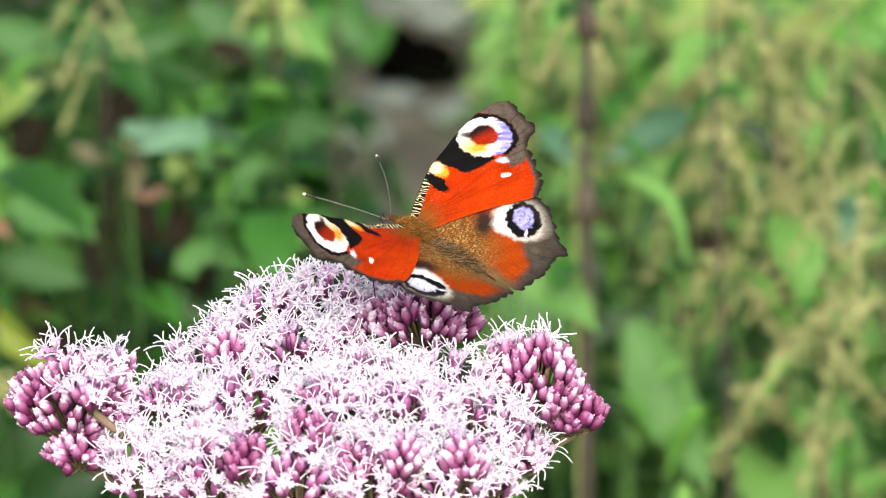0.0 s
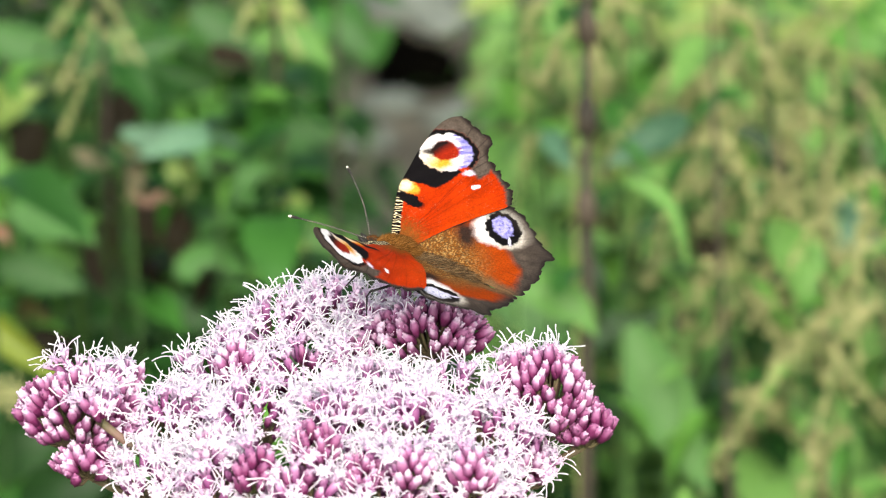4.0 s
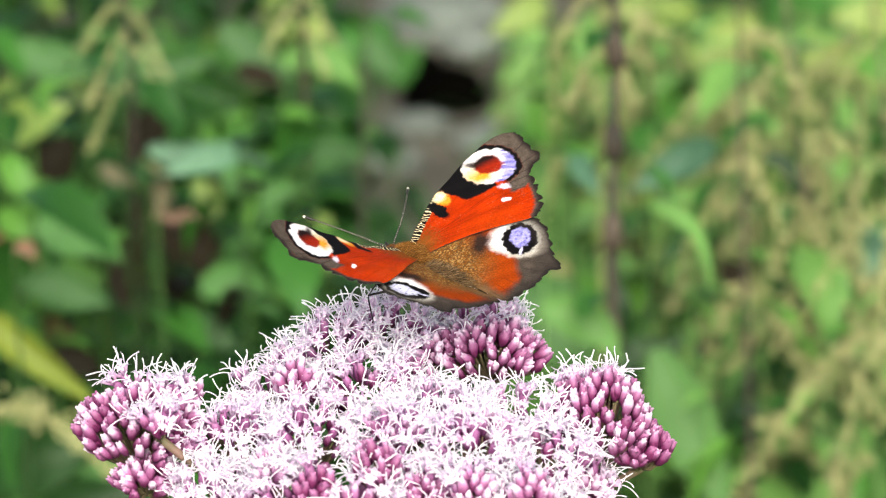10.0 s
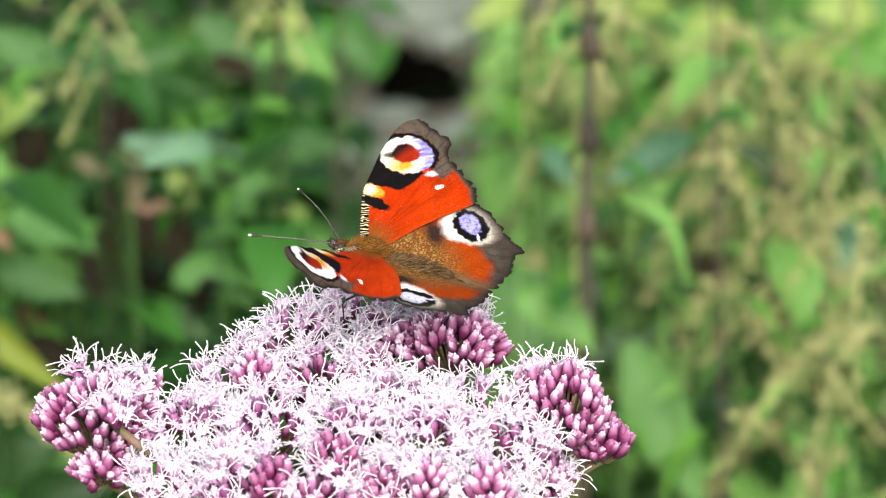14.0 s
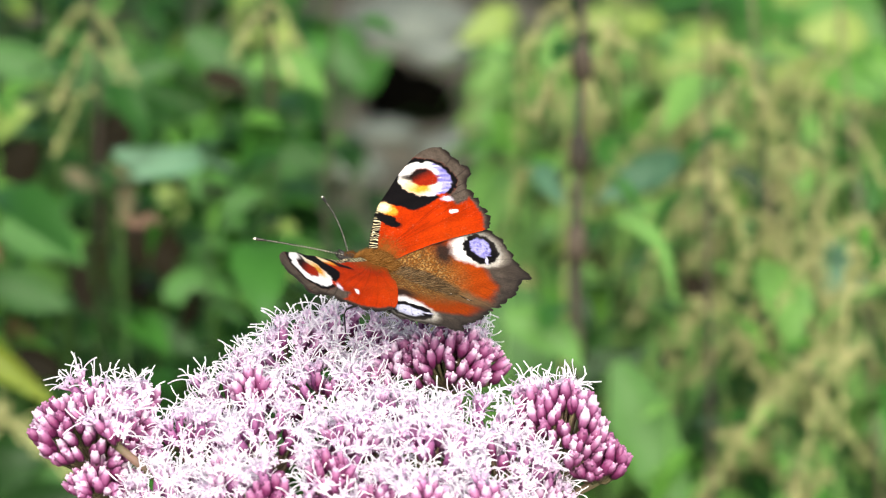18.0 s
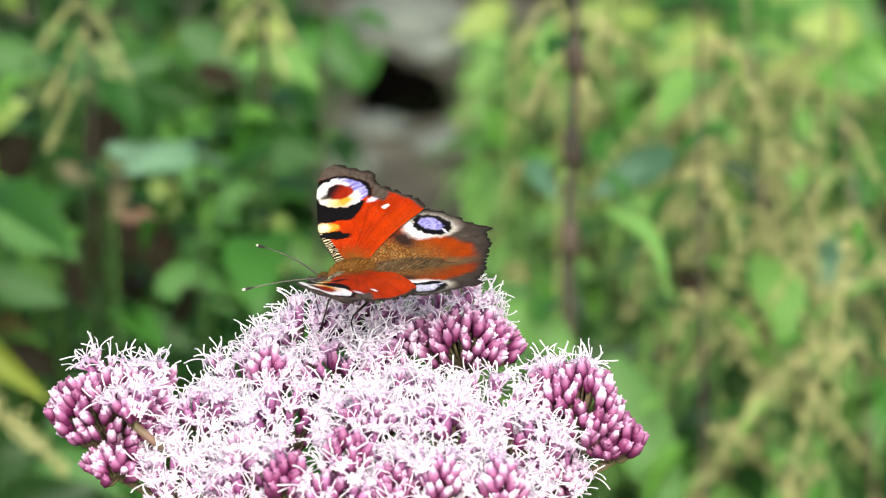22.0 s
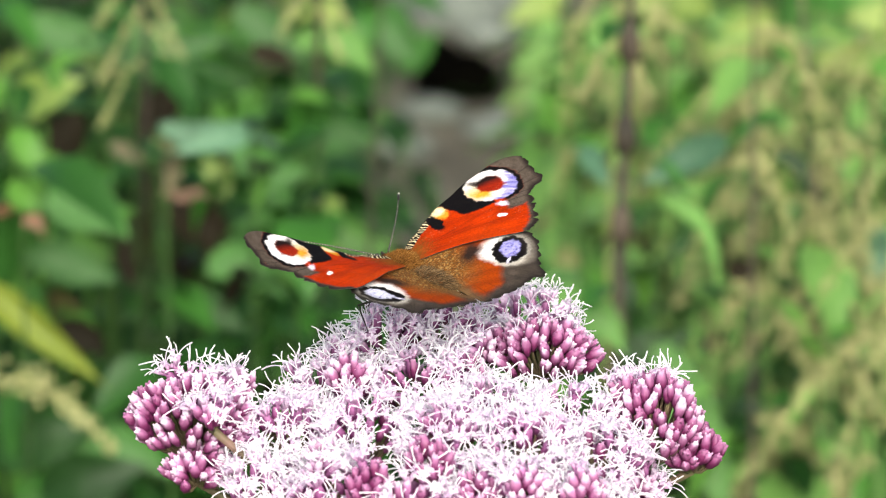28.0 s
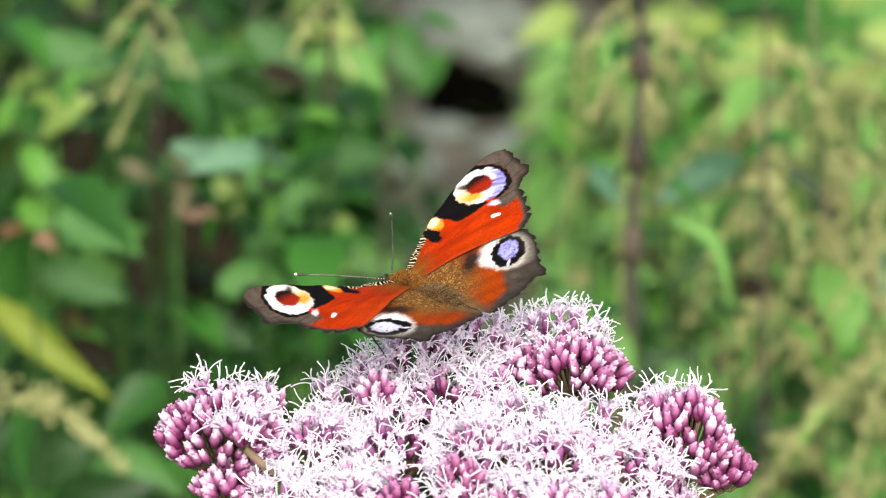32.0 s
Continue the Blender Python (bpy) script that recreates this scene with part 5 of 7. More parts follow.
NET_LABEL, SEED_LABEL = "green nettle with toothed leaves in pairs", "nettle with hanging beige-green seed strings"
PLANTS = [
    ((-0.025, 1.436), 0.48, (LEAF_LIGHT, LEAF_MID,), 0, 0.86, 0),
    ((0.177, 0.984), 0.76, (LEAF_PALE, LEAF_MID,), 0, 0.75, 0),
    ((0.034, 1.839), 0.35, (LEAF_MID, LEAF_DEEP_SHADE,), 0, 1.04, 0),
    ((0.307, 1.551), 0.59, (LEAF_PALE, LEAF_MID,), 3, 0.77, 0),
    ((-0.109, 0.789), 0.85, (LEAF_MID,), 0, 0.78, 0),
    ((-0.084, 0.757), 0.80, (LEAF_MID,), 0, 1.05, 0),
    ((0.232, 1.616), 0.58, (LEAF_PALE, LEAF_MID,), 3, 0.97, 0),
    ((-0.066, 1.786), 0.55, (LEAF_DEEP_SHADE, LEAF_MID,), 0, 0.77, 0),
    ((0.245, 1.326), 0.63, (LEAF_PALE, LEAF_DEEP_SHADE,), 0, 0.79, 0),
    ((-0.218, 1.158), 0.69, (LEAF_DEEP_SHADE, LEAF_MID,), 0, 0.79, 0),
    ((-0.174, 0.825), 0.81, (LEAF_DEEP_SHADE, LEAF_DEEP_SHADE, LEAF_YELLOW,), 0, 0.88, 0),
    ((0.340, 1.692), 0.53, (LEAF_PALE,), 0, 0.70, 0),
    ((0.283, 1.943), 0.47, (LEAF_PALE, LEAF_DEEP_SHADE,), 3, 1.05, 0),
    ((0.068, 1.457), 0.65, (LEAF_LIGHT, LEAF_PALE,), 0, 0.70, 0),
    ((0.084, 1.766), 0.55, (LEAF_LIGHT,), 0, 0.92, 0),
    ((-0.263, 1.202), 0.73, (LEAF_MID,), 0, 0.75, 0),
    ((-0.068, 1.518), 0.64, (LEAF_DEEP_SHADE,), 0, 0.77, 0),
    ((0.185, 1.901), 0.35, (LEAF_PALE, LEAF_MID,), 0, 0.74, 0),
    ((-0.343, 1.928), 0.39, (LEAF_DEEP_SHADE, LEAF_DEEP_SHADE, LEAF_YELLOW,), 0, 0.99, 0),
    ((0.055, 1.110), 0.77, (LEAF_PALE,), 0, 0.78, 0),
    ((0.048, 1.793), 0.37, (LEAF_LIGHT, LEAF_MID,), 0, 0.77, 0),
    ((0.288, 1.667), 0.62, (LEAF_PALE, LEAF_MID,), 3, 0.80, 0),
    ((0.029, 1.940), 0.37, (LEAF_MID,), 0, 1.01, 0),
    ((0.317, 1.554), 0.59, (LEAF_PALE, LEAF_MID,), 0, 0.87, 0),
    ((-0.072, 1.133), 0.78, (LEAF_DEEP_SHADE, LEAF_DEEP_SHADE, LEAF_YELLOW,), 0, 0.72, 0),
    ((-0.085, 0.919), 0.77, (LEAF_DEEP_SHADE,), 0, 0.72, 0),
    ((0.301, 1.652), 0.44, (LEAF_MID, LEAF_BLUE,), 3, 0.87, 0),
    ((-0.298, 1.799), 0.56, (LEAF_MID,), 0, 0.71, 0),
    ((0.094, 1.215), 0.75, (LEAF_PALE, LEAF_MID,), 0, 1.01, 0),
    ((0.132, 1.226), 0.65, (LEAF_PALE,), 0, 0.73, 0),
    ((0.112, 0.788), 0.84, (LEAF_PALE, LEAF_MID,), 0, 0.92, 0),
    ((0.219, 1.064), 0.80, (LEAF_PALE, LEAF_DEEP_SHADE,), 0, 0.82, 0),
    ((0.261, 1.360), 0.63, (LEAF_PALE, LEAF_DEEP_SHADE,), 0, 0.98, 0),
    ((0.129, 0.996), 0.78, (LEAF_PALE, LEAF_DEEP_SHADE,), 3, 0.87, 0),
    ((0.247, 1.789), 0.39, (LEAF_PALE, LEAF_DEEP_SHADE,), 3, 0.86, 0),
    ((0.308, 1.767), 0.48, (LEAF_PALE,), 3, 0.99, 0),
    ((-0.136, 1.494), 0.61, (LEAF_MID, LEAF_DEEP_SHADE,), 0, 0.93, 0),
    ((0.046, 1.535), 0.61, (LEAF_PALE,), 0, 0.97, 0),
    ((0.232, 1.954), 0.50, (LEAF_PALE, LEAF_MID,), 0, 0.77, 0),
    ((-0.008, 0.970), 0.72, (LEAF_LIGHT, LEAF_MID,), 0, 0.89, 0),
    ((-0.229, 1.028), 0.75, (LEAF_DEEP_SHADE, LEAF_DEEP_SHADE, LEAF_YELLOW,), 0, 1.00, 0),
    ((0.104, 1.025), 0.68, (LEAF_PALE, LEAF_DEEP_SHADE,), 0, 0.77, 0),
    ((0.168, 0.760), 0.80, (LEAF_PALE,), 3, 1.04, 0),
    ((-0.284, 1.810), 0.49, (LEAF_DEEP_SHADE, LEAF_MID,), 0, 0.78, 0),
    ((-0.046, 0.859), 0.73, (LEAF_MID, LEAF_DEEP_SHADE,), 0, 1.02, 0),
    ((0.198, 1.177), 0.69, (LEAF_MID, LEAF_BLUE,), 0, 0.71, 0),
    ((0.141, 0.830), 0.84, (LEAF_PALE, LEAF_DEEP_SHADE,), 0, 1.05, 0),
    ((0.246, 1.385), 0.62, (LEAF_PALE, LEAF_MID,), 0, 0.85, 0),
    ((0.047, 1.767), 0.39, (LEAF_MID,), 0, 0.88, 0),
    ((0.217, 1.436), 0.66, (LEAF_MID, LEAF_BLUE,), 0, 1.04, 0),
    ((0.020, 1.452), 0.54, (LEAF_MID, LEAF_DEEP_SHADE,), 0, 0.74, 0),
    ((-0.270, 1.212), 0.74, (LEAF_MID,), 0, 0.98, 0),
    ((0.042, 1.352), 0.69, (LEAF_LIGHT, LEAF_PALE,), 0, 1.02, 0),
    ((0.173, 1.245), 0.66, (LEAF_PALE,), 0, 1.03, 0),
    ((0.259, 1.393), 0.69, (LEAF_MID, LEAF_BLUE,), 3, 0.97, 0),
    ((-0.231, 0.989), 0.72, (LEAF_DEEP_SHADE,), 0, 0.82, 0),
    ((0.062, 0.987), 0.79, (LEAF_LIGHT,), 3, 0.89, 0),
    ((-0.031, 1.211), 0.61, (LEAF_MID, LEAF_DEEP_SHADE,), 0, 0.92, 0),
    ((0.033, 1.807), 0.37, (LEAF_MID,), 0, 0.89, 0),
    ((0.228, 1.499), 0.62, (LEAF_PALE, LEAF_DEEP_SHADE,), 3, 0.81, 0),
    ((0.215, 1.018), 0.73, (LEAF_PALE, LEAF_DEEP_SHADE,), 3, 0.73, 0),
    ((-0.060, 1.283), 0.65, (LEAF_DEEP_SHADE, LEAF_MID,), 0, 0.84, 0),
    ((0.095, 0.987), 0.72, (LEAF_PALE, LEAF_MID,), 0, 0.92, 0),
    ((-0.114, 1.972), 0.35, (LEAF_MID,), 0, 0.71, 0),
    ((0.171, 1.501), 0.58, (LEAF_PALE, LEAF_DEEP_SHADE,), 3, 0.76, 0),
    ((-0.174, 1.098), 0.73, (LEAF_DEEP_SHADE,), 0, 0.86, 0),
    ((0.146, 1.151), 0.69, (LEAF_PALE, LEAF_DEEP_SHADE,), 0, 0.70, 0),
    ((0.149, 1.783), 0.49, (LEAF_PALE,), 0, 0.91, 0),
    ((-0.277, 1.720), 0.58, (LEAF_MID,), 0, 0.91, 0),
    ((0.009, 1.952), 0.30, (LEAF_LIGHT, LEAF_MID,), 0, 0.80, 0),
    ((-0.256, 1.659), 0.61, (LEAF_MID, LEAF_DEEP_SHADE,), 0, 1.01, 0),
    ((0.139, 1.689), 0.53, (LEAF_PALE, LEAF_MID,), 0, 0.81, 0),
    ((-0.286, 1.837), 0.46, (LEAF_DEEP_SHADE, LEAF_MID,), 0, 0.80, 0),
    ((0.247, 1.117), 0.77, (LEAF_PALE, LEAF_MID,), 3, 1.05, 0),
    ((0.050, 0.658), 0.91, (LEAF_MID, LEAF_LIGHT,), 0, 0.50, 2),
    ((-0.047, 0.893), 0.84, (LEAF_MID, LEAF_DEEP_SHADE,), 0, 0.50, 1),
    ((0.117, 0.705), 0.89, (LEAF_LIGHT, LEAF_MID,), 6, 0.55, 1),
    ((0.118, 0.987), 0.80, (LEAF_LIGHT, LEAF_MID,), 6, 0.55, 0),
    ((0.145, 0.799), 0.82, (LEAF_LIGHT, LEAF_MID,), 6, 0.55, 0),
    ((0.120, 0.658), 0.84, (LEAF_LIGHT, LEAF_MID,), 6, 0.55, 0),
    ((0.112, 0.752), 0.81, (LEAF_LIGHT, LEAF_MID,), 6, 0.55, 0),
    ((-0.057, 1.128), 0.77, (LEAF_MID, LEAF_DEEP_SHADE,), 0, 0.70, 0),
    ((-0.132, 0.940), 0.83, (LEAF_MID, LEAF_DEEP_SHADE,), 0, 0.70, 0),
    ((0.197, 1.561), 0.61, (LEAF_PALE,), 0, 0.63, 0),
    ((0.075, 1.212), 0.73, (LEAF_PALE,), 0, 0.83, 0),
    ((0.153, 1.042), 0.79, (LEAF_PALE, LEAF_MID,), 3, 0.77, 0),
    ((0.184, 1.761), 0.56, (LEAF_PALE, LEAF_YELLOW,), 3, 0.73, 0),
    ((0.187, 1.447), 0.65, (LEAF_PALE, LEAF_YELLOW,), 3, 0.88, 0),
    ((0.092, 1.388), 0.69, (LEAF_PALE, LEAF_MID,), 3, 0.78, 0),
    ((0.085, 1.744), 0.57, (LEAF_PALE,), 3, 0.78, 0),
    ((0.122, 1.248), 0.71, (LEAF_PALE,), 3, 0.80, 0),
    ((0.170, 1.054), 0.76, (LEAF_PALE,), 0, 0.79, 0),
    ((0.149, 1.548), 0.65, (LEAF_PALE, LEAF_MID,), 3, 0.72, 0),
    ((0.186, 1.577), 0.63, (LEAF_PALE, LEAF_YELLOW,), 3, 0.82, 0),
    ((0.120, 1.602), 0.64, (LEAF_PALE, LEAF_YELLOW,), 3, 0.87, 0),
    ((0.104, 1.755), 0.58, (LEAF_PALE,), 0, 0.62, 0),
    ((0.123, 1.122), 0.74, (LEAF_PALE, LEAF_MID,), 3, 0.65, 0),
    ((0.115, 1.139), 0.76, (LEAF_PALE,), 3, 0.79, 0),
    ((0.182, 1.307), 0.69, (LEAF_PALE, LEAF_YELLOW,), 3, 0.82, 0),
    ((0.122, 1.380), 0.64, (LEAF_YELLOW, LEAF_PALE,), 3, 0.74, 0),
    ((0.184, 1.518), 0.63, (LEAF_YELLOW, LEAF_PALE,), 3, 0.71, 0),
    ((0.186, 1.649), 0.57, (LEAF_YELLOW, LEAF_PALE,), 3, 0.73, 0),
    ((0.120, 1.456), 0.61, (LEAF_YELLOW, LEAF_PALE,), 3, 0.77, 0),
    ((0.202, 1.338), 0.69, (LEAF_YELLOW, LEAF_PALE,), 3, 0.58, 0),
    ((0.166, 1.667), 0.59, (LEAF_YELLOW, LEAF_PALE,), 3, 0.66, 0),
    ((0.099, 1.364), 0.65, (LEAF_YELLOW, LEAF_PALE,), 3, 0.67, 0),
    ((0.185, 1.526), 0.61, (LEAF_YELLOW, LEAF_PALE,), 3, 0.56, 0),
    ((0.158, 1.736), 0.53, (LEAF_YELLOW, LEAF_PALE,), 3, 0.52, 0),
    ((0.126, 1.772), 0.53, (LEAF_YELLOW, LEAF_PALE,), 3, 0.73, 0),
    ((0.128, 1.555), 0.62, (LEAF_YELLOW, LEAF_PALE,), 3, 0.74, 0),
    ((0.159, 1.684), 0.54, (LEAF_YELLOW, LEAF_PALE,), 3, 0.60, 0),
    ((0.190, 1.736), 0.52, (LEAF_YELLOW, LEAF_PALE,), 3, 0.63, 0),
    ((0.138, 1.370), 0.64, (LEAF_YELLOW, LEAF_PALE,), 3, 0.52, 0),
    ((-0.235, 1.258), 0.69, (LEAF_DEEP_SHADE,), 0, 0.94, 0),
    ((-0.072, 0.945), 0.80, (LEAF_DEEP_SHADE,), 0, 0.98, 0),
    ((-0.109, 1.219), 0.67, (LEAF_MID, LEAF_DEEP_SHADE,), 0, 0.88, 0),
    ((-0.210, 1.141), 0.70, (LEAF_MID, LEAF_DEEP_SHADE,), 0, 1.07, 0),
    ((-0.180, 1.188), 0.70, (LEAF_DEEP_SHADE,), 0, 1.07, 0),
    ((-0.174, 1.392), 0.67, (LEAF_MID, LEAF_DEEP_SHADE,), 0, 0.87, 0),
    ((-0.059, 1.351), 0.65, (LEAF_LIGHT, LEAF_DEEP_SHADE, LEAF_DEEP_SHADE,), 0, 0.91, 0),
    ((-0.168, 1.145), 0.73, (LEAF_MID, LEAF_DEEP_SHADE,), 0, 1.04, 0),
    ((-0.097, 1.147), 0.73, (LEAF_LIGHT, LEAF_DEEP_SHADE, LEAF_DEEP_SHADE,), 0, 1.05, 0),
    ((-0.123, 1.039), 0.73, (LEAF_MID, LEAF_DEEP_SHADE,), 0, 1.04, 0),
    ((-0.178, 0.972), 0.81, (LEAF_MID, LEAF_DEEP_SHADE,), 0, 1.09, 0),
    ((-0.128, 1.393), 0.70, (LEAF_DEEP_SHADE,), 0, 0.89, 0),
    ((-0.133, 1.128), 0.75, (LEAF_LIGHT, LEAF_DEEP_SHADE, LEAF_DEEP_SHADE,), 0, 1.07, 0),
    ((-0.240, 1.297), 0.71, (LEAF_DEEP_SHADE,), 0, 1.04, 0),
    ((-0.204, 1.811), 0.57, (LEAF_PALE, LEAF_MID,), 0, 0.87, 0),
    ((-0.180, 1.607), 0.61, (LEAF_LIGHT, LEAF_YELLOW,), 0, 0.93, 0),
    ((-0.180, 1.712), 0.59, (LEAF_PALE, LEAF_MID,), 0, 0.92, 0),
    ((-0.296, 1.836), 0.53, (LEAF_LIGHT, LEAF_YELLOW,), 0, 0.97, 0),
    ((-0.116, 1.880), 0.53, (LEAF_PALE, LEAF_MID,), 0, 0.93, 0),
    ((-0.180, 1.810), 0.55, (LEAF_LIGHT, LEAF_YELLOW,), 0, 0.98, 0),
    ((-0.078, 1.548), 0.66, (LEAF_PALE, LEAF_MID,), 0, 0.88, 0),
    ((-0.235, 1.525), 0.66, (LEAF_LIGHT, LEAF_YELLOW,), 0, 0.85, 0),
    ((-0.089, 1.675), 0.60, (LEAF_LIGHT, LEAF_YELLOW,), 0, 0.93, 0),
    ((-0.106, 1.511), 0.68, (LEAF_LIGHT, LEAF_YELLOW,), 0, 0.80, 0),
    ((-0.194, 1.861), 0.57, (LEAF_LIGHT,), 0, 0.84, 0),
    ((-0.226, 1.542), 0.64, (LEAF_PALE, LEAF_MID,), 0, 0.90, 0),
    ((0.117, 2.102), 0.46, (LEAF_PALE, LEAF_YELLOW,), 3, 0.89, 0),
    ((0.186, 1.908), 0.49, (LEAF_PALE, LEAF_YELLOW,), 3, 0.97, 0),
    ((0.174, 1.790), 0.55, (LEAF_PALE,), 3, 0.84, 0),
    ((0.067, 1.626), 0.58, (LEAF_PALE, LEAF_YELLOW,), 3, 0.99, 0),
    ((0.171, 2.034), 0.46, (LEAF_PALE,), 3, 0.90, 0),
    ((0.069, 1.604), 0.61, (LEAF_PALE, LEAF_YELLOW,), 3, 0.84, 0),
    ((0.077, 1.835), 0.51, (LEAF_PALE, LEAF_YELLOW,), 3, 0.75, 0),
    ((0.085, 1.744), 0.54, (LEAF_PALE,), 3, 0.89, 0),
    ((0.182, 1.748), 0.56, (LEAF_PALE,), 3, 0.87, 0),
    ((0.064, 1.713), 0.55, (LEAF_PALE,), 3, 0.95, 0),
    ((0.051, 1.750), 0.55, (LEAF_PALE,), 3, 0.97, 0),
    ((0.133, 1.644), 0.58, (LEAF_PALE, LEAF_YELLOW,), 3, 0.71, 0),
    ((0.065, 1.706), 0.56, (LEAF_PALE, LEAF_YELLOW,), 3, 0.76, 0),
    ((0.124, 1.894), 0.54, (LEAF_PALE, LEAF_YELLOW,), 3, 0.79, 0),
    ((0.104, 1.911), 0.48, (LEAF_PALE,), 3, 0.81, 0),
    ((0.133, 1.657), 0.60, (LEAF_PALE, LEAF_YELLOW,), 3, 0.92, 0),
]
def knuckle(plant, z, radius):
    """A swollen joint of a stalk with the stubs of two shrivelled leaves."""
    s = Shape().tube([(0, 0, z - 0.006), (0.0004, 0, z - 0.002), (0, 0.0003, z + 0.002), (0, 0, z + 0.007)], [radius, radius * 1.55, radius * 1.45, radius * 0.95], 8)
    part("joint", s.mesh("joint", STEM), plant, "swollen brown joint")
    for k in (0, 1):
        m = Matrix.Translation((0, 0, z)) @ pose(0, 0, 0, rnd(-20, 20), rnd(20, 60), 180 * k + rnd(-40, 40)) @ Matrix.Translation((0.004, 0, 0)) @ Matrix.Scale(rnd(0.13, 0.2), 4)
        part("withered_leaf", leaf_mesh(SLIM, k, LEAF_DEAD_SHADE), plant, "dark shrivelled leaf", m)


for at, height, mats, strings, size, brown in PLANTS:
    plant = herb((at[0], at[1], 0.0), height, SLIM if strings else NETTLE, mats, SEED_LABEL if strings else NET_LABEL, (0.0, 0.0) if brown > 1 else (rnd(-0.03, 0.03), rnd(-0.03, 0.03)), strings=strings, size=size, stem_mat=STEM if brown else GREENSTEM, thick=0.004 if brown > 1 else 0.0018, first=0.8 if brown > 1 else 0.25)
    if brown > 1:
        for share in (0.86, 0.9, 0.935, 0.97):
            knuckle(plant, height * share, 0.0026)


def sprig(foot, tip, width, mat, label, facing=(0, -0.9, 0.45)):
    """A herb of one large leaf that shows by itself: the leaf from foot to tip, on a thin stalk from the ground."""
    foot, tip = Vector(foot), Vector(tip)
    base = Vector((foot.x + rnd(-0.02, 0.02), foot.y + rnd(0.0, 0.03), 0.0))
    plant = thing("broadleaf_herb", base, label, "plant", "broad-leaved herbs")
    x = (tip - foot).normalized()
    z = Vector(facing)
    z = (z - x * z.dot(x)).normalized()
    y = z.cross(x)
    ln = (tip - foot).length
    k = ln / 0.09
    m = Matrix((x, y, z)).transposed().to_4x4()
    m = Matrix.Translation(foot - base) @ m @ Matrix.Diagonal((k, width / 0.055, k, 1))
    part("leaf", leaf_mesh(BROAD, 0, mat), plant, m=m)
    s = Shape().tube([(0, 0, 0), (foot - base) * 0.5 + Vector((0.006, 0.004, 0)), foot - base], [0.0011, 0.0009, 0.0006], 6)
    part("stem", s.mesh("stem", GREENSTEM), plant)


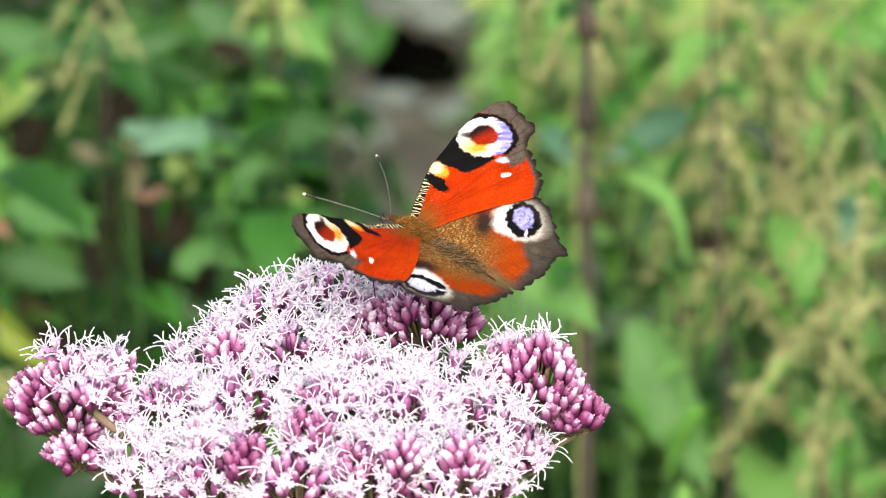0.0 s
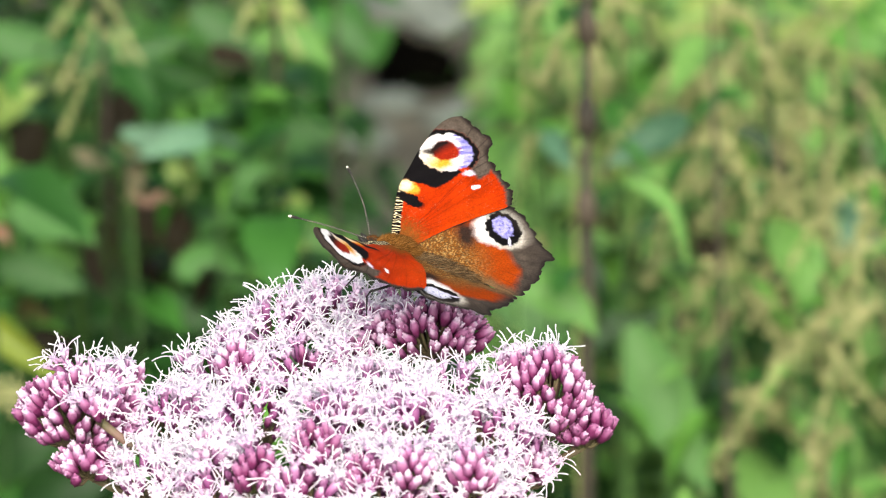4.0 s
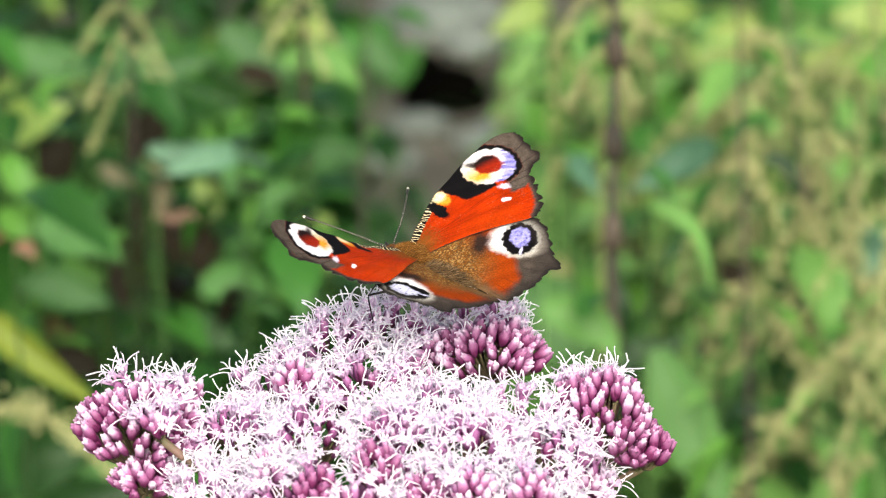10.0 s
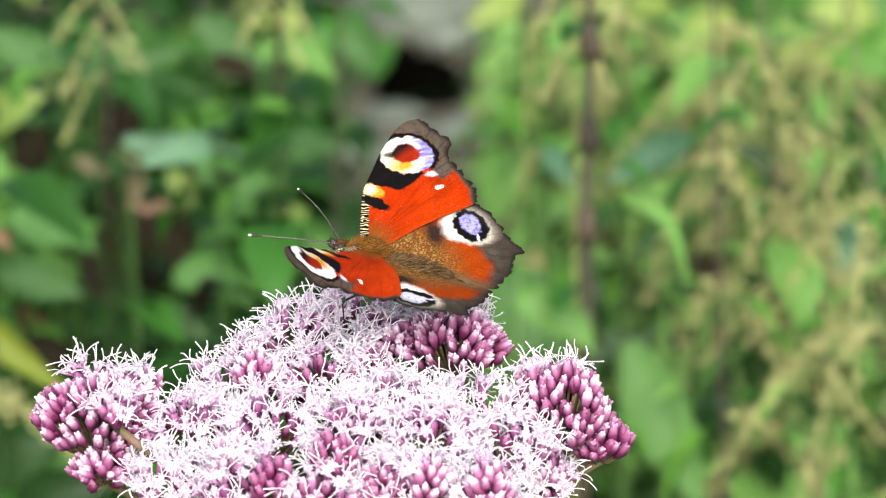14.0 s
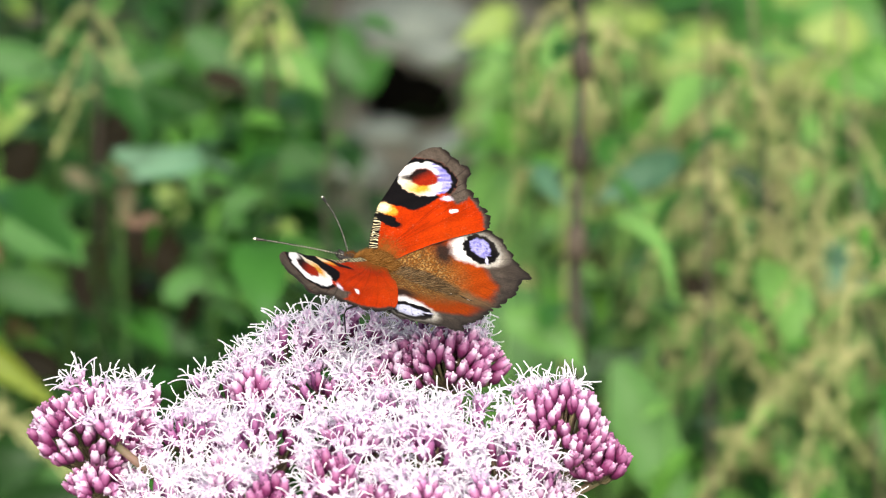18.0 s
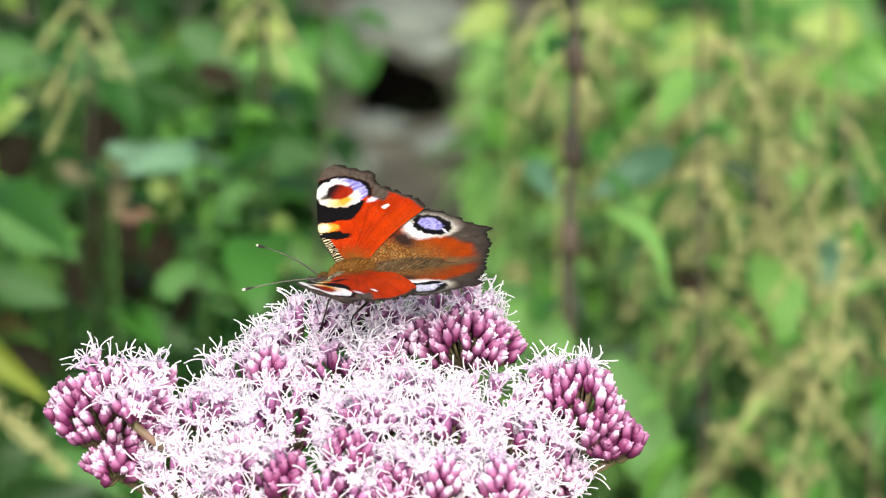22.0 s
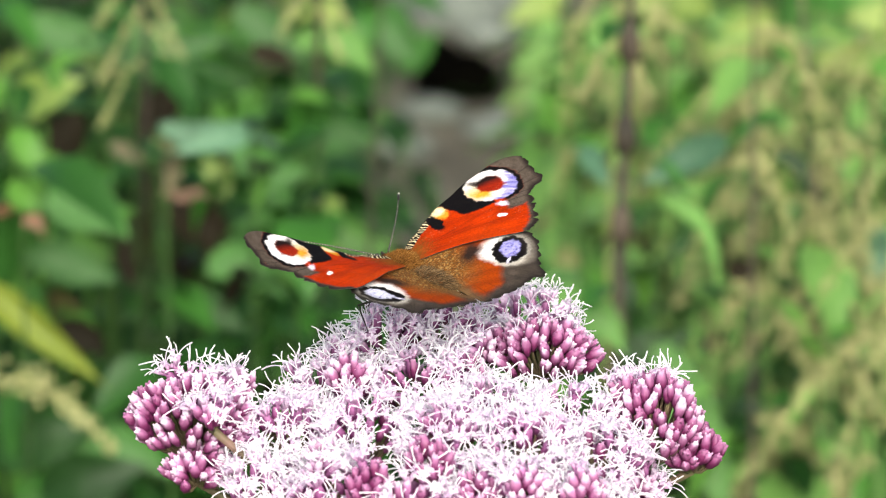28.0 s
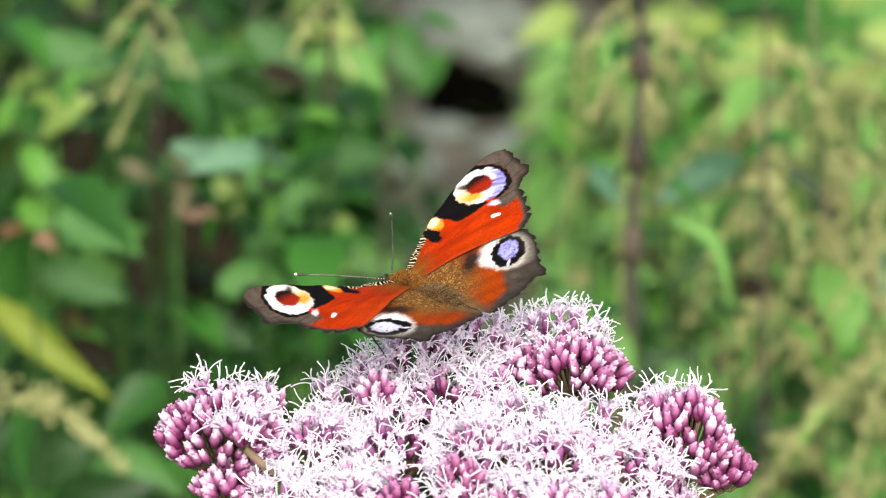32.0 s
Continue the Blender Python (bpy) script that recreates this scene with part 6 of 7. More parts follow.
SPRIGS = [
    ((-0.079, 0.765, 0.812), (-0.104, 0.744, 0.813), 0.0101, LEAF_BLUE, "blue-green leaf on a thin stalk"),
    ((-0.171, 0.699, 0.777), (-0.125, 0.669, 0.753), 0.0117, LEAF_GOLD, "yellowed leaf on a thin stalk"),
    ((-0.138, 1.232, 0.634), (-0.145, 1.206, 0.620), 0.0111, LEAF_BROWN, "withered brown leaf on a thin stalk"),
    ((-0.164, 0.838, 0.721), (-0.147, 0.817, 0.721), 0.0097, LEAF_BROWN, "withered brown leaf on a thin stalk"),
    ((0.096, 0.860, 0.783), (0.064, 0.836, 0.775), 0.0139, LEAF_BLUE, "blue-green leaf on a thin stalk"),
    ((0.039, 0.764, 0.811), (0.048, 0.741, 0.806), 0.0091, LEAF_BLUE, "blue-green leaf on a thin stalk"),
    ((0.023, 0.889, 0.715), (0.056, 0.859, 0.691), 0.0309, LEAF_FRESH, "broad fresh green leaf on a thin stalk"),
    ((-0.170, 0.844, 0.736), (-0.137, 0.821, 0.733), 0.0193, LEAF_MID, "mid green leaf on a thin stalk"),
    ((-0.182, 0.909, 0.771), (-0.155, 0.894, 0.788), 0.0177, LEAF_YELLOW, "yellow-green leaf on a thin stalk"),
    ((-0.126, 1.059, 0.744), (-0.063, 1.034, 0.734), 0.0144, LEAF_MID, "mid green leaf on a thin stalk"),
    ((-0.136, 0.853, 0.763), (-0.166, 0.829, 0.755), 0.0172, LEAF_MID, "mid green leaf on a thin stalk"),
    ((-0.051, 1.356, 0.681), (-0.031, 1.327, 0.661), 0.0222, LEAF_MID, "mid green leaf on a thin stalk"),
    ((0.140, 1.065, 0.760), (0.167, 1.042, 0.756), 0.0144, LEAF_YELLOW, "yellow-green leaf on a thin stalk"),
    ((0.133, 1.163, 0.737), (0.104, 1.140, 0.731), 0.0139, LEAF_YELLOW, "yellow-green leaf on a thin stalk"),
    ((0.158, 0.969, 0.787), (0.179, 0.946, 0.783), 0.0182, LEAF_LIGHT, "broad light green leaf on a thin stalk"),
    ((-0.120, 1.140, 0.673), (-0.105, 1.115, 0.663), 0.0096, LEAF_LIGHT, "broad light green leaf on a thin stalk"),
    ((0.119, 0.822, 0.678), (0.095, 0.809, 0.699), 0.0150, LEAF_BLUE, "blue-green leaf on a thin stalk"),
    # deep green leaves also fill spots where gaps lie in shade
    ((-0.083, 0.941, 0.710), (-0.059, 0.916, 0.702), 0.0273, LEAF_DEEP_SHADE, "deep green leaf on a thin stalk"),
    ((-0.104, 0.837, 0.718), (-0.124, 0.814, 0.713), 0.0172, LEAF_DEEP_SHADE, "deep green leaf on a thin stalk"),
    ((0.042, 1.051, 0.721), (0.028, 1.037, 0.741), 0.0168, LEAF_LIGHT, "broad light green leaf on a thin stalk"),
    ((0.156, 0.943, 0.717), (0.174, 0.919, 0.709), 0.0227, LEAF_BLUE, "blue-green leaf on a thin stalk"),
    ((0.083, 1.055, 0.733), (0.106, 1.038, 0.745), 0.0168, LEAF_LIGHT, "broad light green leaf on a thin stalk"),
    ((-0.172, 0.754, 0.783), (-0.154, 0.733, 0.784), 0.0081, LEAF_BROWN, "withered brown leaf on a thin stalk"),
    ((-0.181, 0.750, 0.771), (-0.144, 0.719, 0.746), 0.0182, LEAF_LIGHT, "broad light green leaf on a thin stalk"),
    ((-0.170, 0.725, 0.703), (-0.130, 0.711, 0.722), 0.0242, LEAF_DEEP_SHADE, "deep green leaf on a thin stalk"),
    ((-0.146, 0.674, 0.708), (-0.111, 0.659, 0.726), 0.0215, LEAF_DEEP_SHADE, "deep green leaf on a thin stalk"),
    ((-0.194, 0.824, 0.682), (-0.158, 0.801, 0.678), 0.0257, LEAF_DEEP_SHADE, "deep green leaf on a thin stalk"),
    ((-0.210, 1.135, 0.661), (-0.186, 1.121, 0.680), 0.0227, LEAF_DEEP_SHADE, "deep green leaf on a thin stalk"),
    # near-black leaves added where the foliage opens into shade
    ((-0.136, 0.994, 0.711), (-0.119, 0.970, 0.702), 0.0163, LEAF_DEAD_SHADE, "near-black leaf standing in for a shaded gap, on a thin stalk"),
    ((-0.116, 1.039, 0.688), (-0.130, 1.013, 0.674), 0.0192, LEAF_DEAD_SHADE, "near-black leaf standing in for a shaded gap, on a thin stalk"),
    ((-0.138, 1.031, 0.667), (-0.115, 1.007, 0.659), 0.0192, LEAF_DEAD_SHADE, "near-black leaf standing in for a shaded gap, on a thin stalk"),
    ((-0.152, 1.130, 0.647), (-0.136, 1.117, 0.668), 0.0177, LEAF_DEAD_SHADE, "near-black leaf standing in for a shaded gap, on a thin stalk"),
    ((-0.157, 1.146, 0.690), (-0.142, 1.132, 0.710), 0.0151, LEAF_DEAD_SHADE, "near-black leaf standing in for a shaded gap, on a thin stalk"),
    ((-0.166, 1.077, 0.648), (-0.147, 1.052, 0.636), 0.0172, LEAF_DEAD_SHADE, "near-black leaf standing in for a shaded gap, on a thin stalk"),
    ((-0.045, 1.632, 0.562), (-0.025, 1.618, 0.585), 0.0221, LEAF_MID, "mid green leaf on a thin stalk"),
    ((0.044, 1.545, 0.617), (0.020, 1.517, 0.597), 0.0182, LEAF_PALE, "pale green leaf on a thin stalk"),
    ((0.111, 1.539, 0.628), (0.073, 1.520, 0.636), 0.0233, LEAF_YELLOW, "pale green leaf on a thin stalk"),
    ((0.085, 1.427, 0.637), (0.047, 1.413, 0.656), 0.0237, LEAF_PALE, "pale green leaf on a thin stalk"),
    ((0.052, 1.632, 0.558), (0.015, 1.608, 0.551), 0.0231, LEAF_PALE, "pale green leaf on a thin stalk"),
    ((0.107, 1.715, 0.563), (0.144, 1.699, 0.578), 0.0236, LEAF_PALE, "pale green leaf on a thin stalk"),
    ((0.082, 1.581, 0.573), (0.111, 1.563, 0.581), 0.0183, LEAF_PALE, "pale green leaf on a thin stalk"),
    ((0.102, 1.568, 0.572), (0.072, 1.553, 0.587), 0.0185, LEAF_PALE, "pale green leaf on a thin stalk"),
    ((0.044, 1.490, 0.650), (0.015, 1.466, 0.642), 0.0181, LEAF_YELLOW, "pale green leaf on a thin stalk"),
    ((0.125, 1.541, 0.626), (0.099, 1.525, 0.640), 0.0153, LEAF_YELLOW, "pale green leaf on a thin stalk"),
    ((0.091, 1.435, 0.614), (0.064, 1.415, 0.617), 0.0165, LEAF_PALE, "pale green leaf on a thin stalk"),
    ((0.087, 1.566, 0.609), (0.114, 1.550, 0.623), 0.0173, LEAF_PALE, "pale green leaf on a thin stalk"),
    ((0.088, 1.632, 0.545), (0.122, 1.610, 0.541), 0.0215, LEAF_YELLOW, "pale green leaf on a thin stalk"),
    ((0.095, 1.728, 0.551), (0.069, 1.709, 0.557), 0.0165, LEAF_PALE, "pale green leaf on a thin stalk"),
    ((0.135, 1.594, 0.564), (0.167, 1.570, 0.558), 0.0206, LEAF_PALE, "pale green leaf on a thin stalk"),
    ((0.051, 1.681, 0.555), (0.080, 1.663, 0.564), 0.0185, LEAF_YELLOW, "pale green leaf on a thin stalk"),
    ((0.081, 1.565, 0.620), (0.056, 1.541, 0.612), 0.0153, LEAF_PALE, "pale green leaf on a thin stalk"),
    ((0.084, 1.064, 0.608), (0.065, 1.046, 0.617), 0.0106, LEAF_DEEP_SHADE, "deep green leaf on a thin stalk"),
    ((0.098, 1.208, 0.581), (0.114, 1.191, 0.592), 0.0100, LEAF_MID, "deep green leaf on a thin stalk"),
    ((0.087, 1.088, 0.605), (0.063, 1.067, 0.607), 0.0140, LEAF_DEEP_SHADE, "deep green leaf on a thin stalk"),
    ((0.086, 1.022, 0.665), (0.070, 1.005, 0.677), 0.0088, LEAF_DEEP_SHADE, "deep green leaf on a thin stalk"),
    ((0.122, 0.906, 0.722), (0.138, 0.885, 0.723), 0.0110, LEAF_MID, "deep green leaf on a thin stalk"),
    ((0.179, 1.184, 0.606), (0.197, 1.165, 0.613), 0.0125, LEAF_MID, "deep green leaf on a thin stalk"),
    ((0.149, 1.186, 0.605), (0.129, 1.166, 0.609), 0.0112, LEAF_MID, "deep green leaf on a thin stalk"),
    ((0.119, 1.061, 0.649), (0.098, 1.040, 0.652), 0.0121, LEAF_DEEP_SHADE, "deep green leaf on a thin stalk"),
    ((0.119, 1.044, 0.696), (0.140, 1.023, 0.697), 0.0139, LEAF_DEEP_SHADE, "deep green leaf on a thin stalk"),
    ((0.133, 0.920, 0.671), (0.115, 0.903, 0.684), 0.0098, LEAF_DEEP_SHADE, "deep green leaf on a thin stalk"),
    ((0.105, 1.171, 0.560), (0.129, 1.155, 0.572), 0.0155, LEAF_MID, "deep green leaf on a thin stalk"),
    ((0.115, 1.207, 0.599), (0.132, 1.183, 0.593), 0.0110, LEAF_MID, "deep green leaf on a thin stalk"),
    ((0.112, 1.023, 0.652), (0.130, 1.002, 0.652), 0.0119, LEAF_DEEP_SHADE, "deep green leaf on a thin stalk"),
    ((0.196, 1.212, 0.629), (0.218, 1.192, 0.631), 0.0145, LEAF_DEEP_SHADE, "deep green leaf on a thin stalk"),
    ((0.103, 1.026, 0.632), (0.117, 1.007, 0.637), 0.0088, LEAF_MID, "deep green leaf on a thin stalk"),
    ((0.126, 1.186, 0.611), (0.146, 1.169, 0.624), 0.0130, LEAF_DEEP_SHADE, "deep green leaf on a thin stalk"),
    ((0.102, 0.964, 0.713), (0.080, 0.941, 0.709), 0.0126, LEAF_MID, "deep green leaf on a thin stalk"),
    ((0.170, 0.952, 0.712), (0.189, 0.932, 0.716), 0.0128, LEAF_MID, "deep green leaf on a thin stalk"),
    ((-0.052, 0.959, 0.718), (-0.030, 0.937, 0.715), 0.0131, LEAF_DEEP_SHADE, "deep green leaf on a thin stalk"),
    ((-0.189, 1.132, 0.610), (-0.208, 1.109, 0.605), 0.0126, LEAF_DEEP_SHADE, "deep green leaf on a thin stalk"),
    ((-0.171, 0.995, 0.664), (-0.144, 0.978, 0.676), 0.0152, LEAF_DEEP_SHADE, "deep green leaf on a thin stalk"),
    ((-0.158, 1.118, 0.616), (-0.137, 1.100, 0.625), 0.0118, LEAF_DEEP_SHADE, "deep green leaf on a thin stalk"),
    ((-0.081, 1.005, 0.688), (-0.103, 0.985, 0.689), 0.0137, LEAF_DEEP_SHADE, "deep green leaf on a thin stalk"),
    ((-0.145, 0.951, 0.661), (-0.121, 0.931, 0.662), 0.0134, LEAF_DEEP_SHADE, "deep green leaf on a thin stalk"),
    ((-0.058, 1.108, 0.644), (-0.080, 1.091, 0.657), 0.0137, LEAF_DEEP_SHADE, "deep green leaf on a thin stalk"),
    ((-0.163, 1.158, 0.644), (-0.136, 1.139, 0.652), 0.0157, LEAF_DEEP_SHADE, "deep green leaf on a thin stalk"),
    ((0.076, 0.968, 0.644), (0.095, 0.945, 0.640), 0.0151, LEAF_DEEP_SHADE, "deep green leaf on a thin stalk"),
    ((0.060, 0.896, 0.660), (0.079, 0.873, 0.656), 0.0155, LEAF_DEEP_SHADE, "deep green leaf on a thin stalk"),
    ((0.071, 0.933, 0.639), (0.090, 0.912, 0.640), 0.0154, LEAF_DEEP_SHADE, "deep green leaf on a thin stalk"),
    ((0.094, 0.958, 0.632), (0.071, 0.938, 0.636), 0.0166, LEAF_DEEP_SHADE, "deep green leaf on a thin stalk"),
    ((0.068, 0.881, 0.645), (0.051, 0.863, 0.654), 0.0125, LEAF_DEEP_SHADE, "deep green leaf on a thin stalk"),
    ((0.105, 0.850, 0.657), (0.124, 0.831, 0.662), 0.0154, LEAF_DEEP_SHADE, "deep green leaf on a thin stalk"),
    ((0.096, 0.905, 0.654), (0.079, 0.884, 0.654), 0.0120, LEAF_DEEP_SHADE, "deep green leaf on a thin stalk"),
    ((0.113, 0.893, 0.680), (0.129, 0.873, 0.684), 0.0125, LEAF_DEEP_SHADE, "deep green leaf on a thin stalk"),
    ((0.201, 1.579, 0.630), (0.236, 1.556, 0.624), 0.0234, LEAF_PALE, "pale green leaf on a thin stalk"),
    ((0.227, 1.649, 0.624), (0.192, 1.626, 0.620), 0.0205, LEAF_YELLOW, "pale green leaf on a thin stalk"),
    ((0.224, 1.451, 0.652), (0.189, 1.433, 0.661), 0.0209, LEAF_YELLOW, "pale green leaf on a thin stalk"),
    ((0.220, 1.488, 0.618), (0.254, 1.470, 0.627), 0.0225, LEAF_PALE, "pale green leaf on a thin stalk"),
    ((0.213, 1.397, 0.638), (0.186, 1.377, 0.642), 0.0160, LEAF_YELLOW, "pale green leaf on a thin stalk"),
    ((0.193, 1.380, 0.642), (0.215, 1.361, 0.647), 0.0148, LEAF_YELLOW, "pale green leaf on a thin stalk"),
    ((0.218, 1.719, 0.538), (0.174, 1.697, 0.537), 0.0267, LEAF_PALE, "pale green leaf on a thin stalk"),
    ((0.174, 1.451, 0.677), (0.208, 1.436, 0.694), 0.0226, LEAF_YELLOW, "pale green leaf on a thin stalk"),
    ((0.192, 1.593, 0.574), (0.225, 1.575, 0.583), 0.0220, LEAF_PALE, "pale green leaf on a thin stalk"),
]
for foot, tip, width, mat, label in SPRIGS:
    sprig(foot, tip, width, mat, label)


def blade(points, width, mat, label):
    """A herb that shows one curved leaf: the leaf follows the points, folded along its midrib, on a thin stalk from the ground."""
    line = [Vector(p) for p in spline(points, 4)]
    base = Vector((line[0].x + rnd(-0.01, 0.01), line[0].y + 0.03, 0.0))
    plant = thing("broadleaf_herb", base, label, "plant", "broad-leaved herbs")
    n = len(line) - 1
    verts, faces = [], []
    for i, p in enumerate(line):
        t = i / n
        along_it = (line[min(i + 1, n)] - line[max(i - 1, 0)]).normalized()
        face = Vector((0.0, -0.9, 0.45))
        side = along_it.cross(face).normalized()
        face = side.cross(along_it)
        half = width / 2 * max(0.02, math.sin(math.pi * min(1.0, 0.06 + 0.94 * t) ** 0.8)) * (1.05 if i % 2 else 0.97)
        for k in (-1.0, -0.5, 0.0, 0.5, 1.0):
            verts.append(p - base + side * half * k + face * half * 0.22 * abs(k))
    for i in range(n):
        for k in range(4):
            a = i * 5 + k
            faces.append((a, a + 1, a + 6, a + 5))
    part("leaf", Shape().add(verts, faces).mesh("leaf", mat), plant)
    part("stem", Shape().tube([(0, 0, 0), (line[0] - base) * 0.55 + Vector((0.004, 0.008, 0)), line[0] - base], [0.0011, 0.0009, 0.0006], 6).mesh("stem", GREENSTEM), plant)


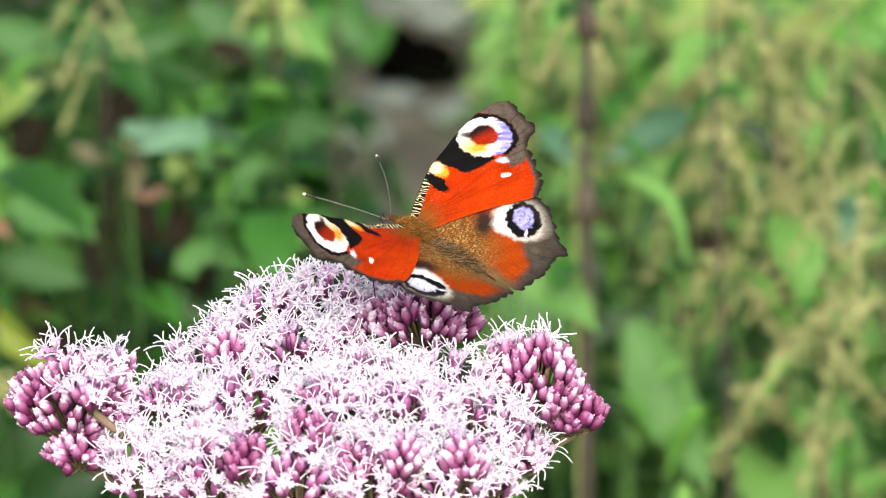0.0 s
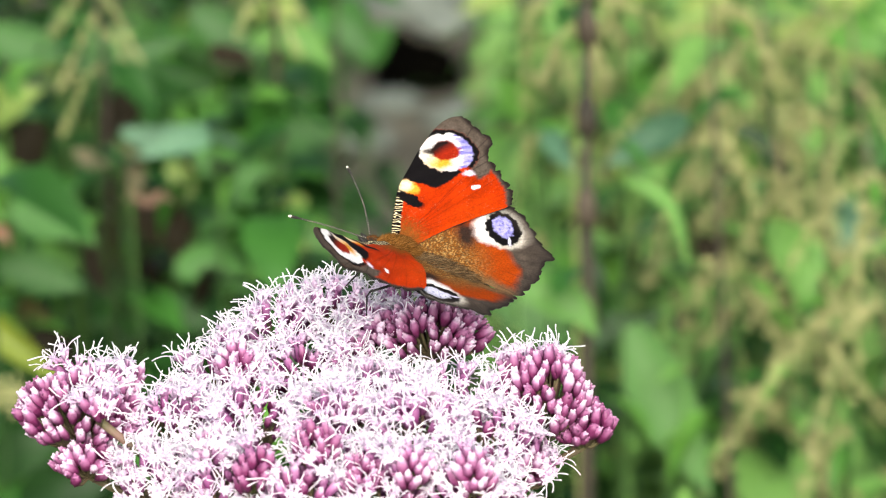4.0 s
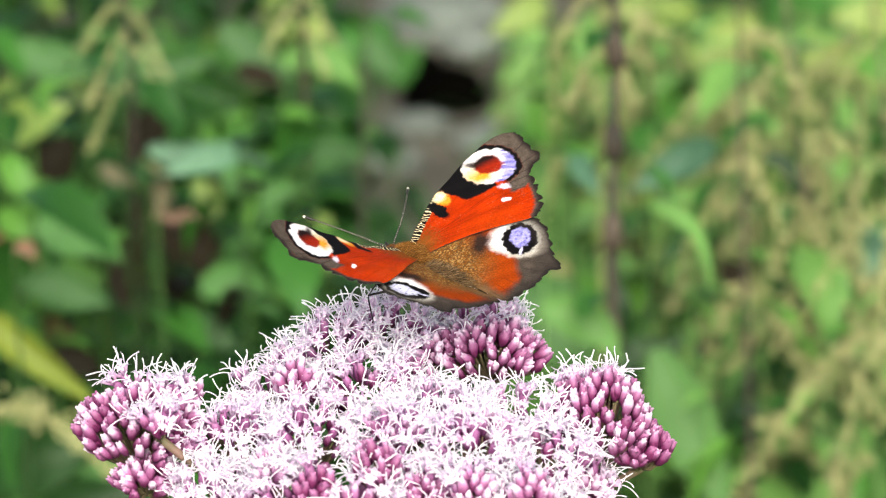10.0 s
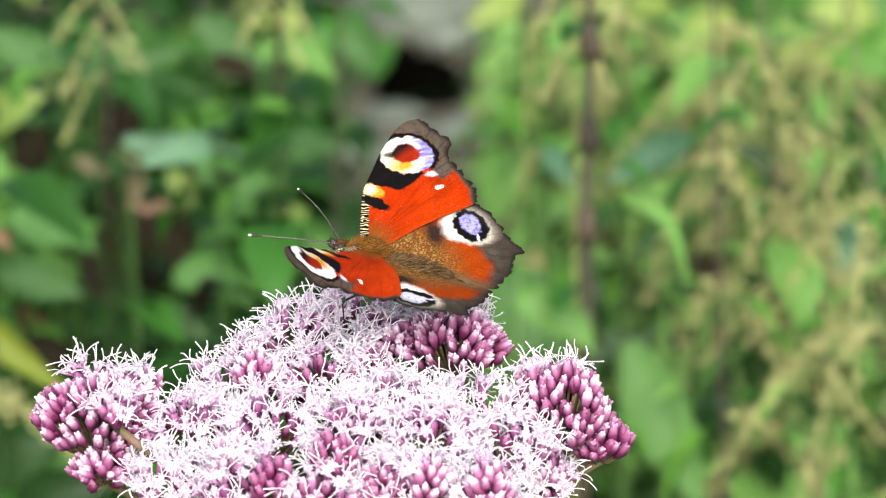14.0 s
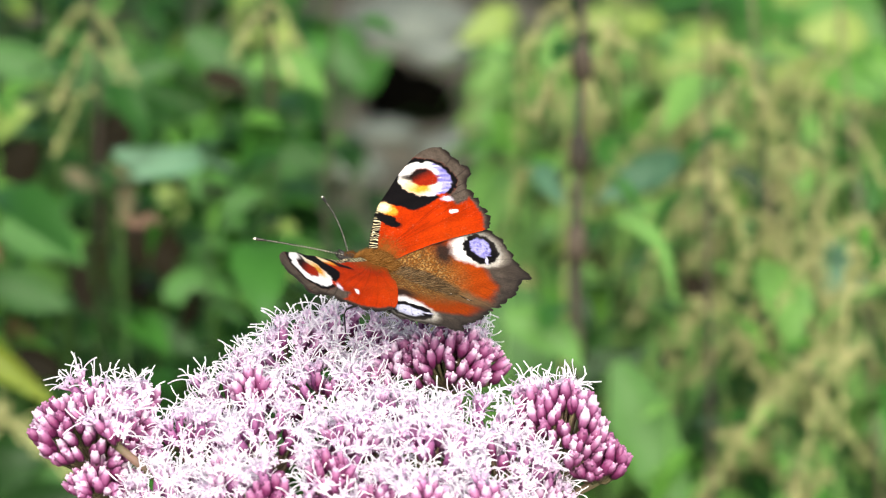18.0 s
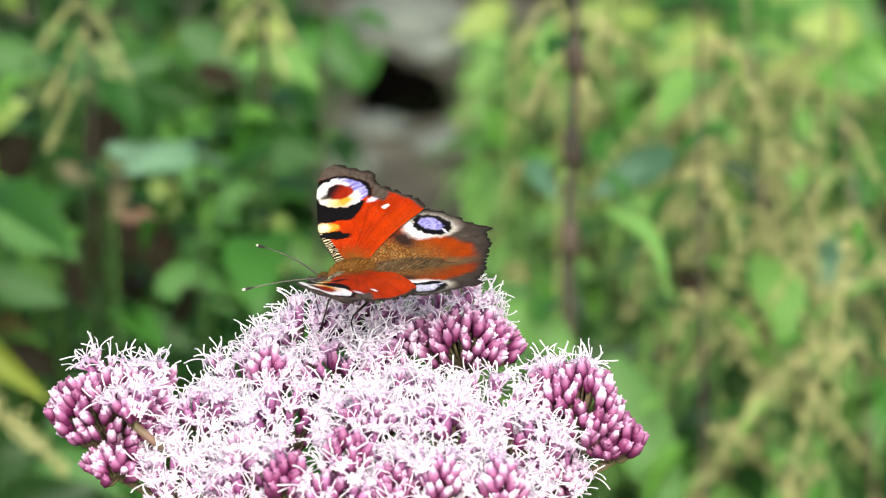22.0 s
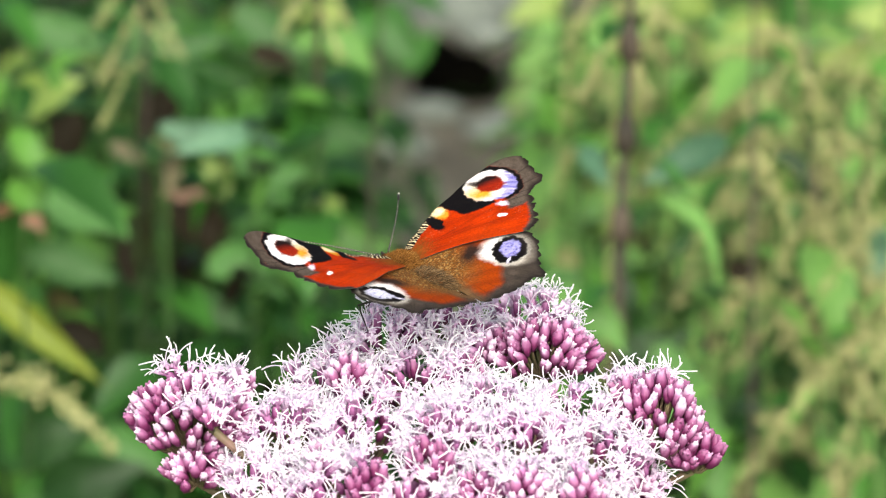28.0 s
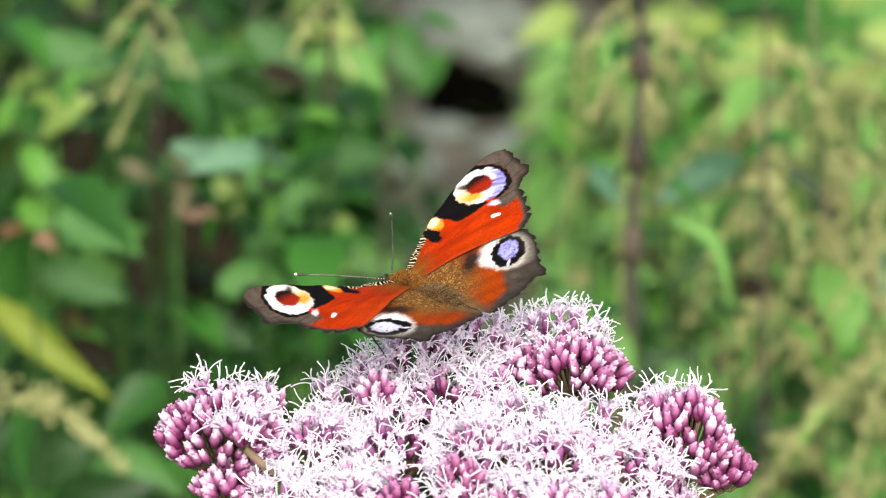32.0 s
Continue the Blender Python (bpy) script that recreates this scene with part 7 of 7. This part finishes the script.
BLADES = [
    (((0.0623, 0.6635, 0.8271), (0.0708, 0.6627, 0.8249), (0.0789, 0.6600, 0.8175), (0.0841, 0.6533, 0.7989)), 0.0061, LEAF_LIGHT, "narrow light green leaf arching over on its stalk"),
    (((0.0674, 0.7218, 0.7528), (0.0757, 0.7147, 0.7332), (0.0856, 0.7080, 0.7146), (0.0953, 0.7009, 0.6950)), 0.0223, LEAF_FRESH, "large smooth fresh green leaf hanging on its stalk"),
    # near-black leaves below stand in for shaded openings between the herbs
    (((-0.1542, 0.9090, 0.7688), (-0.1595, 0.9060, 0.7604), (-0.1627, 0.9030, 0.7520), (-0.1692, 0.9000, 0.7436)), 0.0166, LEAF_DEAD_SHADE, "near-black hanging leaf standing in for a shaded gap"),
    (((-0.1146, 0.8660, 0.7973), (-0.1187, 0.8627, 0.7881), (-0.1261, 0.8602, 0.7810), (-0.1303, 0.8580, 0.7748)), 0.0133, LEAF_DEAD_SHADE, "near-black hanging leaf standing in for a shaded gap"),
    (((-0.1208, 0.8022, 0.7675), (-0.1238, 0.7987, 0.7577), (-0.1257, 0.7951, 0.7479), (-0.1225, 0.7923, 0.7401)), 0.0125, LEAF_DEAD_SHADE, "near-black hanging leaf standing in for a shaded gap"),
    (((-0.1146, 0.8319, 0.7616), (-0.1039, 0.8298, 0.7557), (-0.0964, 0.8269, 0.7479), (-0.0983, 0.8233, 0.7379)), 0.0170, LEAF_DEAD_SHADE, "near-black curled leaf standing in for a shaded gap"),
    (((-0.1458, 0.7414, 0.7459), (-0.1397, 0.7400, 0.7422), (-0.1336, 0.7390, 0.7395), (-0.1295, 0.7366, 0.7329)), 0.0111, LEAF_DEAD_SHADE, "near-black curled leaf standing in for a shaded gap"),
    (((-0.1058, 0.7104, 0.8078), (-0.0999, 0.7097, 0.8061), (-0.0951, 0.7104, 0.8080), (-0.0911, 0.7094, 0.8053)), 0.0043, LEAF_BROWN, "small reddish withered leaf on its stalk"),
    (((-0.0883, 0.9181, 0.7947), (-0.0817, 0.9174, 0.7928), (-0.0750, 0.9167, 0.7908), (-0.0705, 0.9148, 0.7857)), 0.0084, LEAF_DEAD_SHADE, "near-black curled leaf standing in for a shaded gap"),
    (((0.0930, 0.7507, 0.7744), (0.0957, 0.7497, 0.7716), (0.0981, 0.7483, 0.7679), (0.0979, 0.7460, 0.7612)), 0.0085, LEAF_DEAD_SHADE, "near-black curled leaf standing in for a shaded gap"),
    (((0.1075, 0.7637, 0.8108), (0.1136, 0.7631, 0.8090), (0.1177, 0.7617, 0.8052), (0.1198, 0.7597, 0.7996)), 0.0065, LEAF_DEEP_SHADE, "dark green leaf under the seed strings"),
    (((-0.1083, 0.9504, 0.7366), (-0.1014, 0.9481, 0.7303), (-0.0967, 0.9451, 0.7218), (-0.0932, 0.9420, 0.7133)), 0.0109, LEAF_YELLOW, "yellowed leaf among the green ones"),
    (((-0.1499, 0.9665, 0.7808), (-0.1339, 0.9642, 0.7747), (-0.1158, 0.9658, 0.7792), (-0.0977, 0.9674, 0.7838)), 0.0136, LEAF_MID, "mid green leaf spread over the darker ones"),
    (((-0.1140, 0.7843, 0.8066), (-0.1017, 0.7833, 0.8039), (-0.0854, 0.7837, 0.8051), (-0.0690, 0.7823, 0.8015)), 0.0094, LEAF_BLUE, "blue-green leaf catching the sky"),
    (((-0.1583, 0.7496, 0.7685), (-0.1462, 0.7489, 0.7668), (-0.1360, 0.7476, 0.7632), (-0.1259, 0.7466, 0.7605)), 0.0141, LEAF_MID, "mid green leaf spread over the darker ones"),
    (((-0.1505, 0.6593, 0.8130), (-0.1467, 0.6596, 0.8139), (-0.1448, 0.6589, 0.8122), (-0.1429, 0.6584, 0.8108)), 0.0049, LEAF_BROWN, "small withered leaf at a stem"),
    (((-0.0727, 0.9666, 0.7821), (-0.0591, 0.9674, 0.7844), (-0.0488, 0.9659, 0.7803), (-0.0407, 0.9629, 0.7719)), 0.0136, LEAF_LIGHT, "light green leaf spread over the darker ones"),
    (((-0.0911, 0.8465, 0.7431), (-0.0761, 0.8472, 0.7454), (-0.0653, 0.8454, 0.7405), (-0.0545, 0.8422, 0.7316)), 0.0150, LEAF_MID, "mid green leaf spread over the darker ones"),
    (((0.0259, 0.6522, 0.7953), (0.0373, 0.6510, 0.7919), (0.0468, 0.6491, 0.7867), (0.0527, 0.6459, 0.7779)), 0.0142, LEAF_LIGHT, "light green leaf spread behind the flower"),
    (((-0.1391, 0.7260, 0.7033), (-0.1270, 0.7271, 0.7063), (-0.1148, 0.7257, 0.7027), (-0.1025, 0.7224, 0.6934)), 0.0141, LEAF_MID, "mid green leaf spread over the darker ones"),
    (((0.0502, 0.7370, 0.7358), (0.0622, 0.7404, 0.7454), (0.0723, 0.7404, 0.7456), (0.0802, 0.7425, 0.7514)), 0.0101, LEAF_DEEP_SHADE, "dark green leaf behind the stalk"),
    (((-0.1526, 0.7564, 0.7876), (-0.1425, 0.7557, 0.7859), (-0.1303, 0.7544, 0.7823), (-0.1221, 0.7517, 0.7748)), 0.0182, LEAF_MID, "mid green leaf spread over the darker ones"),
    (((-0.1642, 0.8268, 0.7468), (-0.1535, 0.8254, 0.7430), (-0.1408, 0.8247, 0.7412), (-0.1301, 0.8226, 0.7354)), 0.0148, LEAF_LIGHT, "light green leaf spread over the darker ones"),
    (((-0.0917, 0.8581, 0.7754), (-0.0808, 0.8552, 0.7675), (-0.0700, 0.8545, 0.7657), (-0.0572, 0.8552, 0.7679)), 0.0150, LEAF_MID, "mid green leaf spread over the darker ones"),
    (((-0.0786, 0.8995, 0.7429), (-0.0696, 0.8957, 0.7327), (-0.0650, 0.8920, 0.7224), (-0.0561, 0.8890, 0.7142)), 0.0177, LEAF_MID, "mid green leaf spread over the darker ones"),
    (((-0.0966, 0.7952, 0.7483), (-0.0862, 0.7959, 0.7505), (-0.0757, 0.7945, 0.7467), (-0.0673, 0.7917, 0.7390)), 0.0156, LEAF_MID, "mid green leaf spread over the darker ones"),
    (((-0.1152, 0.7924, 0.7402), (-0.1047, 0.7903, 0.7345), (-0.0922, 0.7896, 0.7327), (-0.0795, 0.7868, 0.7251)), 0.0146, LEAF_MID, "mid green leaf spread over the darker ones"),
    (((-0.0723, 0.9574, 0.7564), (-0.0608, 0.9551, 0.7502), (-0.0494, 0.9544, 0.7482), (-0.0380, 0.9529, 0.7441)), 0.0136, LEAF_MID, "mid green leaf spread over the darker ones"),
    (((-0.0569, 0.9436, 0.7182), (-0.0488, 0.9406, 0.7098), (-0.0396, 0.9390, 0.7056), (-0.0306, 0.9398, 0.7079)), 0.0136, LEAF_LIGHT, "light green leaf spread over the darker ones"),
    (((-0.1524, 0.9711, 0.7936), (-0.1432, 0.9680, 0.7852), (-0.1318, 0.9673, 0.7833), (-0.1182, 0.9689, 0.7878)), 0.0159, LEAF_MID, "mid green leaf spread over the darker ones"),
    (((-0.1796, 0.9695, 0.7889), (-0.1681, 0.9672, 0.7827), (-0.1567, 0.9665, 0.7807), (-0.1453, 0.9642, 0.7745)), 0.0159, LEAF_MID, "mid green leaf spread over the darker ones"),
    (((-0.1006, 1.0191, 0.7798), (-0.0889, 1.0167, 0.7734), (-0.0794, 1.0136, 0.7648), (-0.0677, 1.0128, 0.7627)), 0.0163, LEAF_MID, "mid green leaf spread over the darker ones"),
    (((-0.1188, 0.8205, 0.7889), (-0.1135, 0.8184, 0.7830), (-0.1113, 0.8159, 0.7762), (-0.1154, 0.8131, 0.7682)), 0.0085, LEAF_TAN, "tan withered leaf hanging among the green ones"),
    (((-0.1345, 0.8201, 0.7876), (-0.1293, 0.8190, 0.7848), (-0.1250, 0.8183, 0.7828), (-0.1198, 0.8186, 0.7835)), 0.0065, LEAF_TAN, "small tan withered leaf among the green ones"),
]
for points, width, mat, label in BLADES:
    blade(points, width, mat, label)


def string_nettle(top, low, thick, mat, strings):
    """A nettle gone to seed: a leaning stem with branching strings of tiny seeds that droop to both sides."""
    top, low = Vector(top), Vector(low)
    base = Vector((low.x + 0.01, low.y + 0.04, 0.0))
    plant = thing("wild_herb", base, "nettle gone to seed with drooping beige seed strings", "plant", "nettles gone to seed")
    part("stem", Shape().tube([(0, 0, 0), (low - base) * 0.6 + Vector((0, 0.01, 0)), low - base, low.lerp(top, 0.5) - base + Vector((0.001, 0, 0)), top - base], [thick * 1.3, thick * 1.2, thick, thick * 0.9, thick * 0.7], 6).mesh("stem", mat), plant)
    for a, b in strings:
        a, b = Vector(a) - base, Vector(b) - base
        peak = a.lerp(b, 0.35) + Vector((0, 0, 0.3 * abs(b.x - a.x)))
        line = [Vector(p) for p in spline([a, peak, a.lerp(b, 0.75) + Vector((0, 0, 0.1 * abs(b.x - a.x))), b], 5)]
        s = Shape().tube(line, [0.0005] * len(line), 4)
        for i, p in enumerate(line[1:]):
            for _ in range(3):
                q = p + Vector((rnd(-1, 1), rnd(-1, 1), rnd(-1.6, 0.6))) * 0.0017
                s.ball(q, (0.0006, 0.0006, 0.0008), 3, 5)
        part("seed_string", s.mesh("seed_string", SEED), plant, "drooping string of beige-green seeds")


SEEDED = [
    ((0.1149, 0.8076, 0.8737), (0.1357, 0.7689, 0.6776), 0.0010, TWIG, (((0.1175, 0.7951, 0.8391), (0.1022, 0.7695, 0.8268)), ((0.1198, 0.7903, 0.8257), (0.1358, 0.7645, 0.8131)), ((0.1210, 0.7862, 0.8142), (0.0947, 0.7569, 0.7916)), ((0.1231, 0.7834, 0.8065), (0.1442, 0.7556, 0.7886)), ((0.1223, 0.7806, 0.7988), (0.0929, 0.7521, 0.7782)), ((0.1243, 0.7799, 0.7969), (0.1507, 0.7461, 0.7621)), ((0.1255, 0.7758, 0.7854), (0.1024, 0.7439, 0.7556)), ((0.1267, 0.7737, 0.7796), (0.1408, 0.7433, 0.7543)), ((0.1278, 0.7703, 0.7700), (0.1107, 0.7398, 0.7443)), ((0.1289, 0.7689, 0.7662), (0.1611, 0.7406, 0.7470)), ((0.1291, 0.7661, 0.7585), (0.0946, 0.7377, 0.7384)), ((0.1302, 0.7633, 0.7508), (0.1473, 0.7324, 0.7240)), ((0.1314, 0.7592, 0.7393), (0.1111, 0.7296, 0.7158)), ((0.1326, 0.7564, 0.7316), (0.1596, 0.7283, 0.7128)), ((0.1327, 0.7537, 0.7239), (0.1012, 0.7268, 0.7081)))),
    ((0.1538, 0.8847, 0.8520), (0.1772, 0.8427, 0.6468), 0.0009, TWIG, (((0.1565, 0.8730, 0.8198), (0.1401, 0.8467, 0.8055)), ((0.1590, 0.8643, 0.7956), (0.1719, 0.8375, 0.7801)), ((0.1614, 0.8585, 0.7795), (0.1409, 0.8302, 0.7596)), ((0.1638, 0.8527, 0.7634), (0.1793, 0.8238, 0.7423)), ((0.1662, 0.8477, 0.7493), (0.1458, 0.8152, 0.7178)), ((0.1675, 0.8426, 0.7352), (0.1821, 0.8109, 0.7064)), ((0.1689, 0.8368, 0.7190), (0.1484, 0.8051, 0.6899)))),
    ((0.1012, 0.8184, 0.7855), (0.1028, 0.8057, 0.6613), 0.0010, GREENSTEM, (((0.1008, 0.8170, 0.7815), (0.0838, 0.7911, 0.7683)), ((0.1007, 0.8149, 0.7756), (0.1150, 0.7876, 0.7591)), ((0.1009, 0.8021, 0.7401), (0.0844, 0.7778, 0.7313)), ((0.1006, 0.7993, 0.7322), (0.1137, 0.7708, 0.7123)), ((0.1006, 0.7957, 0.7224), (0.0828, 0.7673, 0.7021)))),
    ((0.0455, 0.7112, 0.9005), (0.0478, 0.7163, 0.8259), 0.0007, SEED, (((0.0457, 0.7067, 0.8879), (0.0311, 0.6823, 0.8791)), ((0.0457, 0.7054, 0.8843), (0.0625, 0.6798, 0.8725)), ((0.0458, 0.7034, 0.8788), (0.0680, 0.6830, 0.8815)), ((0.0461, 0.7015, 0.8734), (0.0589, 0.6753, 0.8600)), ((0.0462, 0.7002, 0.8698), (0.0343, 0.6747, 0.8578)))),
    ((-0.1255, 0.8360, 0.8615), (-0.1231, 0.8369, 0.7754), 0.0013, STEM, (((-0.1247, 0.8311, 0.8478), (-0.1390, 0.8063, 0.8379)), ((-0.1242, 0.8297, 0.8439), (-0.1079, 0.8029, 0.8287)), ((-0.1237, 0.8276, 0.8380), (-0.1366, 0.7993, 0.8185)), ((-0.1234, 0.8254, 0.8322), (-0.1057, 0.7980, 0.8152)), ((-0.1228, 0.8212, 0.8204), (-0.1363, 0.7938, 0.8031)))),
    ((-0.0628, 0.8842, 0.8486), (-0.0610, 0.8954, 0.7909), 0.0016, STEM, (((-0.0626, 0.8799, 0.8365), (-0.0489, 0.8550, 0.8265)), ((-0.0621, 0.8784, 0.8324), (-0.0743, 0.8535, 0.8221)), ((-0.0616, 0.8763, 0.8264), (-0.0508, 0.8507, 0.8145)))),
]
for top, low, thick, mat, strings in SEEDED:
    string_nettle(top, low, thick, mat, strings)


def seed_head(foot, tip, spread=1.0, tufts=46, seeds=5):
    """A nodding stalk set with small pale seeds all along its upper part."""
    foot, tip = Vector(foot), Vector(tip)
    base = Vector((foot.x, foot.y + 0.01, 0.0))
    plant = thing("seed_grass", base, "pale beige grass stalk with a nodding seed head", "plant")
    bow = Vector((0, 0, 0.012))
    at = lambda t: foot.lerp(tip, t) + bow * math.sin(math.pi * t) - base
    part("stem", Shape().tube([(0, 0, 0), (foot - base) * 0.5, at(0), at(0.35), at(0.7), at(1)], [0.0015, 0.0014, 0.0012, 0.001, 0.0008, 0.0005], 6).mesh("stem", SEED), plant)
    for i in range(tufts):
        t = (i + 0.5) / tufts
        s = Shape()
        for _ in range(seeds):
            s.ball(at(t) + Vector((rnd(-1, 1), rnd(-1, 1), rnd(-1, 1))) * 0.0042 * spread * (1.1 - t * 0.8), (0.0011, 0.001, 0.0013), 4, 6)
        part("seed_tuft", s.mesh("seed_tuft", SEED), plant)


seed_head((-0.1654, 0.6404, 0.7627), (-0.1156, 0.6140, 0.7488), 1.7, 26, 4)
seed_head((0.1093, 1.0551, 0.7326), (0.1295, 1.0239, 0.7054))
seed_head((0.1493, 0.8612, 0.7847), (0.1221, 0.8285, 0.7532))
seed_head((0.1321, 0.8473, 0.7464), (0.1560, 0.8183, 0.7253), 1.5, 24, 4)
seed_head((-0.1679, 1.2074, 0.7127), (-0.1586, 1.1769, 0.6873))
seed_head((0.0511, 1.4493, 0.6463), (0.0679, 1.4164, 0.6144))
seed_head((0.0905, 1.3555, 0.6810), (0.0759, 1.3242, 0.6532))
seed_head((0.1378, 1.1605, 0.7299), (0.1539, 1.1303, 0.7053))


def thicket(name, count, box, kinds, mat, label, tilt=35.0):
    """A low tangle of leaves too many to count, with a gap in it that bares the soil."""
    s = Shape()
    for _ in range(count):
        p = (rnd(*box[0]), rnd(*box[1]), rnd(*box[2]))
        if abs(p[0] + 0.006) < 0.012 * (p[1] + 0.75) + 0.07 and p[2] > 0.02:
            continue
        s.merge(random.choice(kinds), Matrix.Translation(p) @ pose(0, 0, 0, rnd(-tilt, tilt), rnd(-tilt, tilt), rnd(0, 360)) @ Matrix.Scale(rnd(0.6, 1.2), 4))
    return tagged(new(name, s.mesh(name, mat)), label, "undergrowth", kind="stuff")


random.seed(21)
thicket("undergrowth", 800, ((-0.9, 0.9), (1.1, 3.4), (0.02, 0.42)), NETTLE, LEAF_MID, "low tangle of green leaves over the soil")
# the deep green layers put shade of the low foliage into their colour
thicket("undergrowth", 600, ((-0.9, 0.9), (1.2, 4.0), (0.02, 0.40)), BROAD, LEAF_DEEP_SHADE, "low tangle of deep green leaves over the soil")
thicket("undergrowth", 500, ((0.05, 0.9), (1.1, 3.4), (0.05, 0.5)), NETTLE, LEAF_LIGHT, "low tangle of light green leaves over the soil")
thicket("undergrowth", 1500, ((-0.65, 0.65), (1.9, 4.3), (0.0, 0.2)), NETTLE, LEAF_DEEP_SHADE, "low carpet of deep green leaves over the soil")
thicket("undergrowth", 90, ((-0.9, 0.9), (1.1, 3.4), (0.1, 0.5)), NETTLE, LEAF_YELLOW, "scattered yellow-green leaves over the soil")


def shoots(count, xs, ys, rise, kinds, mat, label, scale):
    """Thin shoots too many to count: each a fine stem from the ground with small leaves all up its last stretch."""
    s = Shape()
    for _ in range(count):
        y = rnd(*ys)
        reach = y + 0.75
        x = rnd(*xs) * reach
        top = 1.32 - 0.364 * reach + rnd(*rise) * reach
        lean = rnd(-0.02, 0.02)
        s.tube([(x - lean, y, 0.0), (x - lean * 0.4, y, top * 0.6), (x, y, top)], [0.0009, 0.0008, 0.0003], 4)
        for k in range(9):
            t = 1.0 - 0.035 * k - rnd(0, 0.02)
            p = (x - lean * (1 - t), y, top * t)
            s.merge(random.choice(kinds), Matrix.Translation(p) @ pose(0, 0, 0, rnd(-30, 30), rnd(-25, 35), rnd(0, 360)) @ Matrix.Scale(rnd(0.7, 1.3) * scale, 4))
    return tagged(new("undergrowth", s.mesh("undergrowth", mat)), label, "undergrowth", kind="stuff")


shoots(18, (-0.11, -0.03), (0.75, 1.3), (-0.05, 0.055), NETTLE, LEAF_DEEP_SHADE, "fine shoots with small deep green leaves", 0.34)
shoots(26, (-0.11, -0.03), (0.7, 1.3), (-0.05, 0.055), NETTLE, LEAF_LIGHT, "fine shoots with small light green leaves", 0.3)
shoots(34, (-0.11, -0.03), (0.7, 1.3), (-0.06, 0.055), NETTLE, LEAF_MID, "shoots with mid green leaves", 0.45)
shoots(10, (-0.11, -0.03), (0.75, 1.2), (-0.05, 0.05), SLIM, LEAF_DEAD_SHADE, "fine shoots with small near-black leaves", 0.4)
shoots(22, (0.025, 0.11), (0.75, 1.3), (-0.06, 0.02), NETTLE, LEAF_DEEP_SHADE, "fine shoots with small deep green leaves", 0.32)
shoots(26, (0.02, 0.11), (0.7, 1.3), (-0.05, 0.06), SLIM, LEAF_PALE, "fine shoots with small pale green leaves", 0.28)
shoots(12, (0.02, 0.11), (0.9, 1.4), (0.0, 0.06), SLIM, LEAF_YELLOW, "fine shoots with small yellow-green leaves", 0.3)


def stone(at, size, mat, label, seed):
    """A rounded, uneven stone, half sunk in the soil; it also shapes the black lumps of the shaded gap."""
    s = Shape().ball((0, 0, 0), size, 12, 18)
    s.v = [tuple(Vector(p) * (1 + 0.22 * noise.noise(Vector(p) * 14 + Vector((seed, 0, 0))))) for p in s.v]
    ob = new("stone", s.mesh("stone", mat))
    ob.location = at
    tagged(ob, label, "stone", "stones on the soil")


for at, size, mat, label in (
    # first two: the shade of a gap, built as black lumps
    ((-0.015, 3.300, 0.010), (0.0430, 0.0258, 0.0387), GAP_BLACK, "black lump standing in for a shaded gap on the soil"),
    ((-0.044, 3.383, 0.010), (0.0284, 0.0171, 0.0252), GAP_BLACK, "black lump standing in for a shaded gap on the soil"),
    ((-0.026, 3.537, 0.010), (0.0537, 0.0322, 0.0311), STONE, "pale grey stone lying on the soil"),
    ((-0.060, 3.114, 0.010), (0.0247, 0.0148, 0.0175), STONE, "pale grey stone lying on the soil"),
    ((0.048, 3.221, 0.010), (0.0343, 0.0206, 0.0127), STONE, "flat grey-brown stone lying on the soil"),
    ((-0.022, 3.577, 0.010), (0.0656, 0.0393, 0.0274), STONE, "pale grey stone lying on the soil"),
    ((0.034, 3.175, 0.010), (0.0496, 0.0298, 0.0125), STONE, "flat grey-brown stone lying on the soil"),
    ((-0.066, 3.114, 0.010), (0.0232, 0.0139, 0.0103), STONE, "small pale grey stone on the soil"),
    ((-0.044, 3.225, 0.010), (0.0317, 0.0190, 0.0106), STONE, "flat grey-brown stone lying on the soil"),
    ((0.009, 3.469, 0.010), (0.0307, 0.0184, 0.0134), STONE, "pale grey stone lying on the soil"),
):
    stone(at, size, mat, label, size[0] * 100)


# one more tuft of open florets on the far slope of the flower head
cluster((-0.0342, -0.0030, 1.0305), (0.0045, 0.005, 0.0045), 1.0, label=OPEN)


def motions():
    walk(flower, FLOWER_ROWS)
    walk(butterfly, BUTTERFLY_ROWS)
    for wing, column, turn in ((fore_r, 1, -1), (hind_r, 1, -1), (fore_l, 2, 1), (hind_l, 2, 1)):
        walk(wing, [(row[0], pose(0, 0, wing["lift"], 0, turn * row[column], 0)) for row in WING_ROWS])

    for ant, sx, a, b in ((ANTENNAE[0], 1, 1, 2), (ANTENNAE[1], -1, 3, 4)):
        walk(ant, [(row[0], pose(sx * 0.0006, 0.0043, -0.0005, row[b], 0, row[a])) for row in ANTENNA_ROWS])


motions()
